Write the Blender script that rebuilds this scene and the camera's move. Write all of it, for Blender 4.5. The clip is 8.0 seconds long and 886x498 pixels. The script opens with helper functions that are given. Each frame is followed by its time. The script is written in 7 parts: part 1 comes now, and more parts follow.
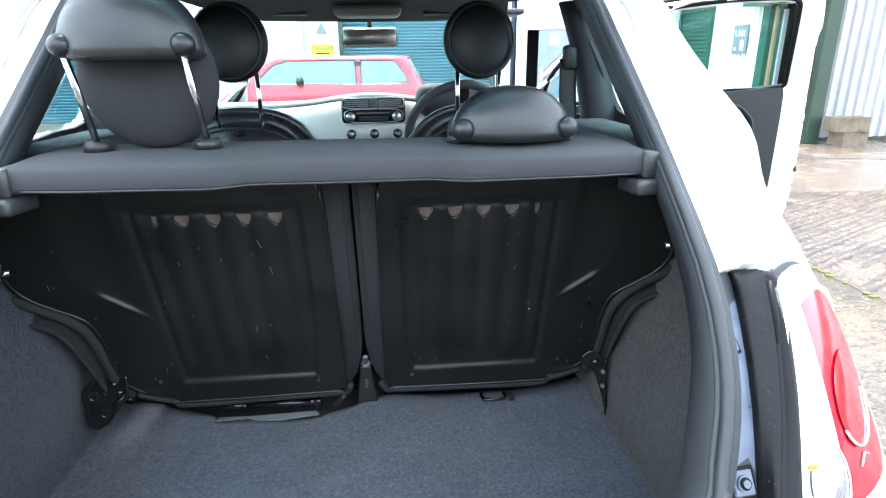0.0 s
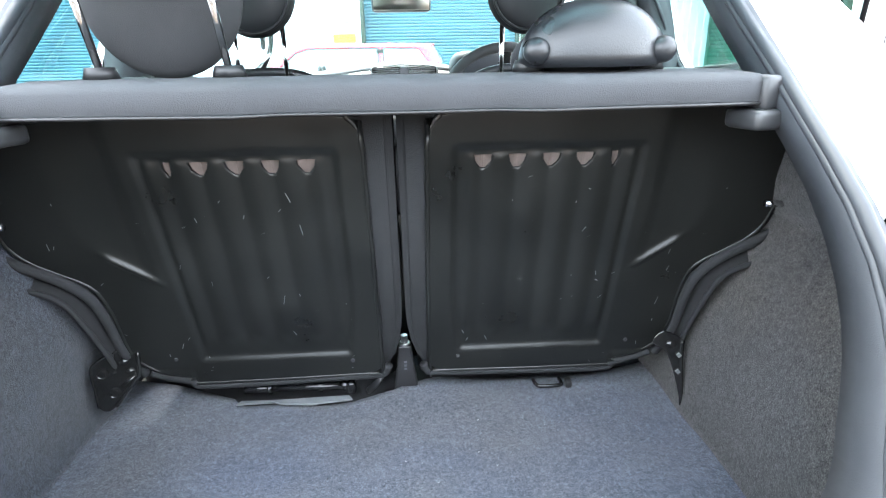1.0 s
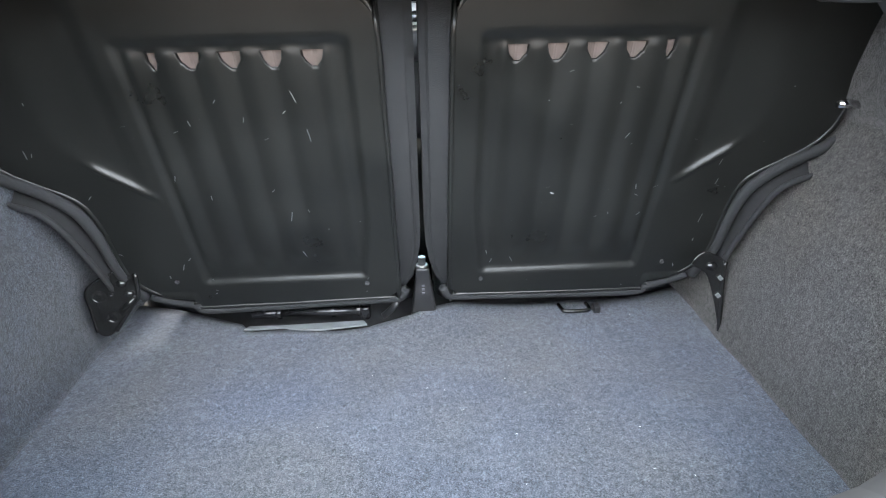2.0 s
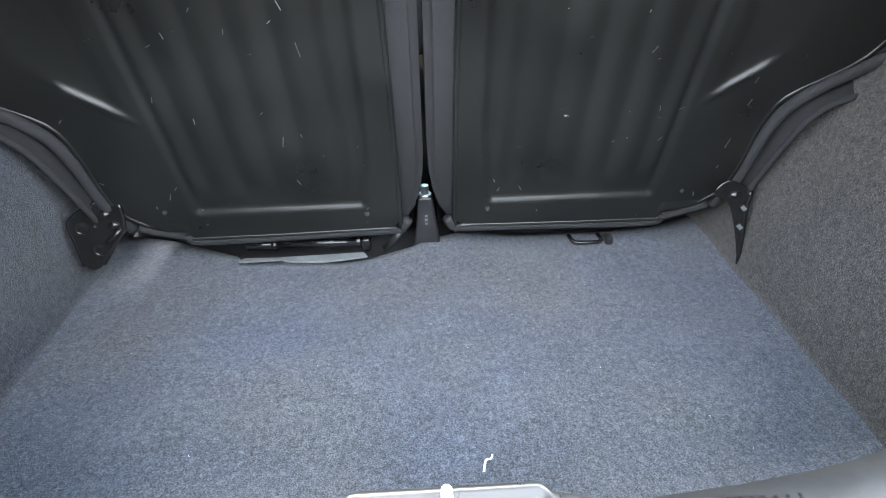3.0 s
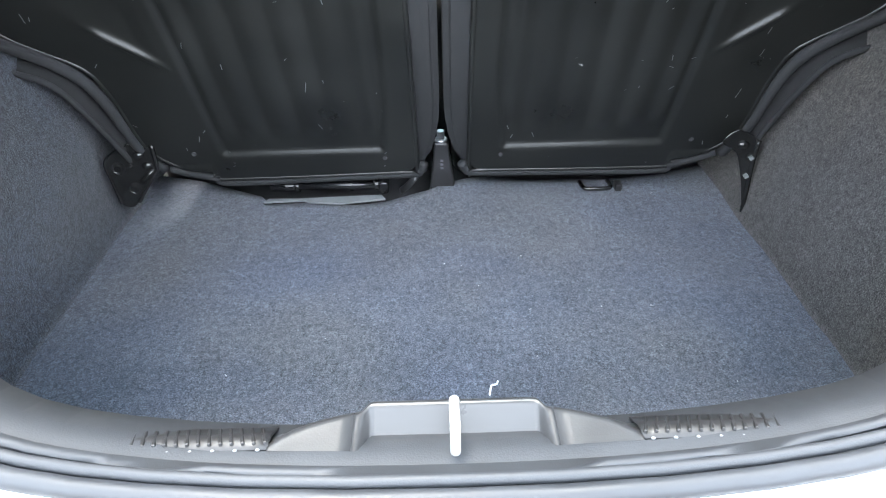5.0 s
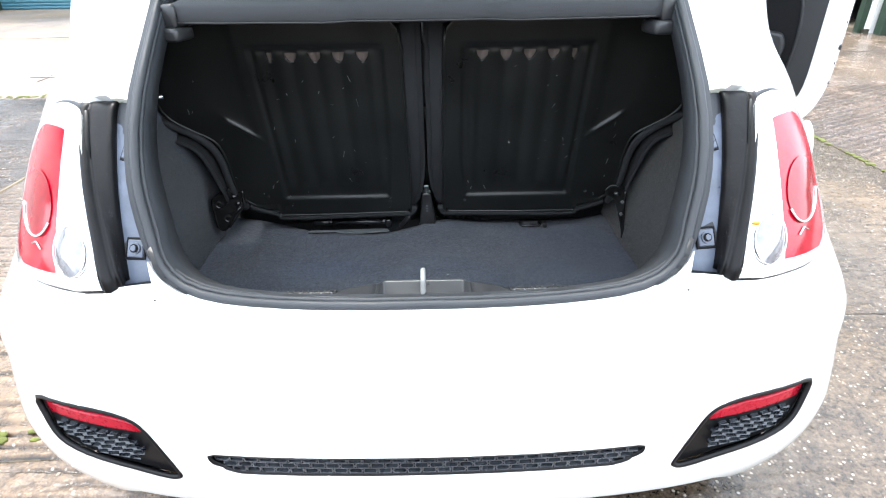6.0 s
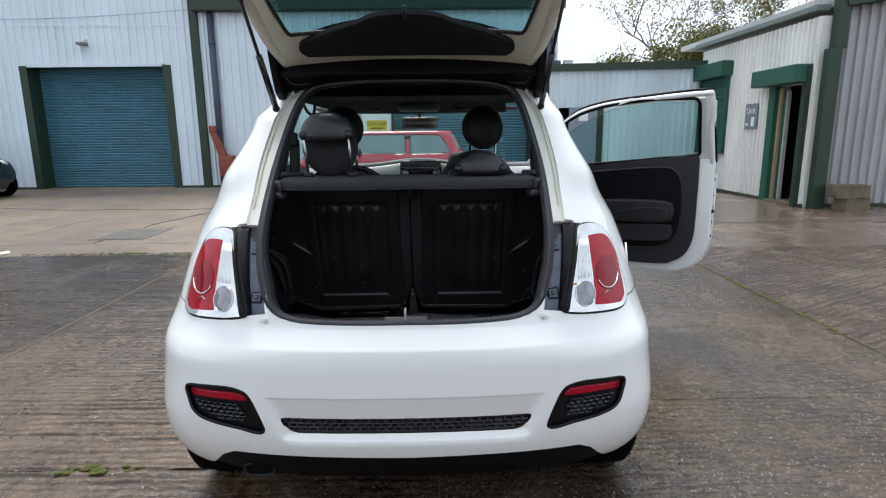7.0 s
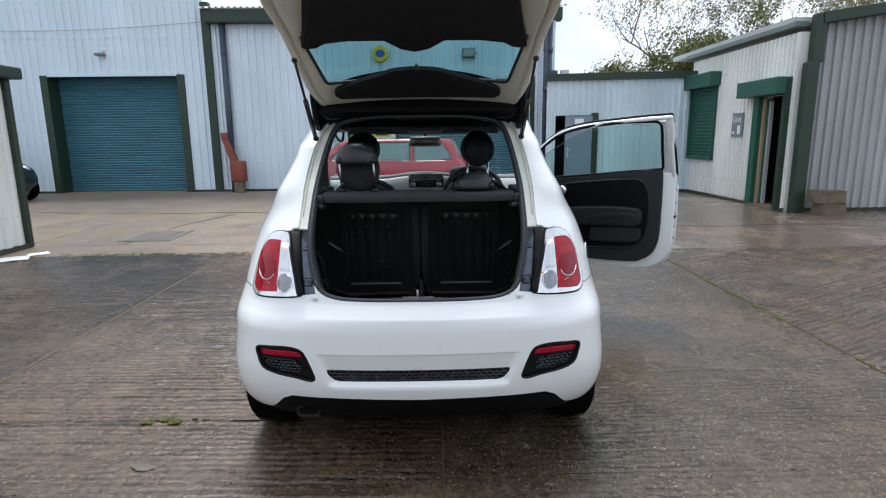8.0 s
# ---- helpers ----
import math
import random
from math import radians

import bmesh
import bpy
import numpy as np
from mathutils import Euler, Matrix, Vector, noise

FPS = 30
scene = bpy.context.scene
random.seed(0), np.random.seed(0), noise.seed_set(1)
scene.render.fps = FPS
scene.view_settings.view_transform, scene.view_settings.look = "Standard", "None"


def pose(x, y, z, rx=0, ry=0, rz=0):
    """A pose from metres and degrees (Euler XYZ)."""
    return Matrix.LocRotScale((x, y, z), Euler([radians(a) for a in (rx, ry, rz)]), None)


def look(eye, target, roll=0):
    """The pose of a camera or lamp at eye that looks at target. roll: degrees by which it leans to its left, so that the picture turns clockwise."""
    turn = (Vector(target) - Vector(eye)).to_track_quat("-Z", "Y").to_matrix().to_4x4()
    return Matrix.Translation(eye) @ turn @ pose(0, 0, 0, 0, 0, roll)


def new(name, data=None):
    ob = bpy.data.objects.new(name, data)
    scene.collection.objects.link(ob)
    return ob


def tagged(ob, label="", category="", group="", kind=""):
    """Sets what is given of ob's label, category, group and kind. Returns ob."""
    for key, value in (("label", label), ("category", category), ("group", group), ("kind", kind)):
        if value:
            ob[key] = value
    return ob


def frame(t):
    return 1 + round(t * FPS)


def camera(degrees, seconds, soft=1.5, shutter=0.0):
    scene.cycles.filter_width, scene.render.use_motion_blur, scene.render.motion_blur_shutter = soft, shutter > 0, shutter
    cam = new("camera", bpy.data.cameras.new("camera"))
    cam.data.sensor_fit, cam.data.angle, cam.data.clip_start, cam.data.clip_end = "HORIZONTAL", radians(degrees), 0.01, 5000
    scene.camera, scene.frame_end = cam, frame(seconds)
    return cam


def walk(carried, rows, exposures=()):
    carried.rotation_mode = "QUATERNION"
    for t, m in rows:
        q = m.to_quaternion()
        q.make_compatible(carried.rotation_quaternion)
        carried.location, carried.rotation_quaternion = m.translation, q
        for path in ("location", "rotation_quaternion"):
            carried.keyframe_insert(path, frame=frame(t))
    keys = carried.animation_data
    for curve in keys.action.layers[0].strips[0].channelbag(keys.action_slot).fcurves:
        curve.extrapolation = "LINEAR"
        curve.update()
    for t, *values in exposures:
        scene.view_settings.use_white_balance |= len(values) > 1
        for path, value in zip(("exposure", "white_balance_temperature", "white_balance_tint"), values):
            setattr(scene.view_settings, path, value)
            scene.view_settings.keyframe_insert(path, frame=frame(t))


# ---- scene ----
cam = camera(76.7, 8.0, soft=1.15)
PATH = [
    (0, (0.065, -0.309, 1.194), (0.239, 1.58, 0.561), -0.7),
    (0.5, (0.037, -0.242, 1.152), (0.17, 1.652, 0.524), -0.8),
    (1, (0.02, -0.193, 1.101), (0.125, 1.695, 0.451), -1.0),
    (1.5, (-0.005, -0.157, 1.063), (0.088, 1.698, 0.319), -1.1),
    (3, (-0.006, -0.073, 1.027), (0.058, 1.594, -0.075), -1.4),
    (3.5, (-0.014, -0.053, 1.017), (0.039, 1.54, -0.191), -1.5),
    (4, (-0.02, -0.038, 1.014), (0.022, 1.494, -0.272), -1.5),
    (5.3, (0.005, -0.194, 1.08), (0.002, 1.375, -0.16), -1.7),
    (5.5, (0.012, -0.282, 1.102), (0.027, 1.334, -0.076), -1.6),
    (6, (0.022, -0.59, 1.156), (0.042, 1.168, 0.202), -0.8),
    (6.5, (0.034, -0.995, 1.204), (0.06, 0.897, 0.557), -0.7),
    (7, (0.084, -1.39, 1.214), (0.114, 0.57, 0.816), -0.6),
    (7.5, (0.078, -1.716, 1.267), (0.106, 0.246, 0.878), -0.6),
    (8, (0.073, -1.951, 1.309), (0.097, 0.01, 0.92), -0.6),
]
walk(cam, [(t, look(eye, target, roll)) for t, eye, target, roll in PATH],
     exposures=[(0, 3.45, 6200, 7), (0.5, 4.12, 6250, 8), (1, 4.48, 6550, 9), (1.5, 4.72, 6850, 10), (3, 4.5, 6700, 10), (4, 4.45, 6700, 10), (5.5, 4.1, 6500, 10), (6, 3.05, 6560, 10), (6.5, 1.73, 6750, 10), (7, 1.08, 6600, 10), (8, 0.99, 6450, 10)])

# ---- world and sun: an overcast day with a bright white sky ----
world = bpy.data.worlds.new("overcast")
scene.world = world
world.use_nodes = True
wn, wl = world.node_tree.nodes, world.node_tree.links
sky = wn.new("ShaderNodeTexSky")
sky.sky_type = "NISHITA"
sky.sun_disc = False
sky.sun_elevation, sky.sun_rotation = radians(66), radians(347)
cloud_noise = wn.new("ShaderNodeTexNoise")
cloud_noise.inputs["Scale"].default_value = 2.2
cloud_noise.inputs["Detail"].default_value = 6
cloud_ramp = wn.new("ShaderNodeValToRGB")
cloud_ramp.color_ramp.elements[0].color = (4.5, 5.15, 5.9, 1)
cloud_ramp.color_ramp.elements[0].position = 0.40
cloud_ramp.color_ramp.elements[1].color = (8.1, 8.6, 9.2, 1)
cloud_ramp.color_ramp.elements[1].position = 0.74
cloud_mix = wn.new("ShaderNodeMix")
cloud_mix.data_type = "RGBA"
cloud_mix.inputs[0].default_value = 0.85
wl.new(cloud_noise.outputs["Fac"], cloud_ramp.inputs[0])
wl.new(sky.outputs[0], cloud_mix.inputs[6])
wl.new(cloud_ramp.outputs[0], cloud_mix.inputs[7])
wl.new(cloud_mix.outputs[2], wn["Background"].inputs[0])
wn["Background"].inputs[1].default_value = 0.1
sun = new("sun", bpy.data.lights.new("sun", "SUN"))
sun.data.energy, sun.data.angle, sun.data.color = 1.15, radians(25), (1.0, 0.97, 0.92)
sun.matrix_world = look((-1.0, 4.5, 10.5), (0, 0, 0))


# ---- materials ----
def ramp(n, l, src, stops):
    r = n.new("ShaderNodeValToRGB")
    while len(r.color_ramp.elements) < len(stops):
        r.color_ramp.elements.new(0.5)
    for e, (p, c) in zip(r.color_ramp.elements, stops):
        e.position, e.color = p, (*c, 1)
    l.new(src, r.inputs[0])
    return r.outputs[0]


def coords(n, l, scale=(1, 1, 1), obj=True):
    tc, mp = n.new("ShaderNodeTexCoord"), n.new("ShaderNodeMapping")
    mp.inputs["Scale"].default_value = scale
    l.new(tc.outputs["Object" if obj else "Generated"], mp.inputs[0])
    return mp.outputs[0]


def noise_tex(n, l, vec, scale, detail=4, rough=0.55):
    t = n.new("ShaderNodeTexNoise")
    t.inputs["Scale"].default_value, t.inputs["Detail"].default_value, t.inputs["Roughness"].default_value = scale, detail, rough
    l.new(vec, t.inputs["Vector"])
    return t.outputs["Fac"]


def math_node(n, l, op, a, b):
    m = n.new("ShaderNodeMath")
    m.operation = op
    for i, v in enumerate((a, b)):
        if isinstance(v, (int, float)):
            m.inputs[i].default_value = v
        else:
            l.new(v, m.inputs[i])
    return m.outputs[0]


def bump(n, l, b, height, strength, dist):
    bp = n.new("ShaderNodeBump")
    bp.inputs["Strength"].default_value, bp.inputs["Distance"].default_value = strength, dist
    l.new(height, bp.inputs["Height"])
    l.new(bp.outputs[0], b.inputs["Normal"])
    return bp


def mat(name, color, rough=0.5, metal=0.0, var=0.15, scale=6.0, grain=0.0, grain_scale=300.0, grain_dist=0.001, coat=0.0, rvar=0.1, stretch=(1, 1, 1), spec=0.5, island=0.0):
    """A surface with a base colour, stains at a large scale and grain at a small one."""
    m = bpy.data.materials.new(name)
    m.use_nodes = True
    n, l = m.node_tree.nodes, m.node_tree.links
    b = n["Principled BSDF"]
    b.inputs["Metallic"].default_value = metal
    b.inputs["Coat Weight"].default_value = coat
    b.inputs["Coat Roughness"].default_value = 0.04
    b.inputs["Specular IOR Level"].default_value = spec
    v = coords(n, l, stretch)
    big = noise_tex(n, l, v, scale, 5, 0.6)
    lo, hi = [tuple(min(1, c * k) for c in color) for k in (1 - var, 1 + var)]
    col = ramp(n, l, big, [(0.3, lo), (0.7, hi)])
    if island:
        info = n.new("ShaderNodeObjectInfo")
        mx = n.new("ShaderNodeMix")
        mx.data_type, mx.blend_type = "RGBA", "MULTIPLY"
        mx.inputs[0].default_value = 1.0
        l.new(col, mx.inputs[6])
        l.new(ramp(n, l, info.outputs["Random"], [(0, (1 - island,) * 3), (1, (1,) * 3)]), mx.inputs[7])
        col = mx.outputs[2]
    l.new(col, b.inputs["Base Color"])
    rr = ramp(n, l, big, [(0.3, (max(0.02, rough - rvar),) * 3), (0.7, (min(1, rough + rvar),) * 3)])
    l.new(rr, b.inputs["Roughness"])
    if grain:
        bump(n, l, b, noise_tex(n, l, v, grain_scale, 3), grain, grain_dist)
    return m


def carpet(name, dark, light, scale):
    """Needle-felt carpet: dark fibres with light flecks and fine relief."""
    m = bpy.data.materials.new(name)
    m.use_nodes = True
    n, l = m.node_tree.nodes, m.node_tree.links
    b = n["Principled BSDF"]
    v = coords(n, l)
    fib, wide = noise_tex(n, l, v, scale, 3, 0.7), noise_tex(n, l, v, 9, 4)
    tuft = noise_tex(n, l, v, scale * 0.3, 3, 0.6)
    h = math_node(n, l, "ADD", math_node(n, l, "MULTIPLY", fib, 0.66), math_node(n, l, "MULTIPLY", wide, 0.06))
    h = math_node(n, l, "ADD", h, math_node(n, l, "MULTIPLY", tuft, 0.28))
    mid = tuple((a + c) / 2.6 for a, c in zip(dark, light))
    mx = n.new("ShaderNodeMix")
    mx.data_type, mx.blend_type = "RGBA", "MULTIPLY"
    mx.inputs[0].default_value = 1.0
    l.new(ramp(n, l, h, [(0.38, dark), (0.50, mid), (0.64, light)]), mx.inputs[6])
    l.new(ramp(n, l, noise_tex(n, l, v, 3.6, 3, 0.5), [(0.38, (0.95, 0.99, 1.05)), (0.62, (1.08, 1.03, 0.94))]), mx.inputs[7])
    l.new(mx.outputs[2], b.inputs["Base Color"])
    b.inputs["Roughness"].default_value = 0.95
    b.inputs["Specular IOR Level"].default_value = 0.15
    b.inputs["Sheen Weight"].default_value = 0.15
    bump(n, l, b, fib, 0.7, 0.003)
    return m


def glass(name, tint, rough=0.0):
    """A thin pane: clear straight on, more like a mirror towards grazing."""
    m = bpy.data.materials.new(name)
    m.use_nodes = True
    n, l = m.node_tree.nodes, m.node_tree.links
    n.remove(n["Principled BSDF"])
    t, g, mx, f = n.new("ShaderNodeBsdfTransparent"), n.new("ShaderNodeBsdfGlossy"), n.new("ShaderNodeMixShader"), n.new("ShaderNodeLayerWeight")
    t.inputs[0].default_value = (*tint, 1)
    g.inputs["Roughness"].default_value = rough
    f.inputs[0].default_value = 0.5
    rim = math_node(n, l, "ADD", math_node(n, l, "MULTIPLY", math_node(n, l, "POWER", f.outputs["Facing"], 5), 0.7), 0.02)
    l.new(rim, mx.inputs[0])
    l.new(t.outputs[0], mx.inputs[1])
    l.new(g.outputs[0], mx.inputs[2])
    l.new(mx.outputs[0], n["Material Output"].inputs[0])
    return m


def concrete(name, base, wet, stones=0.35, drag_share=0.07, low=-0.007, high=0.003, contrast=1.0):
    """Yard concrete: exposed stones, damp patches, grooves coloured by height for dirt and shade; wet slabs carry a
    film of water.
    """
    m = bpy.data.materials.new(name)
    m.use_nodes = True
    n, l = m.node_tree.nodes, m.node_tree.links
    b = n["Principled BSDF"]
    v = coords(n, l)
    mul = lambda a, k: math_node(n, l, "MULTIPLY", a, k)
    add = lambda a, c: math_node(n, l, "ADD", a, c)

    def tint(fac, a, c, blend="MULTIPLY"):
        mx = n.new("ShaderNodeMix")
        mx.data_type, mx.blend_type = "RGBA", blend
        for src, slot in ((fac, 0), (a, 6), (c, 7)):
            if isinstance(src, (int, float, tuple)):
                mx.inputs[slot].default_value = src
            else:
                l.new(src, mx.inputs[slot])
        return mx.outputs[2]

    damp, patch = noise_tex(n, l, v, 0.5, 4, 0.6), noise_tex(n, l, v, 2.6, 6, 0.7)
    grit, sand = noise_tex(n, l, v, 75, 4, 0.8), noise_tex(n, l, v, 26, 5, 0.75)
    drag = noise_tex(n, l, coords(n, l, (2.2, 46, 1)), 1.0, 5, 0.7)
    tone = add(mul(damp, 0.5), mul(patch, 0.5))
    shade = add(add(mul(tone, 0.40), mul(grit, 0.36)), add(mul(drag, drag_share), mul(sand, 0.24 - drag_share)))
    lo, hi = tuple(c * (1 - 0.8 * contrast) for c in base), tuple(c * (1 + 1.3 * contrast) for c in base)
    col = ramp(n, l, shade, [(0.41, lo), (0.49, base), (0.59, hi)])
    col = tint(1.0, col, ramp(n, l, noise_tex(n, l, v, 0.8, 3, 0.5), [(0.38, (0.97, 0.97, 1.02)), (0.62, (1 + 0.10 * contrast, 1.0, 1 - 0.16 * contrast))]))
    if wet:
        # height ramp: groove shade is painted in along with the dirt, crests lightened
        sep, span = n.new("ShaderNodeSeparateXYZ"), n.new("ShaderNodeMapRange")
        l.new(v, sep.inputs[0])
        l.new(sep.outputs["Z"], span.inputs[0])
        span.inputs[1].default_value, span.inputs[2].default_value = low, high
        col = tint(1.0, col, ramp(n, l, span.outputs[0], [(0.0, (0.10, 0.085, 0.07)), (0.5, (0.75, 0.74, 0.72)), (1.0, (1.25, 1.25, 1.25))]))
    cell = n.new("ShaderNodeTexVoronoi")
    cell.inputs["Scale"].default_value = 85
    l.new(v, cell.inputs["Vector"])
    pick = n.new("ShaderNodeSeparateColor")
    l.new(cell.outputs["Color"], pick.inputs[0])
    small = ramp(n, l, cell.outputs["Distance"], [(0.26, (1, 1, 1)), (0.40, (0, 0, 0))])
    rare = ramp(n, l, pick.outputs[0], [(1 - stones, (0, 0, 0)), (1 - 0.7 * stones, (1, 1, 1))])
    pale = ramp(n, l, pick.outputs[1], [(0.1, (0.10, 0.075, 0.055)), (0.55, (0.20, 0.165, 0.13)), (1.0, (0.36, 0.33, 0.29))])
    stone = math_node(n, l, "MULTIPLY", small, rare)
    col = tint(stone, col, pale, "MIX")
    l.new(col, b.inputs["Base Color"])
    l.new(ramp(n, l, add(mul(tone, 0.7), mul(sand, 0.3)), [(0.42, (0.10 if wet else 0.5,) * 3), (0.58, (0.36 if wet else 0.8,) * 3)]), b.inputs["Roughness"])
    b.inputs["IOR"].default_value = 1.4
    b.inputs["Specular IOR Level"].default_value = 0.8 if wet else 0.35
    bump(n, l, b, add(add(mul(grit, 0.6), mul(sand, 0.9)), add(mul(drag, 2 * drag_share), mul(stone, 0.35))), 0.6 if wet else 0.7, 0.005)
    return m


M_PAINT = mat("white_pearl_paint", (0.86, 0.865, 0.86), 0.28, 0, 0.006, 3, coat=1.0, rvar=0.0)
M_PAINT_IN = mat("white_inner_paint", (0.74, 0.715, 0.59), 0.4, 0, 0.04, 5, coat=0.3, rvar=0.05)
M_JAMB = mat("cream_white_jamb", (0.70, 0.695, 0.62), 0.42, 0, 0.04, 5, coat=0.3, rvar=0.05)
M_PRIMER = mat("grey_blue_metal", (0.088, 0.106, 0.145), 0.36, 0, 0.25, 25, grain=0.15, grain_scale=180)
M_MESH = mat("mesh_plastic", (0.036, 0.041, 0.049), 0.25, 0, 0.2, 30)
M_BLACK = mat("black_plastic", (0.014, 0.014, 0.015), 0.45, 0, 0.2, 18, grain=0.12, grain_scale=700)
M_BEZEL = mat("satin_black_surround", (0.007, 0.007, 0.008), 0.38, 0, 0.2, 18, spec=0.22)
M_VALANCE = mat("black_valance", (0.005, 0.005, 0.006), 0.5, 0, 0.2, 18, spec=0.12)
M_GLOSSBLACK = mat("gloss_black", (0.012, 0.012, 0.013), 0.22, 0, 0.2, 12, rvar=0.06)
M_WETBLACK = mat("wet_black_housing", (0.005, 0.005, 0.006), 0.42, 0, 0.3, 40, spec=0.2, grain=0.2, grain_scale=130, grain_dist=0.002)
M_TRIM = mat("charcoal_trim", (0.024, 0.027, 0.032), 0.6, 0, 0.12, 14, grain=0.2, grain_scale=600)
M_POCKET = mat("silvery_plastic", (0.026, 0.027, 0.029), 0.30, 0, 0.08, 16)
M_HINGE = mat("dark_pressed_steel", (0.009, 0.009, 0.009), 0.13, 0.0, 0.2, 20)
M_SILL = mat("grey_sill_plastic", (0.026, 0.027, 0.029), 0.36, 0, 0.12, 16, grain=0.08, grain_scale=600)
M_LINING = mat("dark_roof_lining", (0.009, 0.009, 0.010), 0.95, 0, 0.15, 20, grain=0.4, grain_scale=500)
M_RUBBER = mat("rubber_seal", (0.022, 0.025, 0.030), 0.55, 0, 0.2, 30, grain=0.1, grain_scale=200)
M_CARPET = carpet("boot_carpet", (0.026, 0.0285, 0.0375), (0.155, 0.172, 0.217), 560)
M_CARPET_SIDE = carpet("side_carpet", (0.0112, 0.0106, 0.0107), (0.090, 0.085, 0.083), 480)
# same carpet as the right side, with its deeper shade put into the colour
M_CARPET_SHADED = carpet("shaded_side_carpet", (0.0095, 0.0110, 0.0142), (0.070, 0.081, 0.104), 480)
M_SEATMETAL = mat("black_painted_steel", (0.0098, 0.0102, 0.0094), 0.36, 0, 0.3, 9, grain=0.1, grain_scale=90)
M_FABRIC = mat("seat_fabric", (0.0155, 0.016, 0.0175), 0.9, 0, 0.15, 20, grain=0.6, grain_scale=800)
M_LEATHER = mat("black_leather", (0.012, 0.013, 0.015), 0.33, 0, 0.15, 15, grain=0.3, grain_scale=450)
M_SHELF = mat("shelf_felt", (0.036, 0.038, 0.042), 0.92, 0, 0.15, 18, grain=0.6, grain_scale=600)
M_FOAM = mat("tan_backing", (0.11, 0.085, 0.075), 0.9, 0, 0.2, 60)
M_CHROME = mat("chrome", (0.75, 0.75, 0.76), 0.1, 1, 0.05, 10, rvar=0.04)
M_POST = mat("post_chrome", (0.42, 0.42, 0.42), 0.12, 1, 0.1, 10, rvar=0.04)
M_ZINC = mat("bright_zinc", (0.34, 0.34, 0.33), 0.45, 0.4, 0.1, 30)
M_STEEL = mat("zinc_steel", (0.55, 0.55, 0.56), 0.35, 1, 0.15, 30)
M_WHEELRIM = mat("dark_grey_leather", (0.055, 0.056, 0.058), 0.45, 0, 0.15, 15, grain=0.2, grain_scale=450)
M_IVORY = mat("ivory_dash", (0.74, 0.75, 0.73), 0.35, 0, 0.04, 6, coat=0.3)
M_GREYDASH = mat("grey_dash_top", (0.20, 0.205, 0.21), 0.6, 0, 0.08, 10, grain=0.2, grain_scale=600)
M_TYRE = mat("tyre_rubber", (0.003, 0.003, 0.003), 0.95, 0, 0.3, 15, spec=0.05, grain=0.4, grain_scale=120)
M_ALLOY = mat("alloy", (0.45, 0.45, 0.46), 0.3, 1, 0.1, 10)
M_EXHAUST = mat("exhaust_steel", (0.018, 0.017, 0.016), 0.5, 0.0, 0.3, 30, spec=0.2)
M_REDLENS = mat("red_lens", (0.33, 0.001, 0.012), 0.12, 0, 0.35, 35, coat=0.15, spec=0.2, rvar=0.04)
M_SILVERLENS = mat("silvered_lens", (0.66, 0.67, 0.68), 0.15, 0.85, 0.12, 18, coat=0.6, rvar=0.08)
M_REDDARK = mat("dark_red_lens", (0.21, 0.001, 0.008), 0.1, 0, 0.15, 90, coat=0.15, spec=0.2, rvar=0.04)
M_REFLECTOR = mat("red_reflector", (0.34, 0.003, 0.018), 0.3, 0, 0.1, 120, grain=0.3, grain_scale=300, coat=0.15, spec=0.2)
M_CLEAR = mat("clear_lens", (0.74, 0.75, 0.75), 0.18, 0.5, 0.12, 60, coat=1.0, stretch=(3, 1, 0.25))
M_SMOKE = mat("smoked_lens", (0.20, 0.20, 0.22), 0.12, 0.5, 0.2, 80, coat=1.0)
M_CARGLASS = mat("car_glass", (0.075, 0.125, 0.145), 0.06, 0.0, 0.1, 4, coat=1.0, rvar=0.02, spec=0.9)
# brownish base and blur stand in for the cabin reflected in the mirror
M_DARKMIRROR = mat("shaded_mirror", (0.40, 0.38, 0.34), 0.30, 1.0, 0.05, 10, rvar=0.04)
M_GLASS = glass("window_glass", (0.80, 0.92, 0.90))
M_TINTGLASS = glass("rear_glass", (0.56, 0.74, 0.75))
M_CLADBLUE = mat("pale_blue_cladding", (0.68, 0.775, 0.85), 0.5, 0, 0.08, 1.1, rvar=0.08, stretch=(1, 1, 0.25), island=0.08, grain=0.1, grain_scale=30)
M_CLADGREY = mat("grey_cladding", (0.44, 0.455, 0.465), 0.5, 0, 0.14, 1.1, rvar=0.08, stretch=(1, 1, 0.25), island=0.08, grain=0.1, grain_scale=30)
M_CLADGABLE = mat("weathered_grey_cladding", (0.40, 0.40, 0.405), 0.5, 0, 0.16, 1.1, rvar=0.08, stretch=(1, 1, 0.25), island=0.10, grain=0.1, grain_scale=30)
M_CLADCREAM = mat("cream_cladding", (0.80, 0.805, 0.765), 0.5, 0, 0.12, 1.0, rvar=0.08, stretch=(1, 1, 0.25), island=0.06, grain=0.1, grain_scale=30)
M_GREEN = mat("dark_green_trim", (0.016, 0.036, 0.021), 0.5, 0, 0.2, 3, grain=0.1, grain_scale=60)
M_GREEN2 = mat("green_shutter", (0.012, 0.085, 0.055), 0.5, 0, 0.18, 3, grain=0.1, grain_scale=60)
M_TEAL = mat("teal_roller_door", (0.050, 0.158, 0.212), 0.5, 0, 0.16, 2.2, rvar=0.1, stretch=(0.4, 1, 2))
M_FRIT = glass("printed_glass", (0.10, 0.16, 0.17))
# near-black base: the shade of unlit rooms and hollows is in the colour
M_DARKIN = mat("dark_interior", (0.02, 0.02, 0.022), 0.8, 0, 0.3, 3)
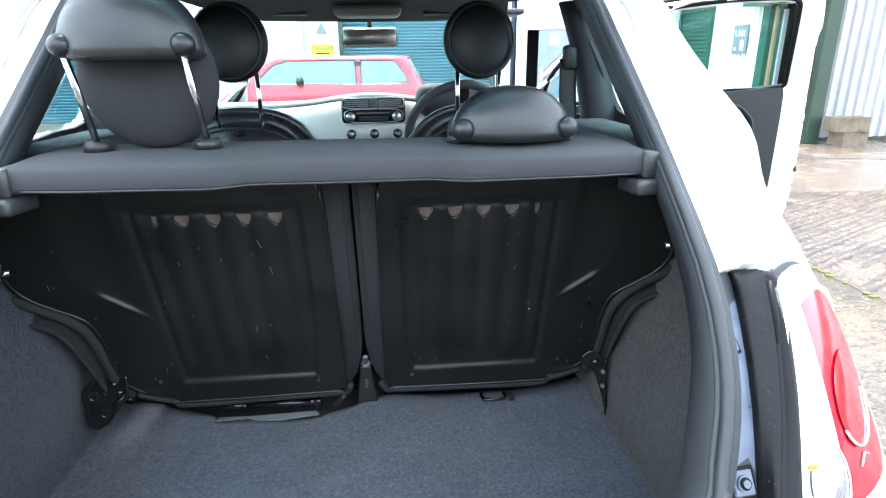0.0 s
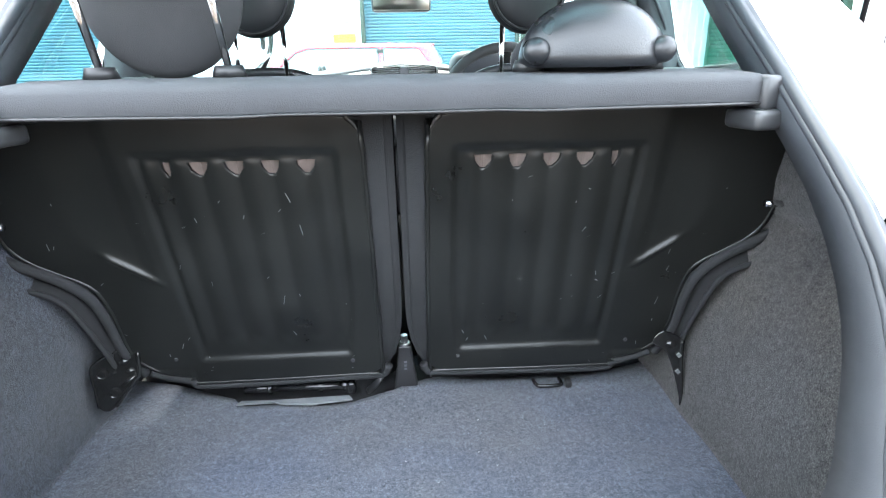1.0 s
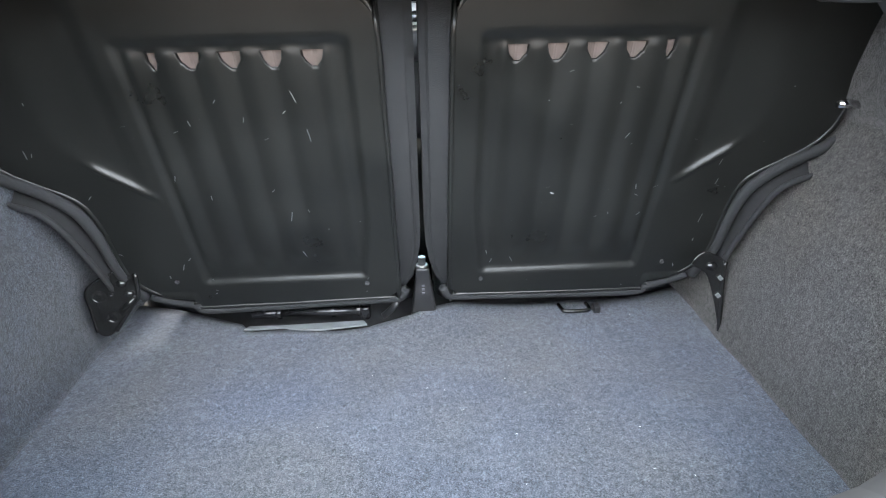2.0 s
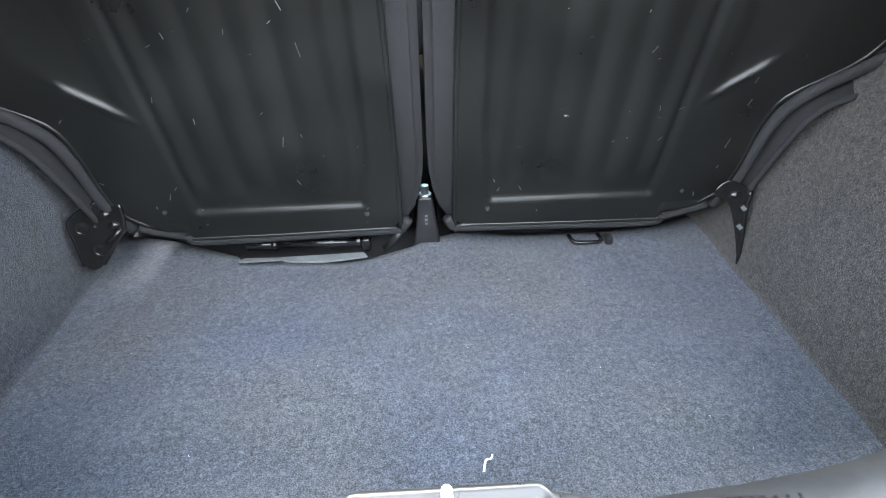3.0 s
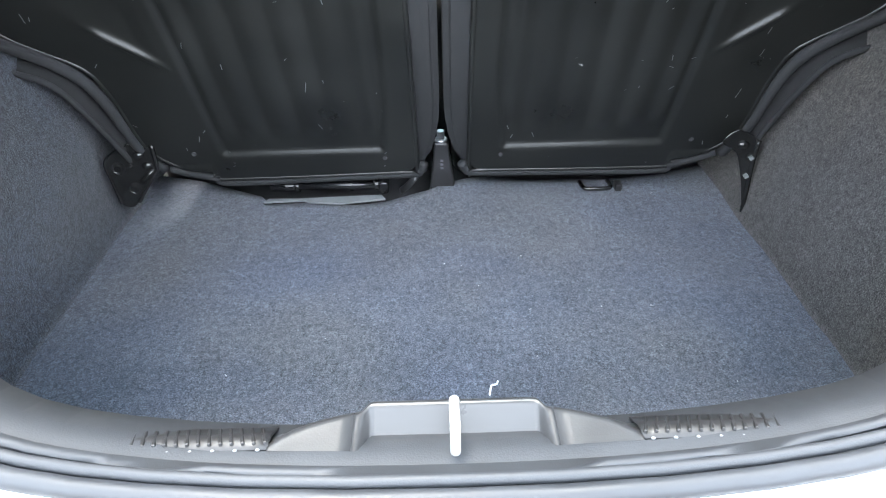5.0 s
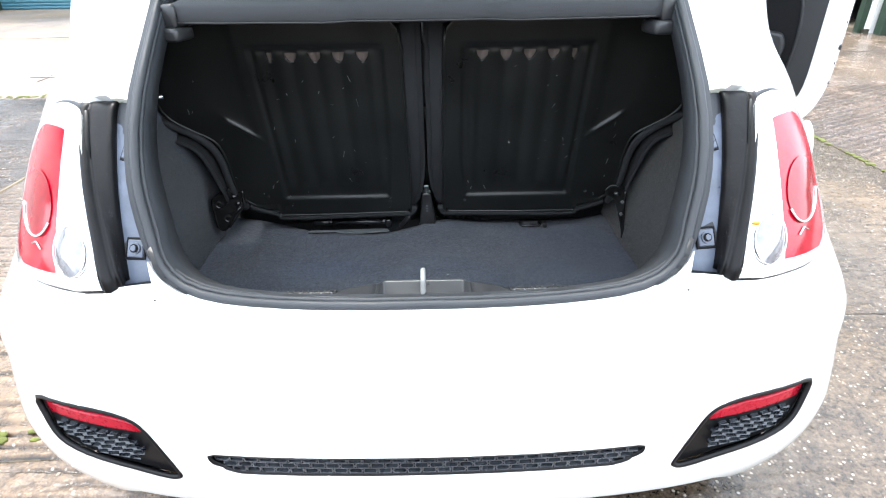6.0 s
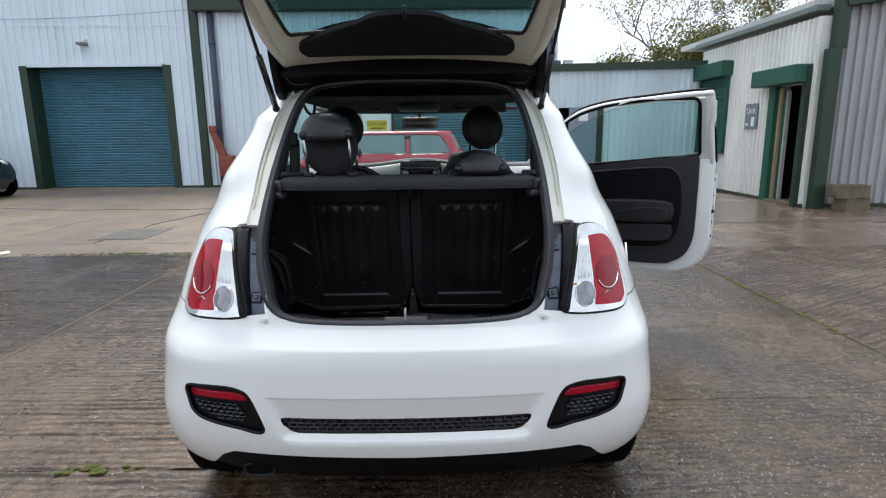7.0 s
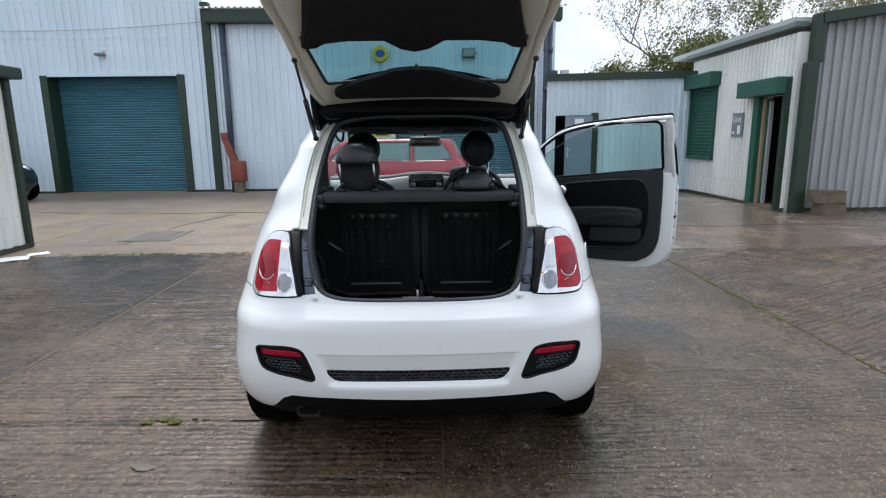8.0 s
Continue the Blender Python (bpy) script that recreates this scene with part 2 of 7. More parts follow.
M_PIPE = mat("blue_grey_pipe", (0.042, 0.056, 0.085), 0.5, 0, 0.15, 4)
M_RUST = mat("red_oxide_box", (0.22, 0.055, 0.035), 0.65, 0, 0.3, 9, grain=0.3, grain_scale=60)
M_CONC = concrete("ridged_concrete", (0.071, 0.050, 0.034), True, 0.20)
M_CONC_L = concrete("fine_ridged_concrete", (0.046, 0.033, 0.0235), True, 0.20)
M_CONC_M = concrete("gritty_concrete", (0.066, 0.0485, 0.032), True, 0.38, 0.05, -0.008, 0.003)
M_CONC_R = concrete("slant_ridged_concrete", (0.078, 0.057, 0.044), True, 0.12, 0.06, -0.009, 0.003)
M_CONC2 = concrete("smooth_concrete", (0.200, 0.168, 0.138), False, 0.25, 0.04, contrast=0.7)
M_CONC_FAR = concrete("damp_smooth_concrete", (0.108, 0.085, 0.070), True, 0.10, 0.06, -0.5, -0.2, 0.6)
M_JOINT = mat("joint_dirt", (0.062, 0.051, 0.036), 0.95, 0, 0.4, 5, grain=0.6, grain_scale=60, grain_dist=0.01)
M_MOSS = mat("moss", (0.085, 0.10, 0.018), 0.95, 0, 0.4, 20, grain=0.8, grain_scale=90, grain_dist=0.01)
M_STONE = mat("tan_block", (0.15, 0.12, 0.082), 0.9, 0, 0.3, 7, grain=0.6, grain_scale=40, grain_dist=0.01)
M_IRON = mat("drain_iron", (0.20, 0.185, 0.165), 0.6, 0.2, 0.3, 20, grain=0.3, grain_scale=80)
M_FASCIA = mat("grey_green_fascia", (0.13, 0.17, 0.15), 0.5, 0, 0.15, 4)
M_BARK = mat("bark", (0.17, 0.15, 0.125), 0.95, 0, 0.35, 8, grain=0.7, grain_scale=30, grain_dist=0.01)
M_LEAF = mat("leaf_green", (0.13, 0.135, 0.028), 0.6, 0, 0.45, 1.6)
M_LEAF2 = mat("leaf_yellow", (0.20, 0.175, 0.06), 0.6, 0, 0.4, 1.6)
M_REDCAR = mat("red_car_paint", (0.48, 0.005, 0.030), 0.25, 0, 0.04, 3, coat=1.0, rvar=0.03)
M_DARKCAR = mat("dark_car_paint", (0.015, 0.018, 0.02), 0.25, 0, 0.05, 3, coat=1.0)
M_CLADMID = mat("grey_blue_cladding", (0.60, 0.70, 0.75), 0.5, 0, 0.14, 1.1, rvar=0.08, stretch=(1, 1, 0.25), island=0.08, grain=0.1, grain_scale=30)
M_UNDER = mat("black_underside", (0.004, 0.004, 0.004), 0.9, 0, 0.3, 3, spec=0.1)
M_PILLAR = mat("blue_black_pillar_trim", (0.021, 0.024, 0.029), 0.6, 0, 0.12, 14, grain=0.15, grain_scale=600)
M_BASE = mat("mossy_wall_foot", (0.045, 0.045, 0.030), 0.95, 0, 0.5, 6, grain=0.6, grain_scale=40, grain_dist=0.01)
M_CARD = mat("black_door_card", (0.012, 0.013, 0.015), 0.55, 0, 0.12, 14, grain=0.15, grain_scale=600)
M_SEALANT = mat("cream_sealant", (0.60, 0.565, 0.45), 0.6, 0, 0.15, 40)
M_SLEEVE = mat("pale_plastic_sleeve", (0.15, 0.16, 0.165), 0.4, 0, 0.2, 30)
M_PAPER = mat("white_paper", (0.78, 0.79, 0.80), 0.85, 0, 0.04, 6)
M_YELLOW = mat("yellow_plate", (0.70, 0.50, 0.02), 0.5, 0, 0.06, 8)
M_SIGNGREY = mat("slate_sign", (0.17, 0.20, 0.215), 0.5, 0, 0.1, 8)
M_DOORBLUE = mat("grey_blue_door", (0.20, 0.25, 0.31), 0.5, 0, 0.1, 3)
M_WOOD = mat("pale_wood_frame", (0.40, 0.29, 0.18), 0.6, 0, 0.2, 6, stretch=(6, 6, 0.5))
M_ORANGE = mat("amber_sticker", (0.7, 0.25, 0.02), 0.5)
M_BLUEPLATE = mat("blue_plate", (0.03, 0.10, 0.35), 0.5)


# ---- mesh helpers ----
def part(name, bm, material, parent=None, label="", smooth=False, solid=0.0, bevel=0.0, offset=-1.0):
    """Link a bmesh as one mesh object, under a thing or a part."""
    me = bpy.data.meshes.new(name)
    bm.to_mesh(me)
    bm.free()
    if smooth:
        me.polygons.foreach_set("use_smooth", [True] * len(me.polygons))
    me.materials.append(material)
    ob = new(name, me)
    if parent:
        ob.parent = parent
    if label:
        ob["label"] = label
    if solid:
        md = ob.modifiers.new("thickness", "SOLIDIFY")
        md.thickness, md.offset = solid, offset
    if bevel:
        md = ob.modifiers.new("edge", "BEVEL")
        md.width, md.segments, md.limit_method = bevel, 2, "ANGLE"
    return ob


def thing(name, label, category, at=(0, 0, 0), rz=0.0, group="", kind=""):
    ob = new(name)
    ob.empty_display_size = 0.1
    ob.matrix_world = pose(*at, 0, 0, rz)
    return tagged(ob, label, category, group, kind)


def box(bm, x0, x1, y0, y1, z0, z1, m=None):
    vs = [bm.verts.new((x, y, z)) for x in (x0, x1) for y in (y0, y1) for z in (z0, z1)]
    for f in ((0, 1, 3, 2), (4, 6, 7, 5), (0, 4, 5, 1), (2, 3, 7, 6), (0, 2, 6, 4), (1, 5, 7, 3)):
        bm.faces.new([vs[i] for i in f])
    if m:
        bmesh.ops.transform(bm, matrix=m, verts=vs)
    return bm


def boxes(*dims):
    bm = bmesh.new()
    for d in dims:
        box(bm, *d)
    return bm


def rbox(x0, x1, y0, y1, z0, z1, r=0.01, seg=2, m=None):
    bm = boxes((x0, x1, y0, y1, z0, z1))
    bmesh.ops.bevel(bm, geom=bm.edges[:], offset=r, segments=seg, affect="EDGES", profile=0.5)
    if m:
        bmesh.ops.transform(bm, matrix=m, verts=bm.verts)
    return bm


def tube(pts, r, n=8, closed=False, bm=None, r_end=None, squash=None):
    """A round bar along points; squash scales the section's second axis."""
    bm = bm or bmesh.new()
    pts = [Vector(p) for p in pts]
    rings, ref = [], None
    for i, p in enumerate(pts):
        a = pts[i - 1] if (i or closed) else p
        b = pts[(i + 1) % len(pts)] if (i + 1 < len(pts) or closed) else p
        t = (b - a).normalized()
        if ref is None:
            ref = Vector((0, 0, 1)) if abs(t.z) < 0.9 else Vector((1, 0, 0))
        u = (ref - t * ref.dot(t)).normalized()
        w = t.cross(u)
        ref = u
        rr = r + (r_end - r) * i / max(1, len(pts) - 1) if r_end is not None else r
        rings.append([bm.verts.new(p + (u * math.cos(k * 2 * math.pi / n) * rr + w * math.sin(k * 2 * math.pi / n) * rr * (squash or 1))) for k in range(n)])
    for i in range(len(rings) - (0 if closed else 1)):
        a, b = rings[i], rings[(i + 1) % len(rings)]
        for k in range(n):
            bm.faces.new((a[k], a[(k + 1) % n], b[(k + 1) % n], b[k]))
    if not closed:
        bm.faces.new(rings[0][::-1])
        bm.faces.new(rings[-1])
    return bm


def ellipsoid(c, r, seg=28, rings=18, m=None, bm=None):
    bm = bm or bmesh.new()
    res = bmesh.ops.create_uvsphere(bm, u_segments=seg, v_segments=rings, radius=1)
    t = Matrix.Translation(c) @ (m or Matrix()) @ Matrix.Diagonal((*r, 1))
    bmesh.ops.transform(bm, matrix=t, verts=res["verts"])
    return bm


def disc(c, r, h, axis="Y", seg=24, bm=None, r2=None):
    """A short round bar centred on c, along an axis."""
    bm = bm or bmesh.new()
    res = bmesh.ops.create_cone(bm, cap_ends=True, segments=seg, radius1=r, radius2=r if r2 is None else r2, depth=h)
    rot = {"Z": pose(0, 0, 0), "Y": pose(0, 0, 0, 90), "X": pose(0, 0, 0, 0, 90)}[axis]
    bmesh.ops.transform(bm, matrix=Matrix.Translation(c) @ rot, verts=res["verts"])
    return bm


def revolve(profile, c, axis="X", seg=40):
    """A turned body: profile of (along, radius) round an axis through c."""
    bm = bmesh.new()
    rings = []
    for k in range(seg):
        a = 2 * math.pi * k / seg
        rings.append([bm.verts.new(Vector(c) + (Vector((s, r * math.cos(a), r * math.sin(a))) if axis == "X" else Vector((r * math.cos(a), s, r * math.sin(a))) if axis == "Y" else Vector((r * math.cos(a), r * math.sin(a), s)))) for s, r in profile])
    for k in range(seg):
        a, b = rings[k], rings[(k + 1) % seg]
        for i in range(len(profile) - 1):
            bm.faces.new((a[i], b[i], b[i + 1], a[i + 1]))
    bmesh.ops.remove_doubles(bm, verts=bm.verts, dist=1e-5)
    bmesh.ops.recalc_face_normals(bm, faces=bm.faces)
    return bm


def loft(sections, close=False, caps=False):
    """Faces between rows of points."""
    bm = bmesh.new()
    rows = [[bm.verts.new(p) for p in s] for s in sections]
    for a, b in zip(rows, rows[1:]):
        k = len(a)
        for i in range(k if close else k - 1):
            bm.faces.new((a[i], a[(i + 1) % k], b[(i + 1) % k], b[i]))
    if caps:
        bm.faces.new(rows[0][::-1])
        bm.faces.new(rows[-1])
    return bm


def prism(poly, lo, hi, axis="y"):
    """A solid from an outline: axis y takes (x, z), x takes (y, z), z takes (x, y)."""
    put = {"y": lambda p, d: (p[0], d, p[1]), "x": lambda p, d: (d, p[0], p[1]), "z": lambda p, d: (p[0], p[1], d)}[axis]
    bm = bmesh.new()
    a, b = [[bm.verts.new(put(p, d)) for p in poly] for d in (lo, hi)]
    k = len(poly)
    bm.faces.new(a)
    bm.faces.new(b[::-1])
    for i in range(k):
        bm.faces.new((a[i], b[i], b[(i + 1) % k], a[(i + 1) % k]))
    bmesh.ops.recalc_face_normals(bm, faces=bm.faces)
    return bm


def curve_through(pts, n=4, closed=True):
    """Catmull-Rom points through an outline."""
    k, out = len(pts), []
    for i in range(k if closed else k - 1):
        p = [pts[j % k] if closed else pts[min(max(j, 0), k - 1)] for j in (i - 1, i, i + 1, i + 2)]
        for s in range(n):
            t = s / n
            out.append(tuple(0.5 * (2 * b + (c - a) * t + (2 * a - 5 * b + 4 * c - d) * t * t + (3 * b - a - 3 * c + d) * t ** 3) for a, b, c, d in zip(*p)))
    return out if closed else out + [tuple(pts[-1])]


def inside(p, poly):
    x, y, hit = p[0], p[1], False
    for (x0, y0), (x1, y1) in zip(poly, poly[1:] + poly[:1]):
        if (y0 > y) != (y1 > y) and x < (x1 - x0) * (y - y0) / (y1 - y0) + x0:
            hit = not hit
    return hit


def carve(bm, poly, axis, cond):
    """Cut an outline out of a skin; gives the piece inside it as a bmesh of its own."""
    flat = (lambda v: (v[0], v[2])) if axis == "y" else (lambda v: (v[1], v[2]))
    solid3 = (lambda p: Vector((p[0], 0, p[1]))) if axis == "y" else (lambda p: Vector((0, p[0], p[1])))
    x0, x1 = min(p[0] for p in poly), max(p[0] for p in poly)
    y0, y1 = min(p[1] for p in poly), max(p[1] for p in poly)

    def near(f, a, b):
        q = [flat(v.co) for v in f.verts]
        return (max(c[0] for c in q) >= min(a[0], b[0]) - 1e-4 and min(c[0] for c in q) <= max(a[0], b[0]) + 1e-4
                and max(c[1] for c in q) >= min(a[1], b[1]) - 1e-4 and min(c[1] for c in q) <= max(a[1], b[1]) + 1e-4)
    pool = [f for f in bm.faces if cond(f.calc_center_median()) and near(f, (x0, y0), (x1, y1))]
    for a, b in zip(poly, poly[1:] + poly[:1]):
        d = (b[0] - a[0], b[1] - a[1])
        if abs(d[0]) + abs(d[1]) < 1e-6:
            continue
        faces = [f for f in pool if f.is_valid and near(f, a, b)]
        if not faces:
            continue
        old = set(faces)
        es, vs = {e for f in faces for e in f.edges}, {v for f in faces for v in f.verts}
        res = bmesh.ops.bisect_plane(bm, geom=faces + list(es) + list(vs), plane_co=solid3(a), plane_no=solid3((-d[1], d[0])), dist=1e-5)
        pool = [f for f in pool if f.is_valid and f not in old] + [g for g in res["geom"] if isinstance(g, bmesh.types.BMFace) and g.is_valid]
        pool = list(dict.fromkeys(pool))
    tag = bm.faces.layers.int.get("piece") or bm.faces.layers.int.new("piece")
    for f in bm.faces:
        c = f.calc_center_median()
        f[tag] = int(cond(c) and x0 <= flat(c)[0] <= x1 and y0 <= flat(c)[1] <= y1 and inside(flat(c), poly))
    piece = bm.copy()
    tag2 = piece.faces.layers.int.get("piece")
    bmesh.ops.delete(piece, geom=[f for f in piece.faces if not f[tag2]], context="FACES")
    bmesh.ops.delete(bm, geom=[f for f in bm.faces if f[tag]], context="FACES")
    return piece


def push(bm, d):
    """Move a skin along its normals."""
    bm.normal_update()
    moves = [(v, v.normal * d) for v in bm.verts]
    for v, m in moves:
        v.co += m
    return bm


def mirror_poly(poly):
    return [(-x, z) for x, z in poly][::-1]


def sheet(name, bm, ref, material, parent=None, label="", thick=0.01):
    """A curved panel with thickness whose shading follows the uncut skin it was cut from."""
    tree, smooth_ref = ref
    me = bpy.data.meshes.new(name)
    bm.verts.index_update()
    bm.normal_update()
    outer, nor = [], []
    for v in bm.verts:
        loc, _, idx, _ = tree.find_nearest(v.co)
        f = smooth_ref.faces[idx]
        w = poly_3d_calc([q.co for q in f.verts], loc)
        nv = sum((q.normal * k for q, k in zip(f.verts, w)), Vector()).normalized()
        outer.append(v.co.copy())
        nor.append(nv)
    k = len(outer)
    faces, loops = [], []
    for f in bm.faces:
        ids = [v.index for v in f.verts]
        if f.normal.dot(nor[ids[0]]) < 0:
            ids.reverse()
        faces.append(ids)
        loops += [nor[i] for i in ids]
    turns = {(a, b) for ids in faces for a, b in zip(ids, ids[1:] + ids[:1])}
    rims = []
    for e in bm.edges:
        if len(e.link_faces) == 1:
            a, b = e.verts[0].index, e.verts[1].index
            rims.append((a, b) if (a, b) in turns else (b, a))
    inner = [c - n * thick for c, n in zip(outer, nor)]
    for ids in faces[:]:
        faces.append([i + k for i in ids[::-1]])
        loops += [-nor[i] for i in ids[::-1]]
    for a, b in rims:
        ids = [b, a, a + k, b + k]
        fn = (outer[b] - outer[a]).cross(nor[a])
        fn = fn.normalized() if fn.length > 1e-12 else Vector((0, 0, 1))
        faces.append(ids)
        loops += [fn] * 4
    bm.free()
    me.from_pydata(outer + inner, [], faces)
    me.polygons.foreach_set("use_smooth", [True] * len(me.polygons))
    me.normals_split_custom_set(loops)
    me.materials.append(material)
    ob = new(name, me)
    if parent:
        ob.parent = parent
    if label:
        ob["label"] = label
    return ob


def toward(bm, way):
    """Turn a skin's faces so that on the whole they look a given way."""
    bm.normal_update()
    if sum(f.normal.dot(Vector(way)) for f in bm.faces) < 0:
        bmesh.ops.reverse_faces(bm, faces=bm.faces)
    return bm


# ---- yard: walls, doors, ground ----
def corrugated(u0, u1, z0, z1, pitch=0.19, depth=0.03):
    """One profiled sheet in the plane y = 0, ribs upright."""
    us, k = [], math.floor(u0 / pitch) - 1
    while k * pitch < u1 + pitch:
        for f, d in ((0, 0), (0.55, 0), (0.63, 1), (0.92, 1)):
            us.append((k * pitch + f * pitch, -depth * d))
        k += 1
    at = lambda u: float(np.interp(u, [q[0] for q in us], [q[1] for q in us]))
    us = [(u0, at(u0))] + [(u, d) for u, d in us if u0 < u < u1] + [(u1, at(u1))]
    rows = [z0, z1]
    return loft([[(u, d, z) for u, d in us] for z in rows])


def clad_wall(name, a, b, height, material, label, holes=(), sheet=1.14, z0=0.0, pitch=0.19, depth=0.040):
    """A wall from a to b in plan (outer face to the right of the way), with cladding sheets and openings (u0, u1, z0, z1)."""
    (xa, ya), (xb, yb) = a, b
    length, ang = math.hypot(xb - xa, yb - ya), math.degrees(math.atan2(yb - ya, xb - xa))
    breaks = sorted({0.0, length, *[h[0] for h in holes], *[h[1] for h in holes]})
    solids, sheets = [], []
    for u0, u1 in zip(breaks, breaks[1:]):
        spans = [(z0, height)]
        for h in holes:
            if h[0] <= u0 + 1e-6 and u1 <= h[1] + 1e-6:
                spans = [s for lo, hi in spans for s in ((lo, h[2]), (h[3], hi)) if s[1] - s[0] > 0.02]
        for lo, hi in spans:
            solids.append((u0, u1, 0.0, 0.16, lo, hi))
            k = max(1, math.ceil((u1 - u0) / sheet))
            sheets += [(u0 + (u1 - u0) * i / k, u0 + (u1 - u0) * (i + 1) / k, lo, hi) for i in range(k)]
    wall = part(name, boxes(*solids), material)
    wall.matrix_world = pose(xa, ya, 0, 0, 0, ang)
    tagged(wall, label, "wall", kind="structure")
    for s in sheets:
        ob = part("cladding_sheet", corrugated(*s, pitch, depth), material, wall)
        ob.location = (0, -0.006, 0)
    screws, foot = bmesh.new(), bmesh.new()
    for k in range(int(length / pitch)):
        for row, z in enumerate(0.42 + 1.05 * q for q in range(7)):
            u, zz = (k + 0.76) * pitch, z + (0.06 if row % 2 else 0)
            if zz > height - 0.1 or (row and k % 2) or any(h[0] - 0.1 < u < h[1] + 0.1 and h[2] < zz < h[3] + 0.1 for h in holes):
                continue
            rim = [screws.verts.new((u + 0.008 * math.cos(a), -depth - 0.008, zz + 0.008 * math.sin(a))) for a in [math.pi / 3 * i for i in range(6)]]
            tip = screws.verts.new((u, -depth - 0.014, zz))
            for i in range(6):
                screws.faces.new((rim[i], rim[(i + 1) % 6], tip))
    part("fixings", screws, M_PIPE, wall)["kind"] = "stuff"
    u = 0.0
    for h in sorted(holes) + [(length, length, 0, 1)]:
        if h[2] < 0.1:
            if h[0] > u + 0.05:
                box(foot, u, h[0], -depth - 0.03, 0.0, 0.0, 0.055)
            u = h[1]
    part("wall_foot", foot, M_BASE, wall, "dark mossy foot of the wall")
    return wall


def roller_door(name, x0, x1, y, z1, material, label, pitch=0.066):
    pts = []
    k = int(z1 / pitch) + 1
    for i in range(k):
        for f, d in ((0.0, 0.004), (0.12, -0.004), (0.35, -0.020), (0.6, -0.025), (0.82, -0.016), (0.93, 0.004)):
            z = (i + f) * pitch
            if z <= z1:
                pts.append((d, z))
    bm = loft([[(x, y + d, z) for d, z in pts] for x in (x0, x1)])
    bmesh.ops.recalc_face_normals(bm, faces=bm.faces)
    ob = part(name, bm, material, label=label, solid=0.01)
    return tagged(ob, label, "roller door", kind="structure")


YN = 12.75
wall_nl = clad_wall("wall_north_left", (-20, YN), (-5.62, YN), 7.2, M_CLADBLUE, "tall pale blue profiled metal wall of an industrial unit", [(10.35, 13.72, 0, 2.95)])
door_l = roller_door("door_1", -9.62, -6.30, YN + 0.42, 2.95, M_TEAL, "closed teal metal roller shutter in a recess")
part("jamb", boxes((-9.76, -9.58, YN - 0.05, YN + 0.40, 0, 2.93)), M_GREEN, door_l)
part("jamb", boxes((-6.36, -6.16, YN - 0.05, YN + 0.40, 0, 2.93)), M_GREEN, door_l)
part("lintel", boxes((-9.58, -6.36, YN - 0.04, YN + 0.03, 2.90, 2.98)), M_CLADBLUE, door_l)
part("reveal_top", boxes((-9.58, -6.36, YN + 0.03, YN + 0.40, 2.92, 2.97)), M_GREEN, door_l)
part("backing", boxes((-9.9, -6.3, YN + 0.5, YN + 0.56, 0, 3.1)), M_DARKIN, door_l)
trim_a = part("trim_corner", boxes((-5.62, -5.43, YN - 0.10, YN + 0.1, 0, 4.62)), M_GREEN, bevel=0.01)
tagged(trim_a, "dark green corner flashing on the tall unit", "trim", kind="structure")

wall_nm = clad_wall("wall_north_middle", (-5.48, YN), (3.05, YN - 0.1), 4.15, M_CLADBLUE, "pale blue profiled metal wall with a roller door", [(4.6, 7.95, 0, 2.75)])
door_m = roller_door("door_2", -0.9, 2.5, YN + 0.30, 2.75, M_TEAL, "closed teal metal roller shutter behind the red car")
part("jamb", boxes((-1.0, -0.86, YN - 0.09, YN + 0.28, 0, 2.8)), M_GREEN, door_m)
part("jamb", boxes((2.44, 2.60, YN - 0.13, YN + 0.28, 0, 2.8)), M_GREEN, door_m)
part("backing", boxes((-1.0, 2.6, YN + 0.36, YN + 0.42, 0, 2.9)), M_DARKIN, door_m)
fascia = part("fascia_gutter", boxes((-5.48, 3.22, YN - 0.30, YN - 0.02, 4.10, 4.40)), M_GREEN, bevel=0.02)
tagged(fascia, "dark green eaves fascia and gutter", "gutter", kind="structure")
rf = corrugated(-5.6, 3.3, 0, 6.0, 0.15, 0.04)
bmesh.ops.transform(rf, matrix=pose(0, YN - 0.35, 4.42, -80), verts=rf.verts)
tagged(part("roof_middle", rf, M_CLADCREAM, solid=0.01), "pale profiled roof sheeting", "roof", kind="structure")
trim_b = part("trim_corner_east", boxes((2.86, 3.07, YN - 0.22, YN - 0.10, 0, 4.10)), M_CLADBLUE)
tagged(trim_b, "pale corner flashing", "trim", kind="structure")
wall_ne = part("wall_return", boxes((2.98, 3.06, YN, YN + 6, 0, 4.4)), M_CLADBLUE)
tagged(wall_ne, "end wall of the middle unit", "wall", kind="structure")

YE = 11.45
wall_e1 = clad_wall("wall_north_right", (2.75, YE + 0.3), (6.12, YE - 0.1), 2.62, M_CLADMID, "grey profiled metal wall with a blue door", [(0.21, 1.10, 0, 1.80)], pitch=0.14)
tagged(part("fascia_low", boxes((2.7, 6.15, -0.1, 0.14, 2.60, 2.75)), M_GREEN), "dark green fascia of the low unit", "trim", kind="structure").matrix_world = pose(0, YE + 0.62, 0, 0, 0, -6.8)
wall_e2 = clad_wall("wall_east", (6.1, 11.5), (6.1, 7.62), 2.95, M_CLADCREAM, "cream profiled metal wall of a small unit", [(2.98, 3.72, 0, 1.98)], pitch=0.125)
wall_e3 = clad_wall("wall_east_south", (6.42, 7.66), (14.0, 7.45), 4.25, M_CLADGABLE, "grey profiled metal wall beside the corner pier", pitch=0.15, depth=0.045)
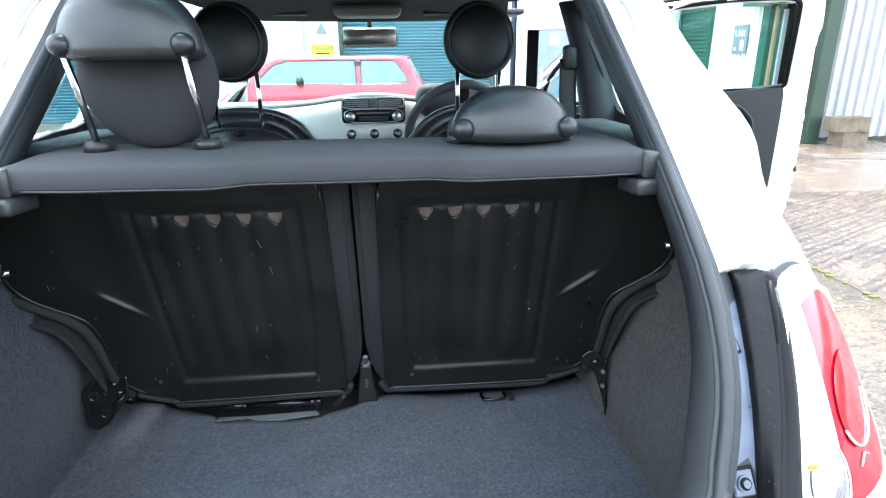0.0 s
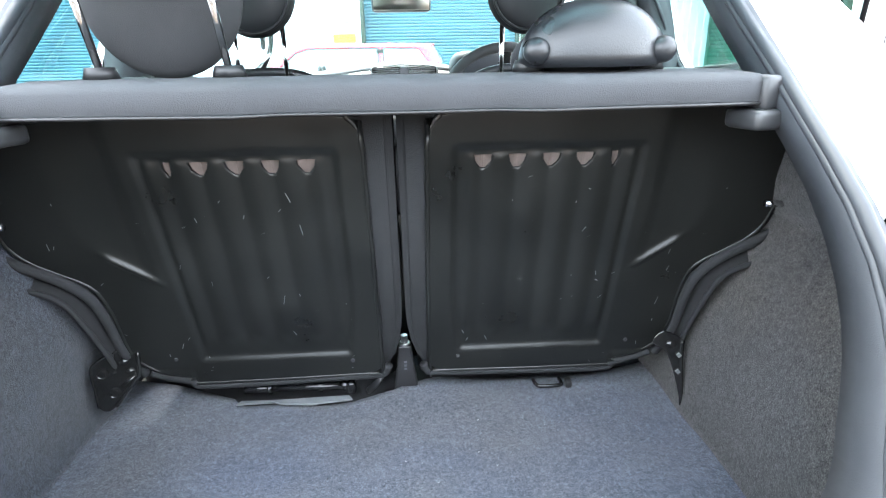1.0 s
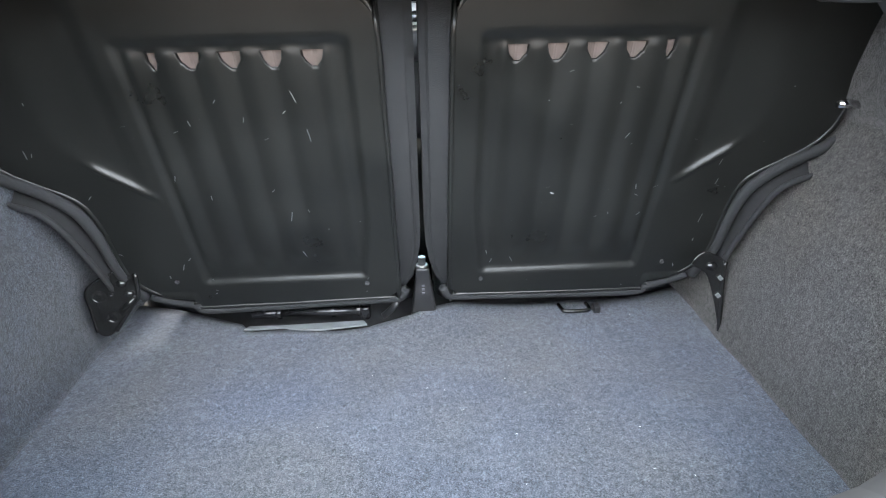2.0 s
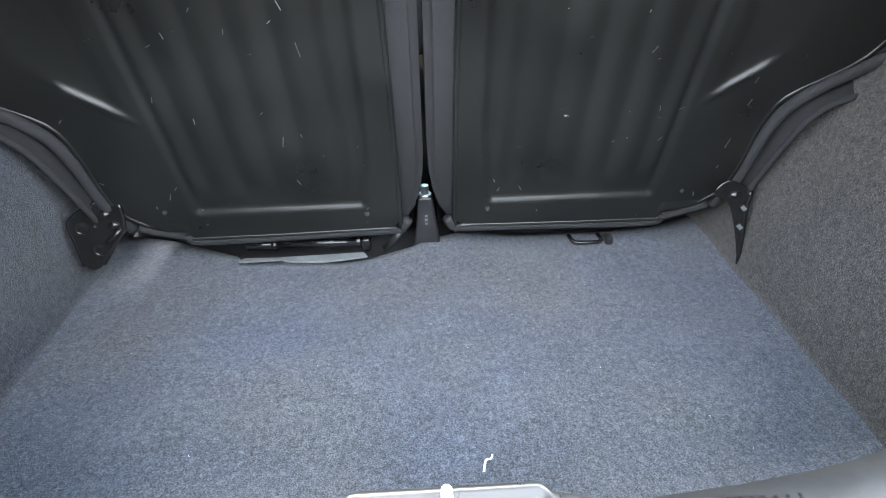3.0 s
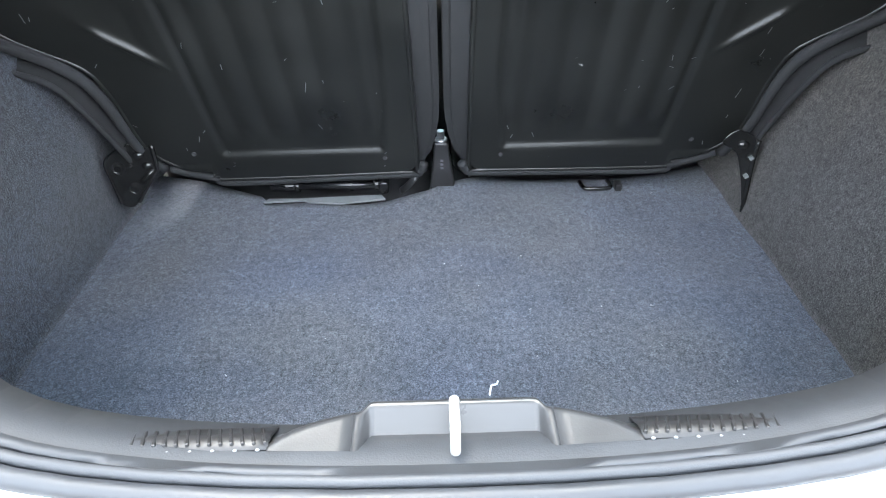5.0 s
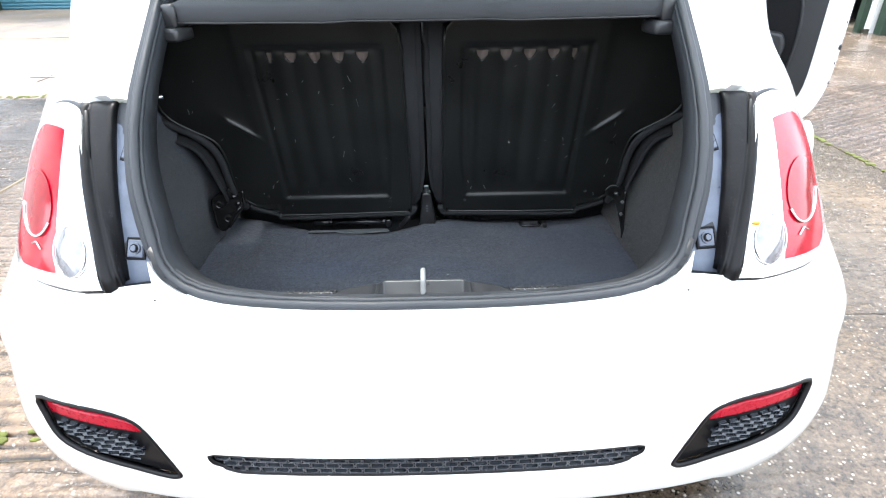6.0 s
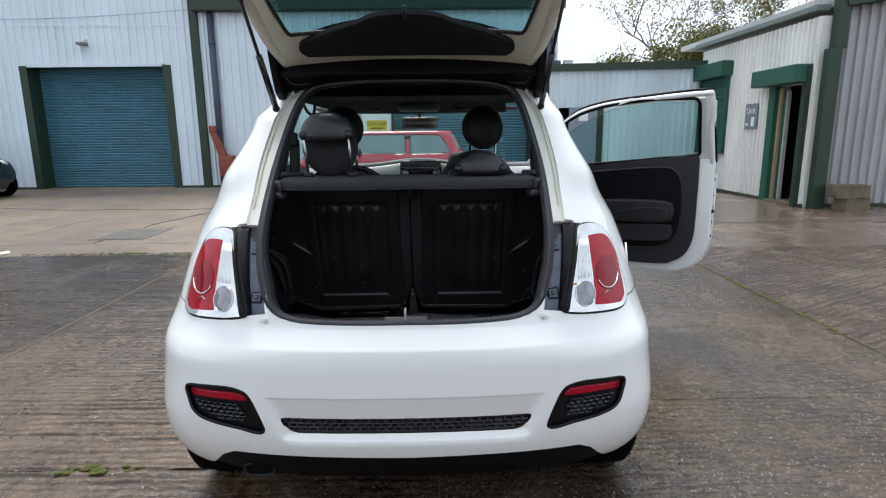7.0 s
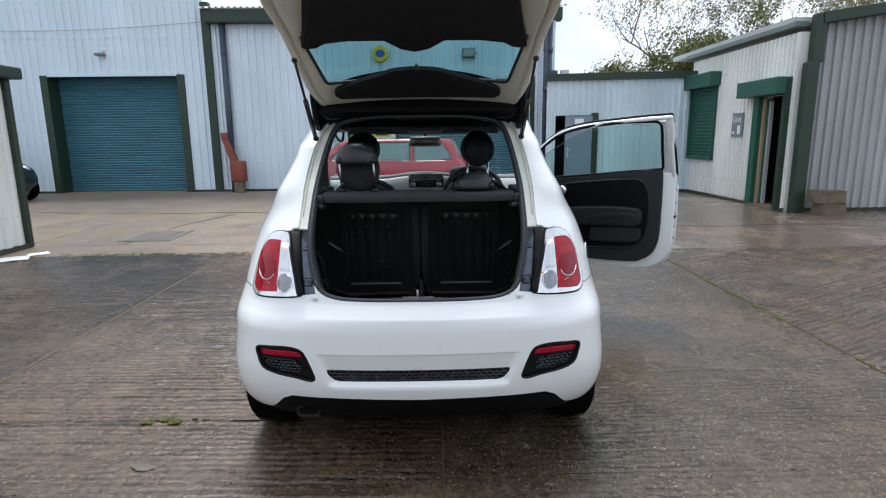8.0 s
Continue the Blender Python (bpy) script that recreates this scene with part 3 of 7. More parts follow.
# its top follows the slope of the roof
for ob in [wall_e3] + list(wall_e3.children):
    bm = bmesh.new()
    bm.from_mesh(ob.data)
    bmesh.ops.bisect_plane(bm, geom=bm.verts[:] + bm.edges[:] + bm.faces[:], plane_co=(0, 0, 3.10), plane_no=(-0.14, 0, 1), clear_outer=True)
    bmesh.ops.holes_fill(bm, edges=[e for e in bm.edges if e.is_boundary], sides=8) if ob == wall_e3 else None
    bm.to_mesh(ob.data)
    bm.free()
fe = part("fascia_east", boxes((5.98, 6.2, 7.62, 11.7, 3.03, 3.12)), M_FASCIA, bevel=0.01)
tagged(fe, "pale grey eaves trim above the cream wall", "trim", kind="structure")
fs = part("fascia_south", boxes((0, 7.8, -0.14, 0.10, -0.02, 0.15)), M_GREEN, bevel=0.01)
fs.matrix_world = pose(6.32, 7.56, 3.07, 0, -8, -1.6)
tagged(fs, "dark green eaves trim", "trim", kind="structure")
pier = part("pier_corner", boxes((6.11, 6.32, 7.42, 7.55, 0, 2.45), (6.20, 6.38, 7.44, 7.58, 2.45, 3.20)), M_GREEN, bevel=0.01)
tagged(pier, "dark green boxed corner pier", "pier", kind="structure")
for nm, dims, lab in (("roof_east", (6.0, 14, 7.74, 12.5, 3.1, 3.2), "flat roof of the small unit"), ("roof_low", (3.0, 6.2, 11.7, 16, 2.64, 2.72), "flat roof of the low unit")):
    tagged(part(nm, boxes(dims), M_CLADGREY), lab, "roof", kind="structure")

# unseen wall added behind the camera to darken what the white paint reflects
wall_s = clad_wall("wall_south", (13.0, -12.0), (-16.0, -12.0), 3.4, M_CLADGREY, "plain grey profiled metal wall across the yard", sheet=4.0)

# ---- ground ----
gbm = boxes((-260, 260, -160, 360, -0.6, -0.008))
ground = tagged(part("ground", gbm, M_JOINT), "earth and dirt in the joints of the yard", "ground", kind="structure")
rng = random.Random(4)


def slab(x0, x1, y0, y1, material, dz=0.0):
    bm = boxes((x0 + 0.003, x1 - 0.003, y0 + 0.004, y1 - 0.004, -0.15, dz))
    top = [e for e in bm.edges if all(v.co.z > -0.1 for v in e.verts)]
    bmesh.ops.bevel(bm, geom=top, offset=0.006, segments=1, affect="EDGES")
    return part("slab", bm, material, ground)


LATTICE = np.random.RandomState(9).rand(256, 256)


def field(u, v):
    """Smooth noise from 0 to 1 on a repeating lattice."""
    iu, iv = np.floor(u).astype(int), np.floor(v).astype(int)
    fu, fv = u - iu, v - iv
    fu, fv = fu * fu * (3 - 2 * fu), fv * fv * (3 - 2 * fv)
    g = lambda a, c: LATTICE[(iu + a) % 256, (iv + c) % 256]
    return (g(0, 0) * (1 - fu) + g(1, 0) * fu) * (1 - fv) + (g(0, 1) * (1 - fu) + g(1, 1) * fu) * fv


def tamped(x, y, turn, period, depth, keen):
    """Height of tamped concrete: lumpy flat-topped ridges parted by narrow, broken, wandering grooves."""
    c, s = math.cos(radians(turn)), math.sin(radians(turn))
    u, v = x * c + y * s, y * c - x * s
    ph = (v + 0.026 * field(u * 1.3 + 40, v * 5 + 7) + 0.016 * field(u * 7 + 3, v * 14) + 0.007 * field(u * 26, v * 30 + 2) + 0.05 * field(u * 0.25 + 9, v * 2.2 + 31)) / period
    k = np.floor(ph)
    f = ph - k
    wide = keen * (0.6 + 0.8 * field(u * 9 + k * 3.3, k * 0.9 + 4))
    groove = np.exp(-((f - 0.5) / wide) ** 2)
    amp = np.clip(2.6 * field(u * 2.3 + k * 17.3, k * 0.37 + 0.5) - 0.85, 0.0, 1.3) + 0.35 * field(u * 16 + k * 5.1, k * 0.7)
    worn = 0.30 + 0.95 * field(u * 0.9 + 11, v * 0.9 + 5)
    lumps = field(u * 30, v * 42 + 9) - 0.5
    fine = field(u * 62 + 5, v * 70 + 1) - 0.5
    return depth * (0.10 + (f - 0.5) * 0.16 - 1.15 * groove * amp * worn) + 0.0036 * lumps + 0.0024 * fine


def ridged_slab(x0, x1, y0, y1, material, turn, period, depth, dx, dy, near, keen=0.16):
    """A slab whose top is cast with ridges and trowelled along its long edges; coarser with distance."""
    xs = np.concatenate([[x0 + 0.003], np.linspace(x0 + 0.0045, x1 - 0.0045, max(2, int((x1 - x0) / dx))), [x1 - 0.003]])
    y_in = max(near, y0 + 0.006)
    rows = max(2, int(math.log((y1 + 1.6) / (y_in + 1.6)) / dy))
    ys = (y_in + 1.6) * ((y1 - 0.005 + 1.6) / (y_in + 1.6)) ** np.linspace(0, 1, rows) - 1.6
    if y_in > y0 + 0.01:
        ys = np.concatenate([np.linspace(y0 + 0.005, -2.6, 6), np.linspace(-2.55, y_in, 200)[:-1], ys])
    ys = np.concatenate([ys[:1] - 0.003, ys, ys[-1:] + 0.003])
    gx, gy = np.meshgrid(xs, ys)
    edge = np.clip(np.minimum(gx - x0, x1 - gx) / (0.05 + 0.05 * field(gy * 7, gy * 0)), 0, 1)
    gz = tamped(gx, gy, turn, period, depth, keen) * (0.15 + 0.85 * edge) * np.clip((gy + 2.5) / 0.5, 0, 1)
    gz[0, :], gz[-1, :], gz[:, 0], gz[:, -1] = gz[1, :], gz[-2, :], gz[:, 1], gz[:, -2]
    r, c = gx.shape
    verts = np.stack([gx, gy, gz], -1).reshape(-1, 3)
    idx = np.arange(r * c).reshape(r, c)
    quads = np.stack([idx[:-1, :-1], idx[:-1, 1:], idx[1:, 1:], idx[1:, :-1]], -1).reshape(-1, 4)
    me = bpy.data.meshes.new("slab")
    me.from_pydata(verts.tolist(), [], quads.tolist())
    me.polygons.foreach_set("use_smooth", [True] * len(me.polygons))
    me.materials.append(material)
    ob = new("slab", me)
    ob.parent = ground
    return ob


XS = [-13.0, -10.0, -6.6, -2.36, 0.09, 2.56, 6.9, 11.0]
for x0, x1 in zip(XS, XS[1:]):
    YS = [-9.5, -4.6, 1.0, 4.50] if abs(x0 - 0.09) < 0.01 else [-9.5, -4.6, 0.52, 4.50]
    for y0, y1 in zip(YS, YS[1:]):
        m_s = M_CONC_L if x1 < -2 else M_CONC_R if x0 > 2 else M_CONC if x1 < 1 else M_CONC_M
        if y1 < 0 or x1 < -6 or x0 > 6.5:
            slab(x0, x1, y0, y1, m_s, rng.uniform(-0.002, 0.002))
        elif x0 > 2:
            ridged_slab(x0, x1, y0, y1, m_s, 28, 0.060, 0.0180, 0.016, 0.0034, -0.4, 0.20)
        elif x1 < -2:
            ridged_slab(x0, x1, y0, y1, m_s, -2, 0.038, 0.0085, 0.018, 0.0030, -0.4, 0.14)
        elif x1 < 1:
            ridged_slab(x0, x1, y0, y1, m_s, -1, 0.042, 0.0090, 0.014, 0.0028, -0.4, 0.14)
        else:
            ridged_slab(x0, x1, y0, y1, m_s, 1, 0.037, 0.0022, 0.014, 0.0030, -0.4, 0.16)
for x, zj in ((-2.36, 0.004), (0.09, -0.001), (2.56, 0.003)):
    part("joint_filler", rbox(x - 0.007, x + 0.007, -0.5, 4.49, -0.02, zj, 0.002, 1), M_JOINT if x > 0 else M_STONE, ground, "dirt packed in a slab joint")
XB = [-14.0, -9.3, -5.2, -1.1, 3.0, 7.2, 11.0]
for x0, x1 in zip(XB, XB[1:]):
    for y0, y1 in ((4.50, 5.15), (5.15, 9.2), (9.2, 13.6)):
        slab(x0, x1, y0, y1, M_CONC2 if x1 < 3.1 else M_CONC_FAR, rng.uniform(-0.002, 0.002))


from mathutils.bvhtree import BVHTree
from mathutils.interpolate import poly_3d_calc


# ---- the white hatchback: its skin as level outlines ----
def smooth_table(rows):
    """A smooth function through (z, value) rows."""
    zs, vs = np.array([r[0] for r in rows]), np.array([r[1] for r in rows])
    sl = np.gradient(vs, zs)

    def f(z):
        z = min(max(z, zs[0]), zs[-1])
        i = min(int(np.searchsorted(zs, z, side="right")) - 1, len(zs) - 2)
        h = zs[i + 1] - zs[i]
        t = (z - zs[i]) / h
        return float((1 + 2 * t) * (1 - t) ** 2 * vs[i] + t * (1 - t) ** 2 * h * sl[i] + t * t * (3 - 2 * t) * vs[i + 1] + t * t * (t - 1) * h * sl[i + 1])
    return f


def step(a, b, x):
    t = min(max((x - a) / (b - a), 0), 1)
    return t * t * (3 - 2 * t)


class Skin:
    """Half width, tail and nose of a car's body at each height."""

    def __init__(self, width, tail, nose, arc=0.12, corner=0.45, dent=False):
        self.width, self.tail, self.nose = smooth_table(width), smooth_table(tail), smooth_table(nose)
        self.arc, self.corner, self.dent = arc, corner, dent

    def bow(self, q, corner, z):
        """How far the outline runs forward from its middle to its side; rounder above the bumper."""
        q, k = min(abs(q), 1.0), 4 - 0.8 * step(0.60, 0.76, z)
        return self.arc * (0.5 + 0.5 * step(0.60, 0.76, z)) * q * q + corner * (1 - max(0.0, 1 - q ** k) ** (1 / k)) - self.square(z) * step(0.67, 0.97, q)

    def square(self, z):
        """How much fuller the corner is beside the rear window."""
        return 0.17 * step(0.96, 1.12, z) * step(1.37, 1.27, z) if self.dent else 0.0

    def reach(self, z):
        tight = 0.11 * step(0.60, 0.42, z) if self.dent else 0.0
        return min(self.corner - tight + 0.05 * step(0.60, 0.76, z), 0.3 * (self.nose(z) - self.tail(z)))

    def rear(self, x, z):
        y = self.tail(z) + self.bow(x / self.width(z), self.reach(z), z)
        if self.dent:
            side = 0.374 - 0.35 * max(0.0, 0.5225 - z)
            y += step(side + 0.012, side - 0.010, abs(x)) * (0.003 * step(0.5245, 0.5195, z) + 0.019 * min(max((0.522 - z) / 0.075, 0), 1)) * step(0.392, 0.408, z)
            y += 0.032 * min(max((z - 0.655) / 0.05, 0), 1) * step(0.50, 0.36, abs(x)) * step(0.92, 0.72, z)
        return y

    def outline(self, z, inset=0.0):
        w, a, b, c = self.width(z) - inset, self.tail(z), self.nose(z), self.reach(z)
        qs = [0.40 * k / 9 for k in range(9)] + [0.40 + 0.15 * k / 12 for k in range(12)] + [math.sin(math.pi / 2 * (0.3708 + 0.6292 * k / 17)) for k in range(18)]
        cf = min(0.24, c)
        y0, y1 = a + self.arc + c - self.square(z), b - self.arc - cf
        pts = [(q * w, (self.rear(q * self.width(z), z) + inset)) for q in qs]
        pts += [(w * (1 + (0.05 + (0.034 * step(0.70, 0.82, z) * step(1.35, 1.15, z) if self.dent else 0.0)) * step(0, 5, k) * step(20, 15, k)), y0 + inset + (y1 - y0 - 2 * inset) * k / 20) for k in range(1, 20)]
        pts += [(q * w, b - self.arc * q * q - cf * (1 - max(0.0, 1 - q ** 4.5) ** (1 / 4.5)) - inset) for q in qs[::-1]]
        return pts

    def side(self, y, z):
        """Half width at a place along the car."""
        pts = self.outline(z)
        return float(np.interp(y, [p[1] for p in pts[20:-20]], [p[0] for p in pts[20:-20]]))

    def shell(self, zs, inset=0.0):
        rows = []
        for z in zs:
            h = self.outline(z, inset)
            rows.append([(x, y, z) for x, y in h] + [(-x, y, z) for x, y in h[-2:0:-1]])
        bm = loft(rows, close=True)
        top = [v for v in bm.verts if abs(v.co.z - zs[-1]) < 1e-6]
        n = len(rows[-1])
        k = len(self.outline(zs[-1], inset))
        for i in range(k - 1):
            a, b = top[i], top[i + 1]
            c, d = top[(n - i - 1) % n] if i + 1 < k - 1 else top[i + 1], top[(n - i) % n] if i else top[0]
            vs = list(dict.fromkeys((a, b, c, d)))
            if len(vs) > 2:
                bm.faces.new(vs)
        bmesh.ops.remove_doubles(bm, verts=bm.verts, dist=1e-5)
        bmesh.ops.recalc_face_normals(bm, faces=bm.faces)
        if sum(f.normal.dot(f.calc_center_median() - Vector((0, (self.tail(0.5) + self.nose(0.5)) / 2, 0.8))) for f in bm.faces) < 0:
            bmesh.ops.reverse_faces(bm, faces=bm.faces)
        return bm


BODY = Skin(
    width=[(0.19, 0.715), (0.27, 0.750), (0.36, 0.765), (0.46, 0.766), (0.56, 0.767), (0.66, 0.765), (0.74, 0.760), (0.82, 0.750), (0.90, 0.734), (0.96, 0.718),
           (1.05, 0.670), (1.15, 0.624), (1.25, 0.590), (1.33, 0.577), (1.385, 0.568), (1.415, 0.538), (1.44, 0.45), (1.46, 0.22)],
    tail=[(0.19, 0.140), (0.27, 0.060), (0.35, 0.019), (0.42, 0.004), (0.50, 0.0), (0.58, 0.0), (0.62, 0.001), (0.645, 0.006), (0.67, 0.013), (0.70, 0.016), (0.741, 0.018),
          (0.80, 0.055), (0.88, 0.11), (0.94, 0.16), (1.05, 0.29), (1.15, 0.41), (1.25, 0.52), (1.36, 0.64), (1.41, 0.715), (1.44, 0.83), (1.46, 1.15)],
    nose=[(0.19, 3.38), (0.30, 3.49), (0.45, 3.53), (0.60, 3.50), (0.70, 3.42), (0.78, 3.30), (0.84, 3.13), (0.90, 2.86), (0.95, 2.64), (1.0, 2.53),
          (1.1, 2.38), (1.2, 2.23), (1.3, 2.06), (1.38, 1.88), (1.42, 1.74), (1.445, 1.58), (1.46, 1.35)], dent=True)
ZS = [0.19 + 0.0206 * k for k in range(60)] + [1.412, 1.42, 1.428, 1.436, 1.443, 1.449, 1.455, 1.46]
ZS += [0.393, 0.397, 0.403, 0.408, 0.418, 0.44, 0.45, 0.513, 0.5165, 0.5195, 0.522, 0.5245, 0.528, 0.646, 0.651, 0.6545, 0.6575, 0.662, 0.696, 0.7]
ZS = sorted(z for z in set(round(z, 4) for z in ZS))
skin = BODY.shell(ZS)
ref_skin = skin.copy()
ref_skin.faces.ensure_lookup_table()
ref_skin.normal_update()
REF = (BVHTree.FromBMesh(ref_skin), ref_skin)
REAR = lambda c: c.y < 1.0 and abs(c.x) < 0.72
RIGHT, LEFT = (lambda c: c.x > 0.88 * BODY.width(c.z) - 0.03), (lambda c: c.x < 0.03 - 0.88 * BODY.width(c.z))

APERTURE = [(0, 0.713), (0.20, 0.713), (0.325, 0.7205), (0.388, 0.752), (0.417, 0.81), (0.437, 0.89), (0.450, 1.0), (0.457, 1.1), (0.450, 1.2), (0.432, 1.30), (0.405, 1.365), (0.35, 1.403), (0.2, 1.418)]
APERTURE = [(x * 0.978, z) for x, z in APERTURE]
APERTURE = curve_through(APERTURE + [(0, 1.42)] + [(-x, z) for x, z in APERTURE[:0:-1]], 3)


def ap_inset(d):
    """The boot opening's outline drawn in by d, less along the sill."""
    n, out = len(APERTURE), []
    for i, (x, z) in enumerate(APERTURE):
        a, b = APERTURE[i - 1], APERTURE[(i + 1) % n]
        tx, tz = b[0] - a[0], b[1] - a[1]
        k = d * (0.12 + 0.88 * step(0.715, 0.80, z)) / math.hypot(tx, tz)
        out.append((x - tz * k, z + tx * k))
    return out


LAMP = [(0.4535, 0.734), (0.452, 0.7295), (0.457, 0.7285), (0.545, 0.719), (0.607, 0.714), (0.638, 0.718), (0.653, 0.735), (0.655, 0.763), (0.648, 0.81), (0.634, 0.873), (0.619, 0.907), (0.594, 0.930), (0.558, 0.940), (0.521, 0.9376), (0.507, 0.922), (0.484, 0.842)]
RED = [(0.5417, 0.903), (0.5425, 0.908), (0.547, 0.909), (0.58, 0.909), (0.610, 0.901), (0.631, 0.873), (0.642, 0.8256), (0.6455, 0.7512), (0.640, 0.738), (0.628, 0.7285), (0.612, 0.7265), (0.537, 0.7365), (0.532, 0.738), (0.5325, 0.743), (0.5373, 0.797), (0.5396, 0.859)]
RECESS = [(0.385, 0.737), (0.446, 0.731), (0.487, 0.828), (0.512, 0.913), (0.525, 0.936), (0.506, 0.957), (0.47, 0.963), (0.434, 0.963), (0.42, 0.89), (0.398, 0.81)]
BEZEL = [(0.618, 0.533), (0.56, 0.542), (0.50, 0.5455), (0.457, 0.541), (0.431, 0.527), (0.411, 0.488), (0.391, 0.434), (0.395, 0.419), (0.415, 0.4155), (0.467, 0.4275), (0.55, 0.440), (0.597, 0.4585), (0.615, 0.497)]
STRIP = [(0.611, 0.524), (0.50, 0.529), (0.455, 0.5265), (0.4405, 0.518), (0.4385, 0.5075), (0.606, 0.5065)]
GRILLE = [(0.345, 0.451), (0.339, 0.436), (0.325, 0.421), (0.303, 0.4125), (0.27, 0.411), (0, 0.411), (-0.27, 0.411), (-0.303, 0.4125), (-0.325, 0.421), (-0.339, 0.436), (-0.345, 0.451), (-0.339, 0.4555), (-0.30, 0.4552), (0, 0.4545), (0.30, 0.4552), (0.339, 0.4555)]
VALANCE = [(-0.80, 0.15), (0.80, 0.15), (0.80, 0.232), (0.70, 0.248), (0.62, 0.254), (0.585, 0.264), (0.560, 0.290), (0.530, 0.324), (0.490, 0.344), (0.30, 0.340), (0, 0.334), (-0.30, 0.340), (-0.490, 0.344), (-0.530, 0.324), (-0.560, 0.290), (-0.585, 0.264), (-0.62, 0.254), (-0.70, 0.248), (-0.80, 0.232)]
DOOR = [(1.255, 0.52), (1.285, 0.452), (1.35, 0.392), (1.46, 0.362), (2.28, 0.350), (2.39, 0.39), (2.44, 0.60), (2.43, 0.94), (2.26, 1.155), (2.15, 1.255), (2.04, 1.335), (1.95, 1.375), (1.86, 1.40), (1.73, 1.417), (1.60, 1.425), (1.42, 1.425), (1.27, 1.415), (1.25, 1.38), (1.245, 1.1), (1.24, 0.8), (1.24, 0.6)]
DOOR = [(y, min(z, 1.408)) for y, z in DOOR]
DOORGLASS = curve_through([(1.40, 1.082), (1.35, 1.087), (1.328, 1.094), (1.325, 1.12), (1.325, 1.20), (1.325, 1.345), (1.332, 1.380), (1.36, 1.396), (1.46, 1.399), (1.60, 1.395), (1.84, 1.365), (2.03, 1.298), (2.20, 1.155), (2.27, 1.045), (2.275, 1.015), (2.25, 1.000), (1.8, 1.040)], 3)
QUARTER = curve_through([(1.20, 1.06), (1.21, 1.18), (1.21, 1.335), (1.05, 1.32), (0.90, 1.24), (0.82, 1.14), (0.80, 1.08), (0.84, 1.055), (1.0, 1.055)], 3)
LAMP, RED, BEZEL, GRILLE = curve_through(LAMP, 3), curve_through(RED, 3), curve_through(BEZEL, 3), curve_through(GRILLE, 3)
SCREEN = [(-0.65, 0.985), (0.65, 0.985), (0.62, 1.10), (0.56, 1.25), (0.50, 1.36), (-0.50, 1.36), (-0.56, 1.25), (-0.62, 1.10)]


def arch(y, r):
    return [(y + r * math.cos(a * math.pi / 12), 0.29 + r * math.sin(a * math.pi / 12)) for a in range(-5, 18)]


car = thing("car", "white three-door hatchback, tailgate and driver's door open, on wet concrete", "car")
bumper_cut = {}
for poly, key in ((LAMP, "lamp"), (RECESS, "recess"), (BEZEL, "bezel")):
    for side, p in ((1, poly), (-1, mirror_poly(poly))):
        bumper_cut[key, side] = carve(skin, p, "y", lambda c, s=side: c.y < 0.8 and c.x * s > 0.2)
opening = carve(skin, APERTURE, "y", lambda c: c.y < 1.25)
opening.free()
jamb = carve(skin, ap_inset(-0.045), "y", lambda c: c.y < 1.25 and c.z > 0.952)
grille_skin = carve(skin, GRILLE, "y", lambda c: c.y < 0.5)
valance_skin = carve(skin, VALANCE, "y", lambda c: c.y < 0.45)
for y in (0.59, 2.83):
    carve(skin, arch(y, 0.308), "x", lambda c: abs(c.x) > 0.5).free()
doors = {}
for s, cond in ((1, RIGHT), (-1, LEFT)):
    d = carve(skin, DOOR, "x", cond)
    g = carve(d, DOORGLASS, "x", cond)
    doors[s] = (d, g)
    q = carve(skin, QUARTER, "x", cond)
    part("quarter_window", push(q, -0.006), M_GLASS, car, "tinted rear side glass", True, 0.004).visible_shadow = False
screen = carve(skin, SCREEN, "y", lambda c: c.y > 1.5)
part("windscreen", push(screen, -0.006), M_GLASS, car, "clear windscreen glass", True, 0.005).visible_shadow = False
bumper = carve(skin, [(-0.9, 0.1), (0.62, 0.1), (0.62, 0.1), (0.9, 0.1), (0.9, 0.718), (0.6, 0.724), (0.45, 0.738), (0.39, 0.745), (-0.39, 0.745), (-0.45, 0.738), (-0.6, 0.724), (-0.9, 0.718)], "y", lambda c: c.y < 0.46)
sheet("rear_bumper", bumper, REF, M_PAINT, car, "white painted rear bumper beaded with rain", 0.006)
sheet("body_shell", skin, REF, M_PAINT, car, thick=0.016)
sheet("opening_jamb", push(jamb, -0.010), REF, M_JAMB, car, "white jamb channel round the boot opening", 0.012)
lamps = {}
for (key, side), bm in bumper_cut.items():
    if key == "recess":
        sheet("gutter_panel", push(bm, -0.024), REF, M_PRIMER, car, "blue-grey metal channel beside the boot opening", 0.004)
    elif key == "lamp":
        p = RED if side > 0 else mirror_poly(RED)
        red = carve(bm, p, "y", lambda c: True)
        lamp = lamps[side] = sheet("tail_lamp", push(bm, 0.009), REF, M_SILVERLENS, car, "clear and red tail lamp cluster", 0.03)
        sheet("red_lens", push(red, 0.009), REF, M_REDLENS, lamp, "red lens", 0.02)
    else:
        sheet("reflector_bezel", push(bm, -0.010), REF, M_BEZEL, car, "black bumper corner insert", 0.01)
sheet("grille_backing", push(grille_skin, -0.012), REF, M_GLOSSBLACK, car, "", 0.005)
sheet("valance", push(valance_skin, -0.010), REF, M_VALANCE, car, "black plastic lower valance", 0.006)
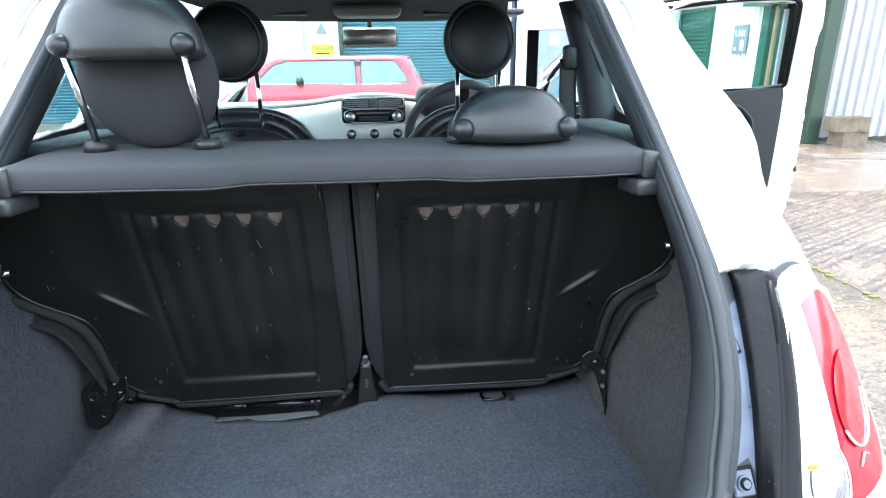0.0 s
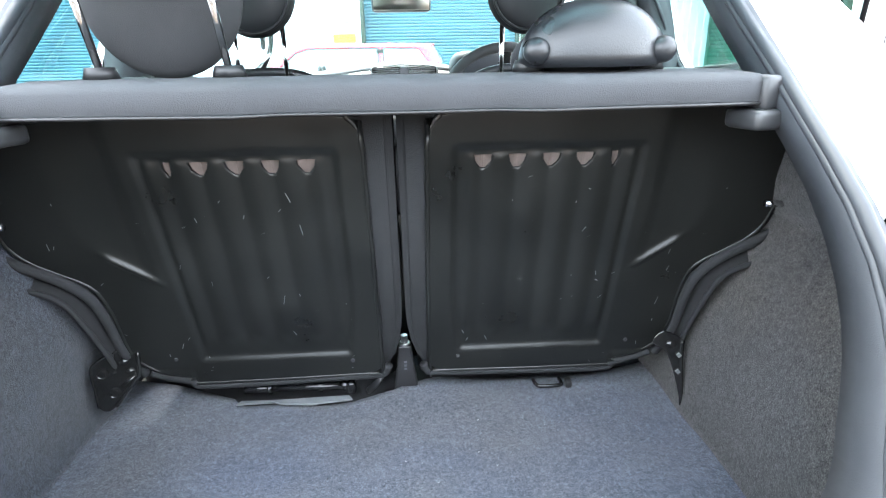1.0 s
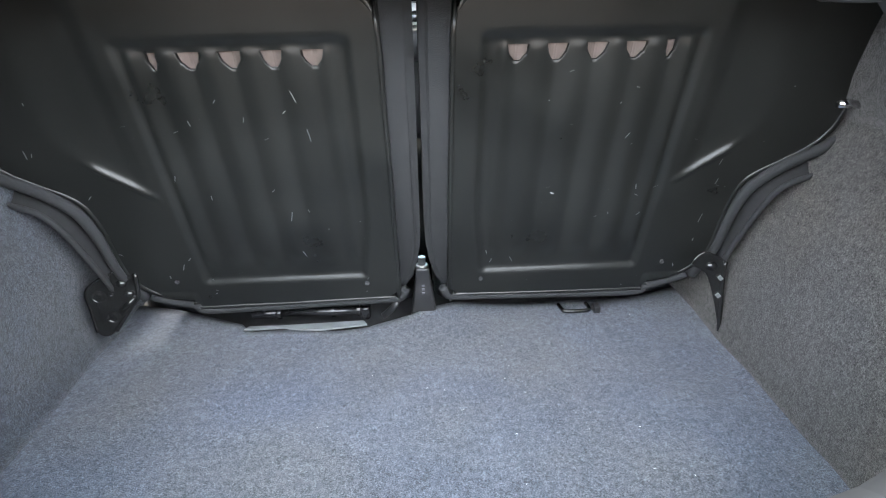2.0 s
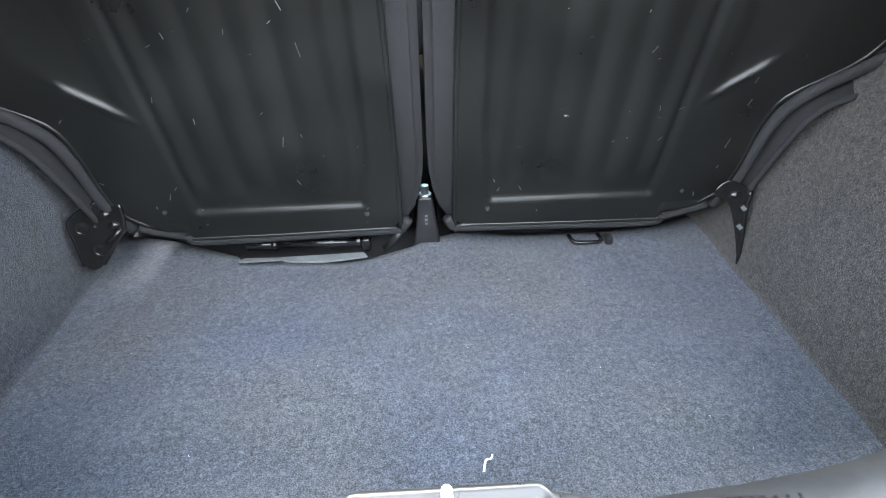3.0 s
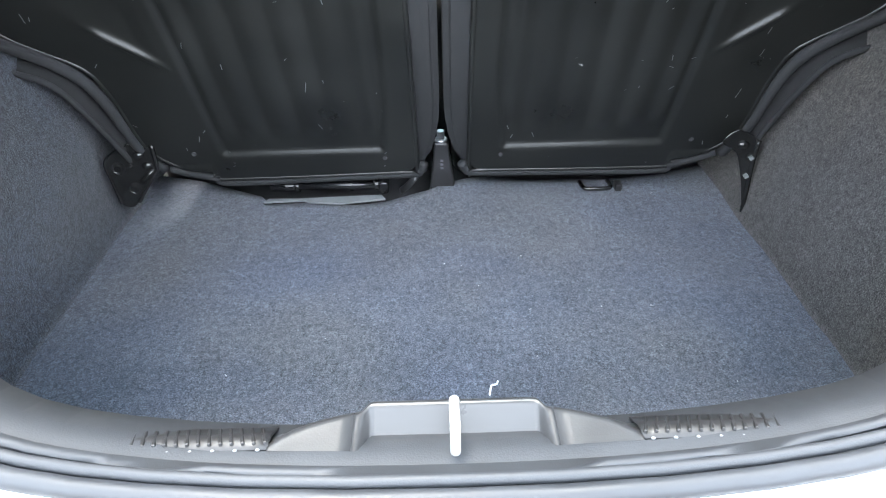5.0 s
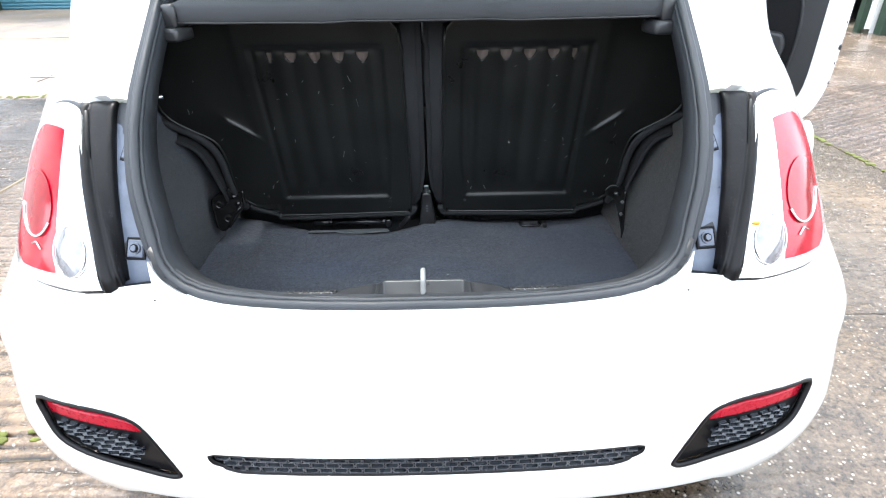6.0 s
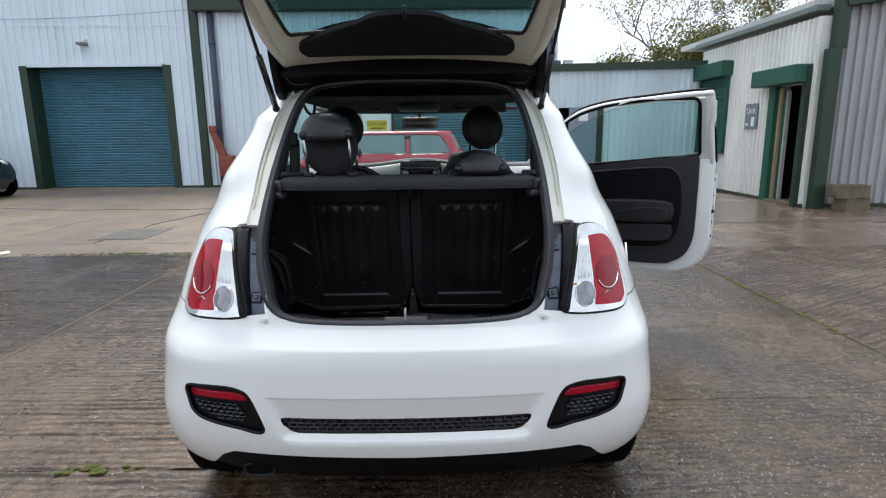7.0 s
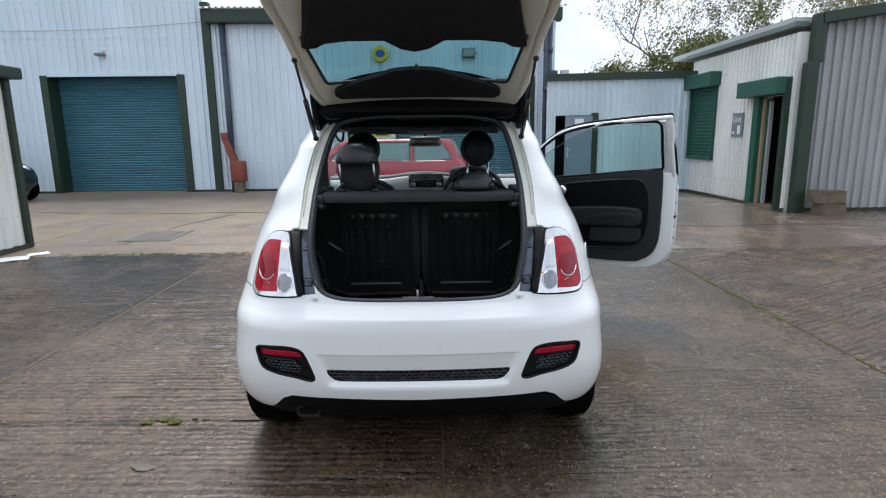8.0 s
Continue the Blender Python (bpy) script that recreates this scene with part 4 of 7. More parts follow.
for s in (1, -1):
    d, g = doors[s]
    hinge = Vector((0.775 * s, 2.43, 0))
    door = new("door")
    door.parent = car
    door.matrix_local = pose(hinge.x - 0.035, hinge.y + 0.09, 0, 0, 0, 57) if s > 0 else pose(hinge.x, hinge.y, 0)
    tagged(door, "open white driver's door with a black inner panel" if s > 0 else "closed white passenger door")
    skin_ob = sheet("door_skin", d, REF, M_PAINT, door, "", 0.014)
    skin_ob.data.transform(Matrix.Translation(-hinge))
    bmesh.ops.translate(g, verts=g.verts, vec=-hinge)
    part("door_glass", push(g, -0.02), M_GLASS, door, "", True, 0.004).visible_shadow = False

# the rubber seal round the boot opening
rim = [(x, BODY.rear(x, z) + 0.012, z) for x, z in ap_inset(0.0115)]
part("boot_seal", tube(rim, 0.0072, 10, closed=True), M_RUBBER, car, "dark rubber seal round the boot opening", True)

# ---- wheels, underside, exhaust ----
def wheel(x, y):
    s = 1 if x > 0 else -1
    w = new("wheel")
    w.parent = car
    w.matrix_local = pose(x, y, 0.285, 0, 0, 0 if s > 0 else 180)
    prof = [(-0.085, 0.20), (-0.095, 0.23), (-0.09, 0.265), (-0.075, 0.281), (-0.03, 0.285), (0.03, 0.285), (0.075, 0.281), (0.09, 0.265), (0.095, 0.23), (0.085, 0.20), (-0.085, 0.20)]
    part("tyre", revolve(prof, (0, 0, 0), "X", 56), M_TYRE, w, "worn black tyre", True)
    part("rim", revolve([(-0.08, 0.2), (-0.06, 0.185), (0.05, 0.185), (0.08, 0.2), (0.085, 0.195), (0.06, 0.175), (-0.07, 0.175)], (0, 0, 0), "X", 48), M_ALLOY, w, "alloy rim", True)
    sp = disc((0.045, 0, 0), 0.045, 0.04, "X")
    for k in range(7):
        box(sp, 0.035, 0.06, -0.014, 0.014, 0.03, 0.185, pose(0, 0, 0, 360 / 7 * k))
    part("spokes", sp, M_ALLOY, w, "seven alloy spokes", bevel=0.004)
    part("brake_disc", disc((-0.02, 0, 0), 0.12, 0.02, "X", 32), M_STEEL, w)


for x in (-0.672, 0.672):
    for y in (0.59, 2.83):
        wheel(x, y)
part("underbody", boxes((-0.50, 0.50, 0.30, 3.3, 0.175, 0.42), (-0.70, 0.70, 0.90, 2.46, 0.20, 0.36)), M_UNDER, car, "dark underside")
part("front_bay", boxes((-0.56, 0.56, 2.40, 3.36, 0.42, 0.70)), M_DARKIN, car)
for s in (1, -1):
    liner = revolve([(-0.02, 0.311), (0.16, 0.311)], (0.56 if s > 0 else -0.70, 0.59, 0.29), "X", 40)
    bmesh.ops.delete(liner, geom=[f for f in liner.faces if f.calc_center_median().z < 0.31], context="FACES")
    part("wheel_liner", liner, M_UNDER, car, "", True)
ex = tube([(-0.440, 0.42, 0.268), (-0.440, 0.14, 0.257)], 0.045, 24, squash=0.62)
oval = lambda r1, r2, y: [(-0.440 + r1 * (abs(math.cos(a)) ** 0.6) * (1 if math.cos(a) >= 0 else -1), y, 0.254 + r2 * (abs(math.sin(a)) ** 0.6) * (1 if math.sin(a) >= 0 else -1)) for a in [2 * math.pi * k / 32 for k in range(32)]]
pipe = part("exhaust", ex, M_EXHAUST, car, "dark oval exhaust tip", True)
part("tip", loft([oval(0.044, 0.022, 0.30), oval(0.047, 0.025, 0.12), oval(0.045, 0.023, 0.105), oval(0.040, 0.018, 0.105), oval(0.038, 0.016, 0.25)], close=True), M_EXHAUST, pipe, "sooty oval tip", True)
part("tip_rim", tube(oval(0.0455, 0.0235, 0.103), 0.0016, 6, closed=True), M_BLACK, pipe, "worn rim", True)
part("tip_throat", loft([oval(0.039, 0.017, 0.112), oval(0.002, 0.001, 0.114)], close=True), M_UNDER, pipe, "black throat")

# ---- bumper inserts, lamps ----
def lattice(x0, x1, z0, z1, poly, y_at, cw, ch, th):
    """Staggered rows of small rounded cells, standing proud of a skin."""
    bm = bmesh.new()
    row, z = 0, z0
    while z < z1:
        x = x0 + (cw / 2 if row % 2 else 0)
        while x < x1:
            if all(inside((x + a, z + b), poly) for a in (-cw * 0.3, cw * 0.3) for b in (-ch * 0.2, ch * 0.2)):
                y = y_at(x, z)
                ring = [(0.44, -0.5), (0.5, 0), (0.44, 0.5), (-0.44, 0.5), (-0.5, 0), (-0.44, -0.5)]
                o = [bm.verts.new((x + a * cw, y_at(x + a * cw, z) - 0.004, z + b * ch)) for a, b in ring]
                i = [bm.verts.new((x + a * cw * 0.80, y_at(x, z) - 0.004, z + b * ch * 0.66)) for a, b in ring]
                k = [bm.verts.new((x + a * cw * 0.74, y_at(x, z) + 0.010, z + b * ch * 0.58)) for a, b in ring]
                for a in range(6):
                    b = (a + 1) % 6
                    bm.faces.new((o[a], o[b], i[b], i[a]))
                    bm.faces.new((i[a], i[b], k[b], k[a]))
            x += cw
        z += ch
        row += 1
    return bm


part("mesh_insert", lattice(-0.35, 0.35, 0.4205, 0.47, GRILLE, lambda x, z: BODY.rear(x, z) + 0.006, 0.0235, 0.0125, 0.004), M_MESH, car, "black honeycomb lower mesh")
part("grille_lip", tube([(x, BODY.rear(x, z) + 0.003, z) for x, z in GRILLE], 0.0042, 6, closed=True), M_BEZEL, car, "", True)
for s in (1, -1):
    bz = BEZEL if s > 0 else mirror_poly(BEZEL)
    st = STRIP if s > 0 else mirror_poly(STRIP)
    face = BODY.shell([0.48 + 0.006 * k for k in range(12)])
    red = carve(face, st, "y", lambda c, s=s: c.y < 0.6 and c.x * s > 0.2)
    face.free()
    part("bumper_reflector", push(red, -0.006), M_REFLECTOR, car, "red reflector strip", True, 0.01)
    inner = [(0.598, 0.500), (0.450, 0.500), (0.440, 0.485), (0.437, 0.448), (0.50, 0.449), (0.555, 0.4575), (0.584, 0.476)]
    inner = inner if s > 0 else mirror_poly(inner)
    part("mesh_insert", lattice(-0.62, 0.62, 0.445, 0.508, inner, lambda x, z: BODY.rear(x, z) + 0.006, 0.019, 0.0115, 0.004), M_MESH, car, "black honeycomb corner mesh")
    # raised lip round the insert
    lip = bz
    part("bezel_lip", tube([(x, BODY.rear(x, z) + 0.003, z) for x, z in lip], 0.005, 6, closed=True), M_BEZEL, car, "", True)
    # lamp fittings
    def on_lamp(x, z, d):
        """A point d proud of the lamp's face."""
        e = 0.004
        n = Vector(((BODY.rear(x + e, z) - BODY.rear(x - e, z)) / (2 * e), -1, (BODY.rear(x, z + e) - BODY.rear(x, z - e)) / (2 * e))).normalized()
        return Vector((x, BODY.rear(x, z), z)) + n * d

    def lens(cx, cz, r, material, label, bulge=0.006):
        rows = []
        for k in range(7):
            rr = r * (1 - k / 6)
            rows.append([on_lamp(cx + rr * math.cos(a), cz + rr * math.sin(a), 0.0105 + bulge * math.sin(k / 6 * math.pi / 2)) for a in [2 * math.pi * i / 32 for i in range(32)]])
        part(label.replace(" ", "_"), toward(loft(rows, close=True), (0, -1, 0)), material, lamps[s], label, True)

    lens(0.5055 * s, 0.768, 0.0285, M_SMOKE, "reversing lens")
    lens(0.590 * s, 0.810, 0.040, M_REDDARK, "round red lens", 0.0015)
    halo = [on_lamp(0.5055 * s + 0.030 * math.cos(a), 0.768 + 0.030 * math.sin(a), 0.0112) for a in [2 * math.pi * k / 32 for k in range(32)]]
    part("lens_ring", tube(halo, 0.0011, 6, closed=True), M_CHROME, lamps[s], "bright ring", True)
    tick = [on_lamp((0.592 - 0.012 * k) * s, 0.758 + (0.006 if k == 1 else 0.0), 0.0105) for k in range(3)]
    part("lamp_tick", tube(tick, 0.0011, 6), M_CLEAR, lamps[s], "", True)
    ring = [on_lamp(0.590 * s + 0.041 * math.cos(a), 0.810 + 0.041 * math.sin(a), 0.0115) for a in [math.radians((205 if s > 0 else 195) + 140 * k / 14) for k in range(15)]]
    part("lamp_crescent", tube(ring, 0.0017, 6), M_CLEAR, lamps[s], "", True)
    for k in range(10):
        part("lens_flute", tube([on_lamp((0.487 + 0.2 * (z - 0.80) + (0.044 - 0.14 * (z - 0.80)) * k / 9) * s, z, 0.0086) for z in (0.805, 0.83, 0.855, 0.88, 0.903)], 0.0011, 5), M_CLEAR, lamps[s], "", True)
    edge = LAMP if s > 0 else mirror_poly(LAMP)
    part("lamp_gasket", tube([(x * 1.004, BODY.rear(x, z) + 0.004, z) for x, z in edge], 0.0075, 8, closed=True), M_BEZEL, lamps[s], "", True)
    # housing between lamp and boot channel
    zs = [0.731 + 0.0208 * k for k in range(11)]
    edge_x = lambda z: 0.444 + 0.37 * (z - 0.730)
    flange_x = lambda z: 0.4315 + 0.20 * (z - 0.7405)
    rows = []
    for z in zs:
        xo, xi = edge_x(z), flange_x(z)
        sec = [(xo + 0.006, -0.0095), (xo + 0.001, -0.0135), (xo - 0.005, -0.0125), (xo - 0.009, -0.003), (xo - 0.011, 0.003), (xo - 0.0135, 0.0005), (xo - 0.016, 0.003)]
        sec += [(xo - 0.016 + (xi + 0.003 - xo + 0.016) * q, 0.003 + 0.016 * q) for q in (0.35, 0.7, 1.0)] + [(xi, 0.024), (xi - 0.0005, 0.034)]
        rows.append([(x * s, BODY.rear(x, z) + d, z) for x, d in sec])
    crown = rows[-1]
    rows += [[(x, y + 0.020 * k, z + 0.010 * math.sin(k * math.pi / 2)) for x, y, z in crown] for k in (0.35, 0.7, 1.0)]
    hb = loft(rows)
    bmesh.ops.recalc_face_normals(hb, faces=hb.faces)
    part("lamp_housing", hb, M_WETBLACK, car, "wet black lamp housing side", True, 0.006)
    for z, xc in ((0.783, 0.421), (0.9055, 0.4405)):
        e = 0.004
        nv = Vector((-(BODY.rear(xc + e, z) - BODY.rear(xc - e, z)) / (2 * e) * s, 1, -(BODY.rear(xc, z + e) - BODY.rear(xc, z - e)) / (2 * e))).normalized()
        at = Vector((xc * s, BODY.rear(xc, z), z)) + nv * 0.0225
        m = look(at, at - nv) @ pose(0, 0, 0, 90)
        part("panel_slot", rbox(-0.0155, 0.0155, -0.0015, 0.002, -0.0165, 0.0165, 0.001, 1, m), M_VALANCE, car, "dark slot round a fixing tab")
        tb = part("fixing_tab", rbox(-0.013, 0.013, -0.003, 0.004, -0.0135, 0.0135, 0.002, 1, m), M_PRIMER, car, "blue-grey bolted tab")
        for nm, r, h, mt2 in (("washer", 0.0085, 0.003, M_PRIMER), ("bolt_seat", 0.0065, 0.005, M_VALANCE), ("bolt", 0.0045, 0.009, M_PRIMER)):
            bolt = disc((0, -0.004, 0), r, h, "Y", 14 if r > 0.005 else 6)
            bmesh.ops.transform(bolt, matrix=m, verts=bolt.verts)
            part(nm, bolt, mt2, tb)
    wet = bmesh.new()
    rw = random.Random(40 + s)
    for k in range(130):
        z, u = rw.uniform(0.75, 0.93), rw.random()
        xa = edge_x(z) - 0.018
        x = xa + (flange_x(z) + 0.004 - xa) * u
        r = rw.uniform(0.00018, 0.00045)
        ellipsoid((x * s, BODY.rear(x, z) + 0.0035 + 0.0150 * u, z), (r, r, r), 6, 4, bm=wet)
    part("housing_drops", wet, M_SMOKE, car, "rain drops on the lamp housing", True)["kind"] = "stuff"
    # tow eye cover and screw on the bumper shoulder
    by = BODY.rear(0.383, 0.716)
    boss = part("screw_boss", ellipsoid((0.382 * s, by + 0.002, 0.715), (0.021, 0.0035, 0.015), 24, 12), M_PAINT, car, "white moulded screw boss", True)
    g = disc((0.382 * s, by - 0.0015, 0.716), 0.0072, 0.002, "Y", 24)
    disc((0.382 * s, by - 0.003, 0.716), 0.0040, 0.003, "Y", 18, g)
    part("screw_slot", disc((0.382 * s, by - 0.0045, 0.716), 0.0016, 0.001, "Y", 6), M_TRIM, boss)
    gap = [(x, y) for x, y in BODY.outline(0.733) if x > 0.644 and y < 0.62]
    part("panel_gap", tube([(x * s, y, 0.731 + 0.03 * (x - 0.644)) for x, y in gap], 0.0016, 6), M_VALANCE, car, "dark gap between bumper and wing")
    part("bumper_screw", g, M_JAMB, boss, "pale grey screw and washer")
fy, fz = 0.43, 0.815
fx = BODY.side(fy, fz)
fn = Vector((1.0, -(BODY.side(fy + 0.01, fz) - BODY.side(fy - 0.01, fz)) / 0.02, 0.12)).normalized()
fm = look(Vector((fx, fy, fz)), Vector((fx, fy, fz)) - fn) @ pose(0, 0, 0, 90)
flap = disc((0, 0, 0), 0.044, 0.006, "Y", 32)
bmesh.ops.transform(flap, matrix=fm, verts=flap.verts)
part("fuel_flap", flap, M_PAINT, car, "round white fuel filler flap", bevel=0.002)
part("amber_sticker", rbox(0.470, 0.482, 0.118, 0.122, 0.80, 0.805, 0.0015, 1), M_ORANGE, car)

# inner lip of the seal, and the return flange into the car
part("seal_lip", tube([(x, BODY.rear(x, z) + 0.024, z + 0.001) for x, z in ap_inset(0.016)], 0.0045, 8, closed=True), M_TRIM, car, "", True)
fl = loft([[(x, BODY.rear(x, z) + d, z - e * step(0.80, 0.72, z)) for x, z in ap_inset(k)] for k, d, e in ((-0.004, 0.012, 0.004), (0.010, 0.018, 0.004), (0.0155, 0.026, 0.004), (0.0155, 0.044, 0.006), (0.010, 0.082, 0.03))], close=True)
bmesh.ops.recalc_face_normals(fl, faces=fl.faces)
part("opening_flange", fl, M_TRIM, car, "dark flange inside the boot opening", True, 0.004)

# ---- cabin lining ----
ZL = [0.50 + 0.024 * k for k in range(38)] + [1.404, 1.412, 1.42]
lin = BODY.shell([z for z in ZL], 0.035)
grow = lambda poly, k: [((x - sum(p[0] for p in poly) / len(poly)) * k + sum(p[0] for p in poly) / len(poly), (z - sum(p[1] for p in poly) / len(poly)) * k + sum(p[1] for p in poly) / len(poly)) for x, z in poly]
carve(lin, grow(APERTURE, 0.99), "y", lambda c: c.y < 1.25).free()
carve(lin, grow(SCREEN, 1.0), "y", lambda c: c.y > 1.5).free()
carve(lin, [(-0.9, 0.4), (0.9, 0.4), (0.9, 0.985), (-0.9, 0.985)], "y", lambda c: c.y > 2.42).free()
for cond in (RIGHT, LEFT):
    carve(lin, grow(QUARTER, 0.97), "x", cond).free()
for cond, poly in ((RIGHT, DOOR), (LEFT, DOORGLASS)):
    carve(lin, grow(poly, 0.985), "x", cond).free()
for v in lin.verts:
    v.co.z -= 0.024 * step(1.20, 1.38, v.co.z)
bmesh.ops.reverse_faces(lin, faces=lin.faces)
pil = lin.copy()
bmesh.ops.delete(lin, geom=[f for f in lin.faces if f.calc_center_median().z < 1.335], context="FACES")
bmesh.ops.delete(pil, geom=[f for f in pil.faces if f.calc_center_median().z >= 1.335], context="FACES")
part("cabin_lining", lin, M_LINING, car, "charcoal roof lining", True, 0.008)
part("pillar_trim", pil, M_PILLAR, car, "blue-black pillar trim", True, 0.008)
part("cabin_floor", boxes((-0.70, 0.70, 0.80, 2.5, 0.30, 0.34)), M_LINING, car)

# ---- boot: floor, side trims, sill ----
nx, ny = 96, 30
EDGE = [(-0.60, 0.80), (-0.43, 0.752), (-0.31, 0.70), (-0.296, 0.677), (-0.217, 0.674), (-0.15, 0.664), (-0.098, 0.668), (-0.027, 0.688), (0.02, 0.713), (0.057, 0.729), (0.10, 0.732), (0.31, 0.731), (0.40, 0.746), (0.47, 0.769), (0.60, 0.80)]
fl = []
for j in range(ny + 1):
    row = []
    for i in range(nx + 1):
        x = -0.60 + 1.2 * i / nx
        y = 0.17 + (float(np.interp(x, [e[0] for e in EDGE], [e[1] for e in EDGE])) - 0.17) * j / ny
        row.append((x, y, 0.52 + 0.004 * noise.noise((i * 0.09, j * 0.25, 0)) + 0.01 * step(0.60, 0.70, y) * math.exp(-(x / 0.12) ** 2)))
    fl.append(row)
bm = loft(fl)
toward(bm, (0, 0, 1))
part("boot_floor", bm, M_CARPET, car, "blue-grey boot carpet with lint", True, 0.012)
part("boot_well", boxes((-0.60, 0.60, 0.60, 0.86, 0.49, 0.502)), M_DARKIN, car, "dark steel floor under the carpet")
AX = [(0.713, 0.315), (0.752, 0.372), (0.81, 0.400), (0.89, 0.418), (1.0, 0.430), (1.1, 0.437), (1.2, 0.430)]
ap_x = lambda z: float(np.interp(z, [a for a, b in AX], [b for a, b in AX]))
for s in (1, -1):
    rows = []
    zz = [0.515, 0.53, 0.56, 0.60, 0.65, 0.70, 0.74, 0.78, 0.82, 0.845, 0.86, 0.868, 0.88, 0.90, 0.93, 0.97, 1.02, 1.045]
    inner_x = lambda z: float(np.interp(z, [0.515, 0.53, 0.60, 0.70, 0.80, 0.85, 0.868, 0.885, 0.91, 1.0, 1.10], [0.470, 0.474, 0.487, 0.51, 0.54, 0.563, 0.568, 0.556, 0.545, 0.54, 0.54]))
    for z in zz:
        k = step(0.60, 0.775, z)
        xe = (inner_x(z) - 0.01) * (1 - k) + ap_x(max(z, 0.752)) * 1.01 * k
        ye = (0.165 - 0.05 * (z - 0.52) / 0.2) * (1 - k) + (BODY.rear(ap_x(max(z, 0.752)), z) + 0.045 + 0.03 * step(0.95, 0.80, z)) * k
        row, xi = [], inner_x(z) + (0.05 * step(0.75, 0.55, z) if s < 0 else 0)
        for k in range(15):
            t = k / 14
            y = ye + (0.84 - ye) * t ** 1.3
            a = min((y - ye) / (0.035 + 0.095 * step(0.72, 0.86, z)), 1)
            row.append((s * (xe + (xi - xe) * math.sin(a * math.pi / 2) ** 0.8 + 0.003 * noise.noise((y * 9, z * 9, s))), y, z))
        rows.append(row)
    bm = loft(rows)
    if s > 0:
        bmesh.ops.reverse_faces(bm, faces=bm.faces)
    part("side_trim", bm, M_CARPET_SIDE if s > 0 else M_CARPET_SHADED, car, "charcoal carpeted boot side trim", True, 0.006, offset=1.0)

seam = [(0.4715, 0.20 + 0.0225 * k, 0.5235 + 0.002 * math.sin(k * 1.3)) for k in range(21)]
part("trim_seam", tube(seam, 0.0022, 6), M_BLACK, car, "dark gap along the edge of the boot carpet", True)

SEAT = lambda z: 0.664 - 0.307 * (z - 0.62)
for s in (1, -1):
    line = curve_through([(0.440, SEAT(0.60) - 0.004, 0.600), (0.456, SEAT(0.66) - 0.006, 0.655), (0.459, SEAT(0.72) - 0.008, 0.72), (0.468, SEAT(0.765) - 0.010, 0.767), (0.495, SEAT(0.80) - 0.012, 0.800), (0.532, SEAT(0.822) - 0.012, 0.823), (0.60, SEAT(0.86) - 0.012, 0.862)], 5, False)
    part("seat_side_piping", tube([(x * s, y, z) for x, y, z in line], 0.0085, 8), M_FABRIC, car, "dark cloth roll along the seat edge", True)
    brim = curve_through([(0.468, SEAT(0.60) - 0.02, 0.60), (0.479, SEAT(0.70) - 0.026, 0.700), (0.4976, SEAT(0.775) - 0.03, 0.772), (0.5473, SEAT(0.80) - 0.03, 0.800), (0.590, SEAT(0.85) - 0.03, 0.848)], 5, False)
    part("trim_edge", tube([(x * s, y, z) for x, y, z in brim], 0.004, 8), M_FABRIC, car, "folded edge of the side trim", True)
    flap = loft([[(x * s, y, z) for x, y, z in brim], [((x - 0.010) * s, y + 0.035, z + 0.012) for x, y, z in brim], [((x - 0.004) * s, y + 0.075, z + 0.016) for x, y, z in brim]])
    part("trim_return", toward(flap, (-s, -0.4, 0.5)), M_LINING, car, "dark fold behind the side trim", True, 0.003)

# sill cover with the lock pocket
def sill_section(x):
    """(y, z) across the sill at x: a flat top, a hump round the lock and a pocket sunk into it."""
    a = abs(x)
    p = step(0.0675, 0.0590, a)
    hump = 0.036 * math.sqrt(max(0.0, 1 - (a / 0.13) ** 2))
    up = max(0.0, float(np.interp(a, [b for c, b in AX[:4]], [c for c, b in AX[:4]])) - 0.713)
    dy = BODY.rear(x, 0.712 + up) - BODY.rear(x, 0.712)
    y0 = BODY.rear(x, 0.712)
    rim = 0.0975 + hump + (0.1365 - 0.0975 - hump) * p
    run = 0.024 * (1 - step(0.14, 0.11, a))
    sec = [(y0 + 0.016, 0.711), (y0 + 0.024, 0.7115), (0.083, 0.7115 - 0.001 * p), (0.0865, 0.711 - 0.016 * p), (0.089, 0.7105 - 0.0205 * p), (0.0905 + 0.013 * p, 0.7105 - 0.0215 * p), (0.0925 + 0.017 * p, 0.710 - 0.0185 * p)]
    sec += [(rim - 0.004, 0.710 - 0.002 * p), (rim - 0.0015, 0.7098), (rim + 0.002, 0.7085), (rim + 0.004 + run * 0.5, 0.702), (rim + 0.006 + run, 0.692), (rim + 0.012 + run * 0.8, 0.66)]
    return [(y + dy, z + up) for y, z in sec] + [(rim + 0.02 + dy, 0.60 + up * 0.5), (0.175 + dy, 0.555 + up * 0.3), (0.23 + dy, 0.51)]


for nm, xs, m_s, lab in (("sill_cover", [-0.3875 + 0.3165 * k / 30 for k in range(31)], M_SILL, "grey plastic sill cover"), ("lock_pocket", [-0.071 + 0.142 * k / 60 for k in range(61)], M_POCKET, "satin grey lock pocket in the sill"), ("sill_cover", [0.071 + 0.3165 * k / 30 for k in range(31)], M_SILL, "grey plastic sill cover")):
    bm = loft([[(x, y, z) for y, z in sill_section(x)] for x in xs])
    bmesh.ops.recalc_face_normals(bm, faces=bm.faces)
    part(nm, toward(bm, (0, 0, 1)), m_s, car, lab, True, 0.003)
tread = new("sill_tread")
tread.parent = car
tagged(tread, "ribbed tread strips on the sill cover")
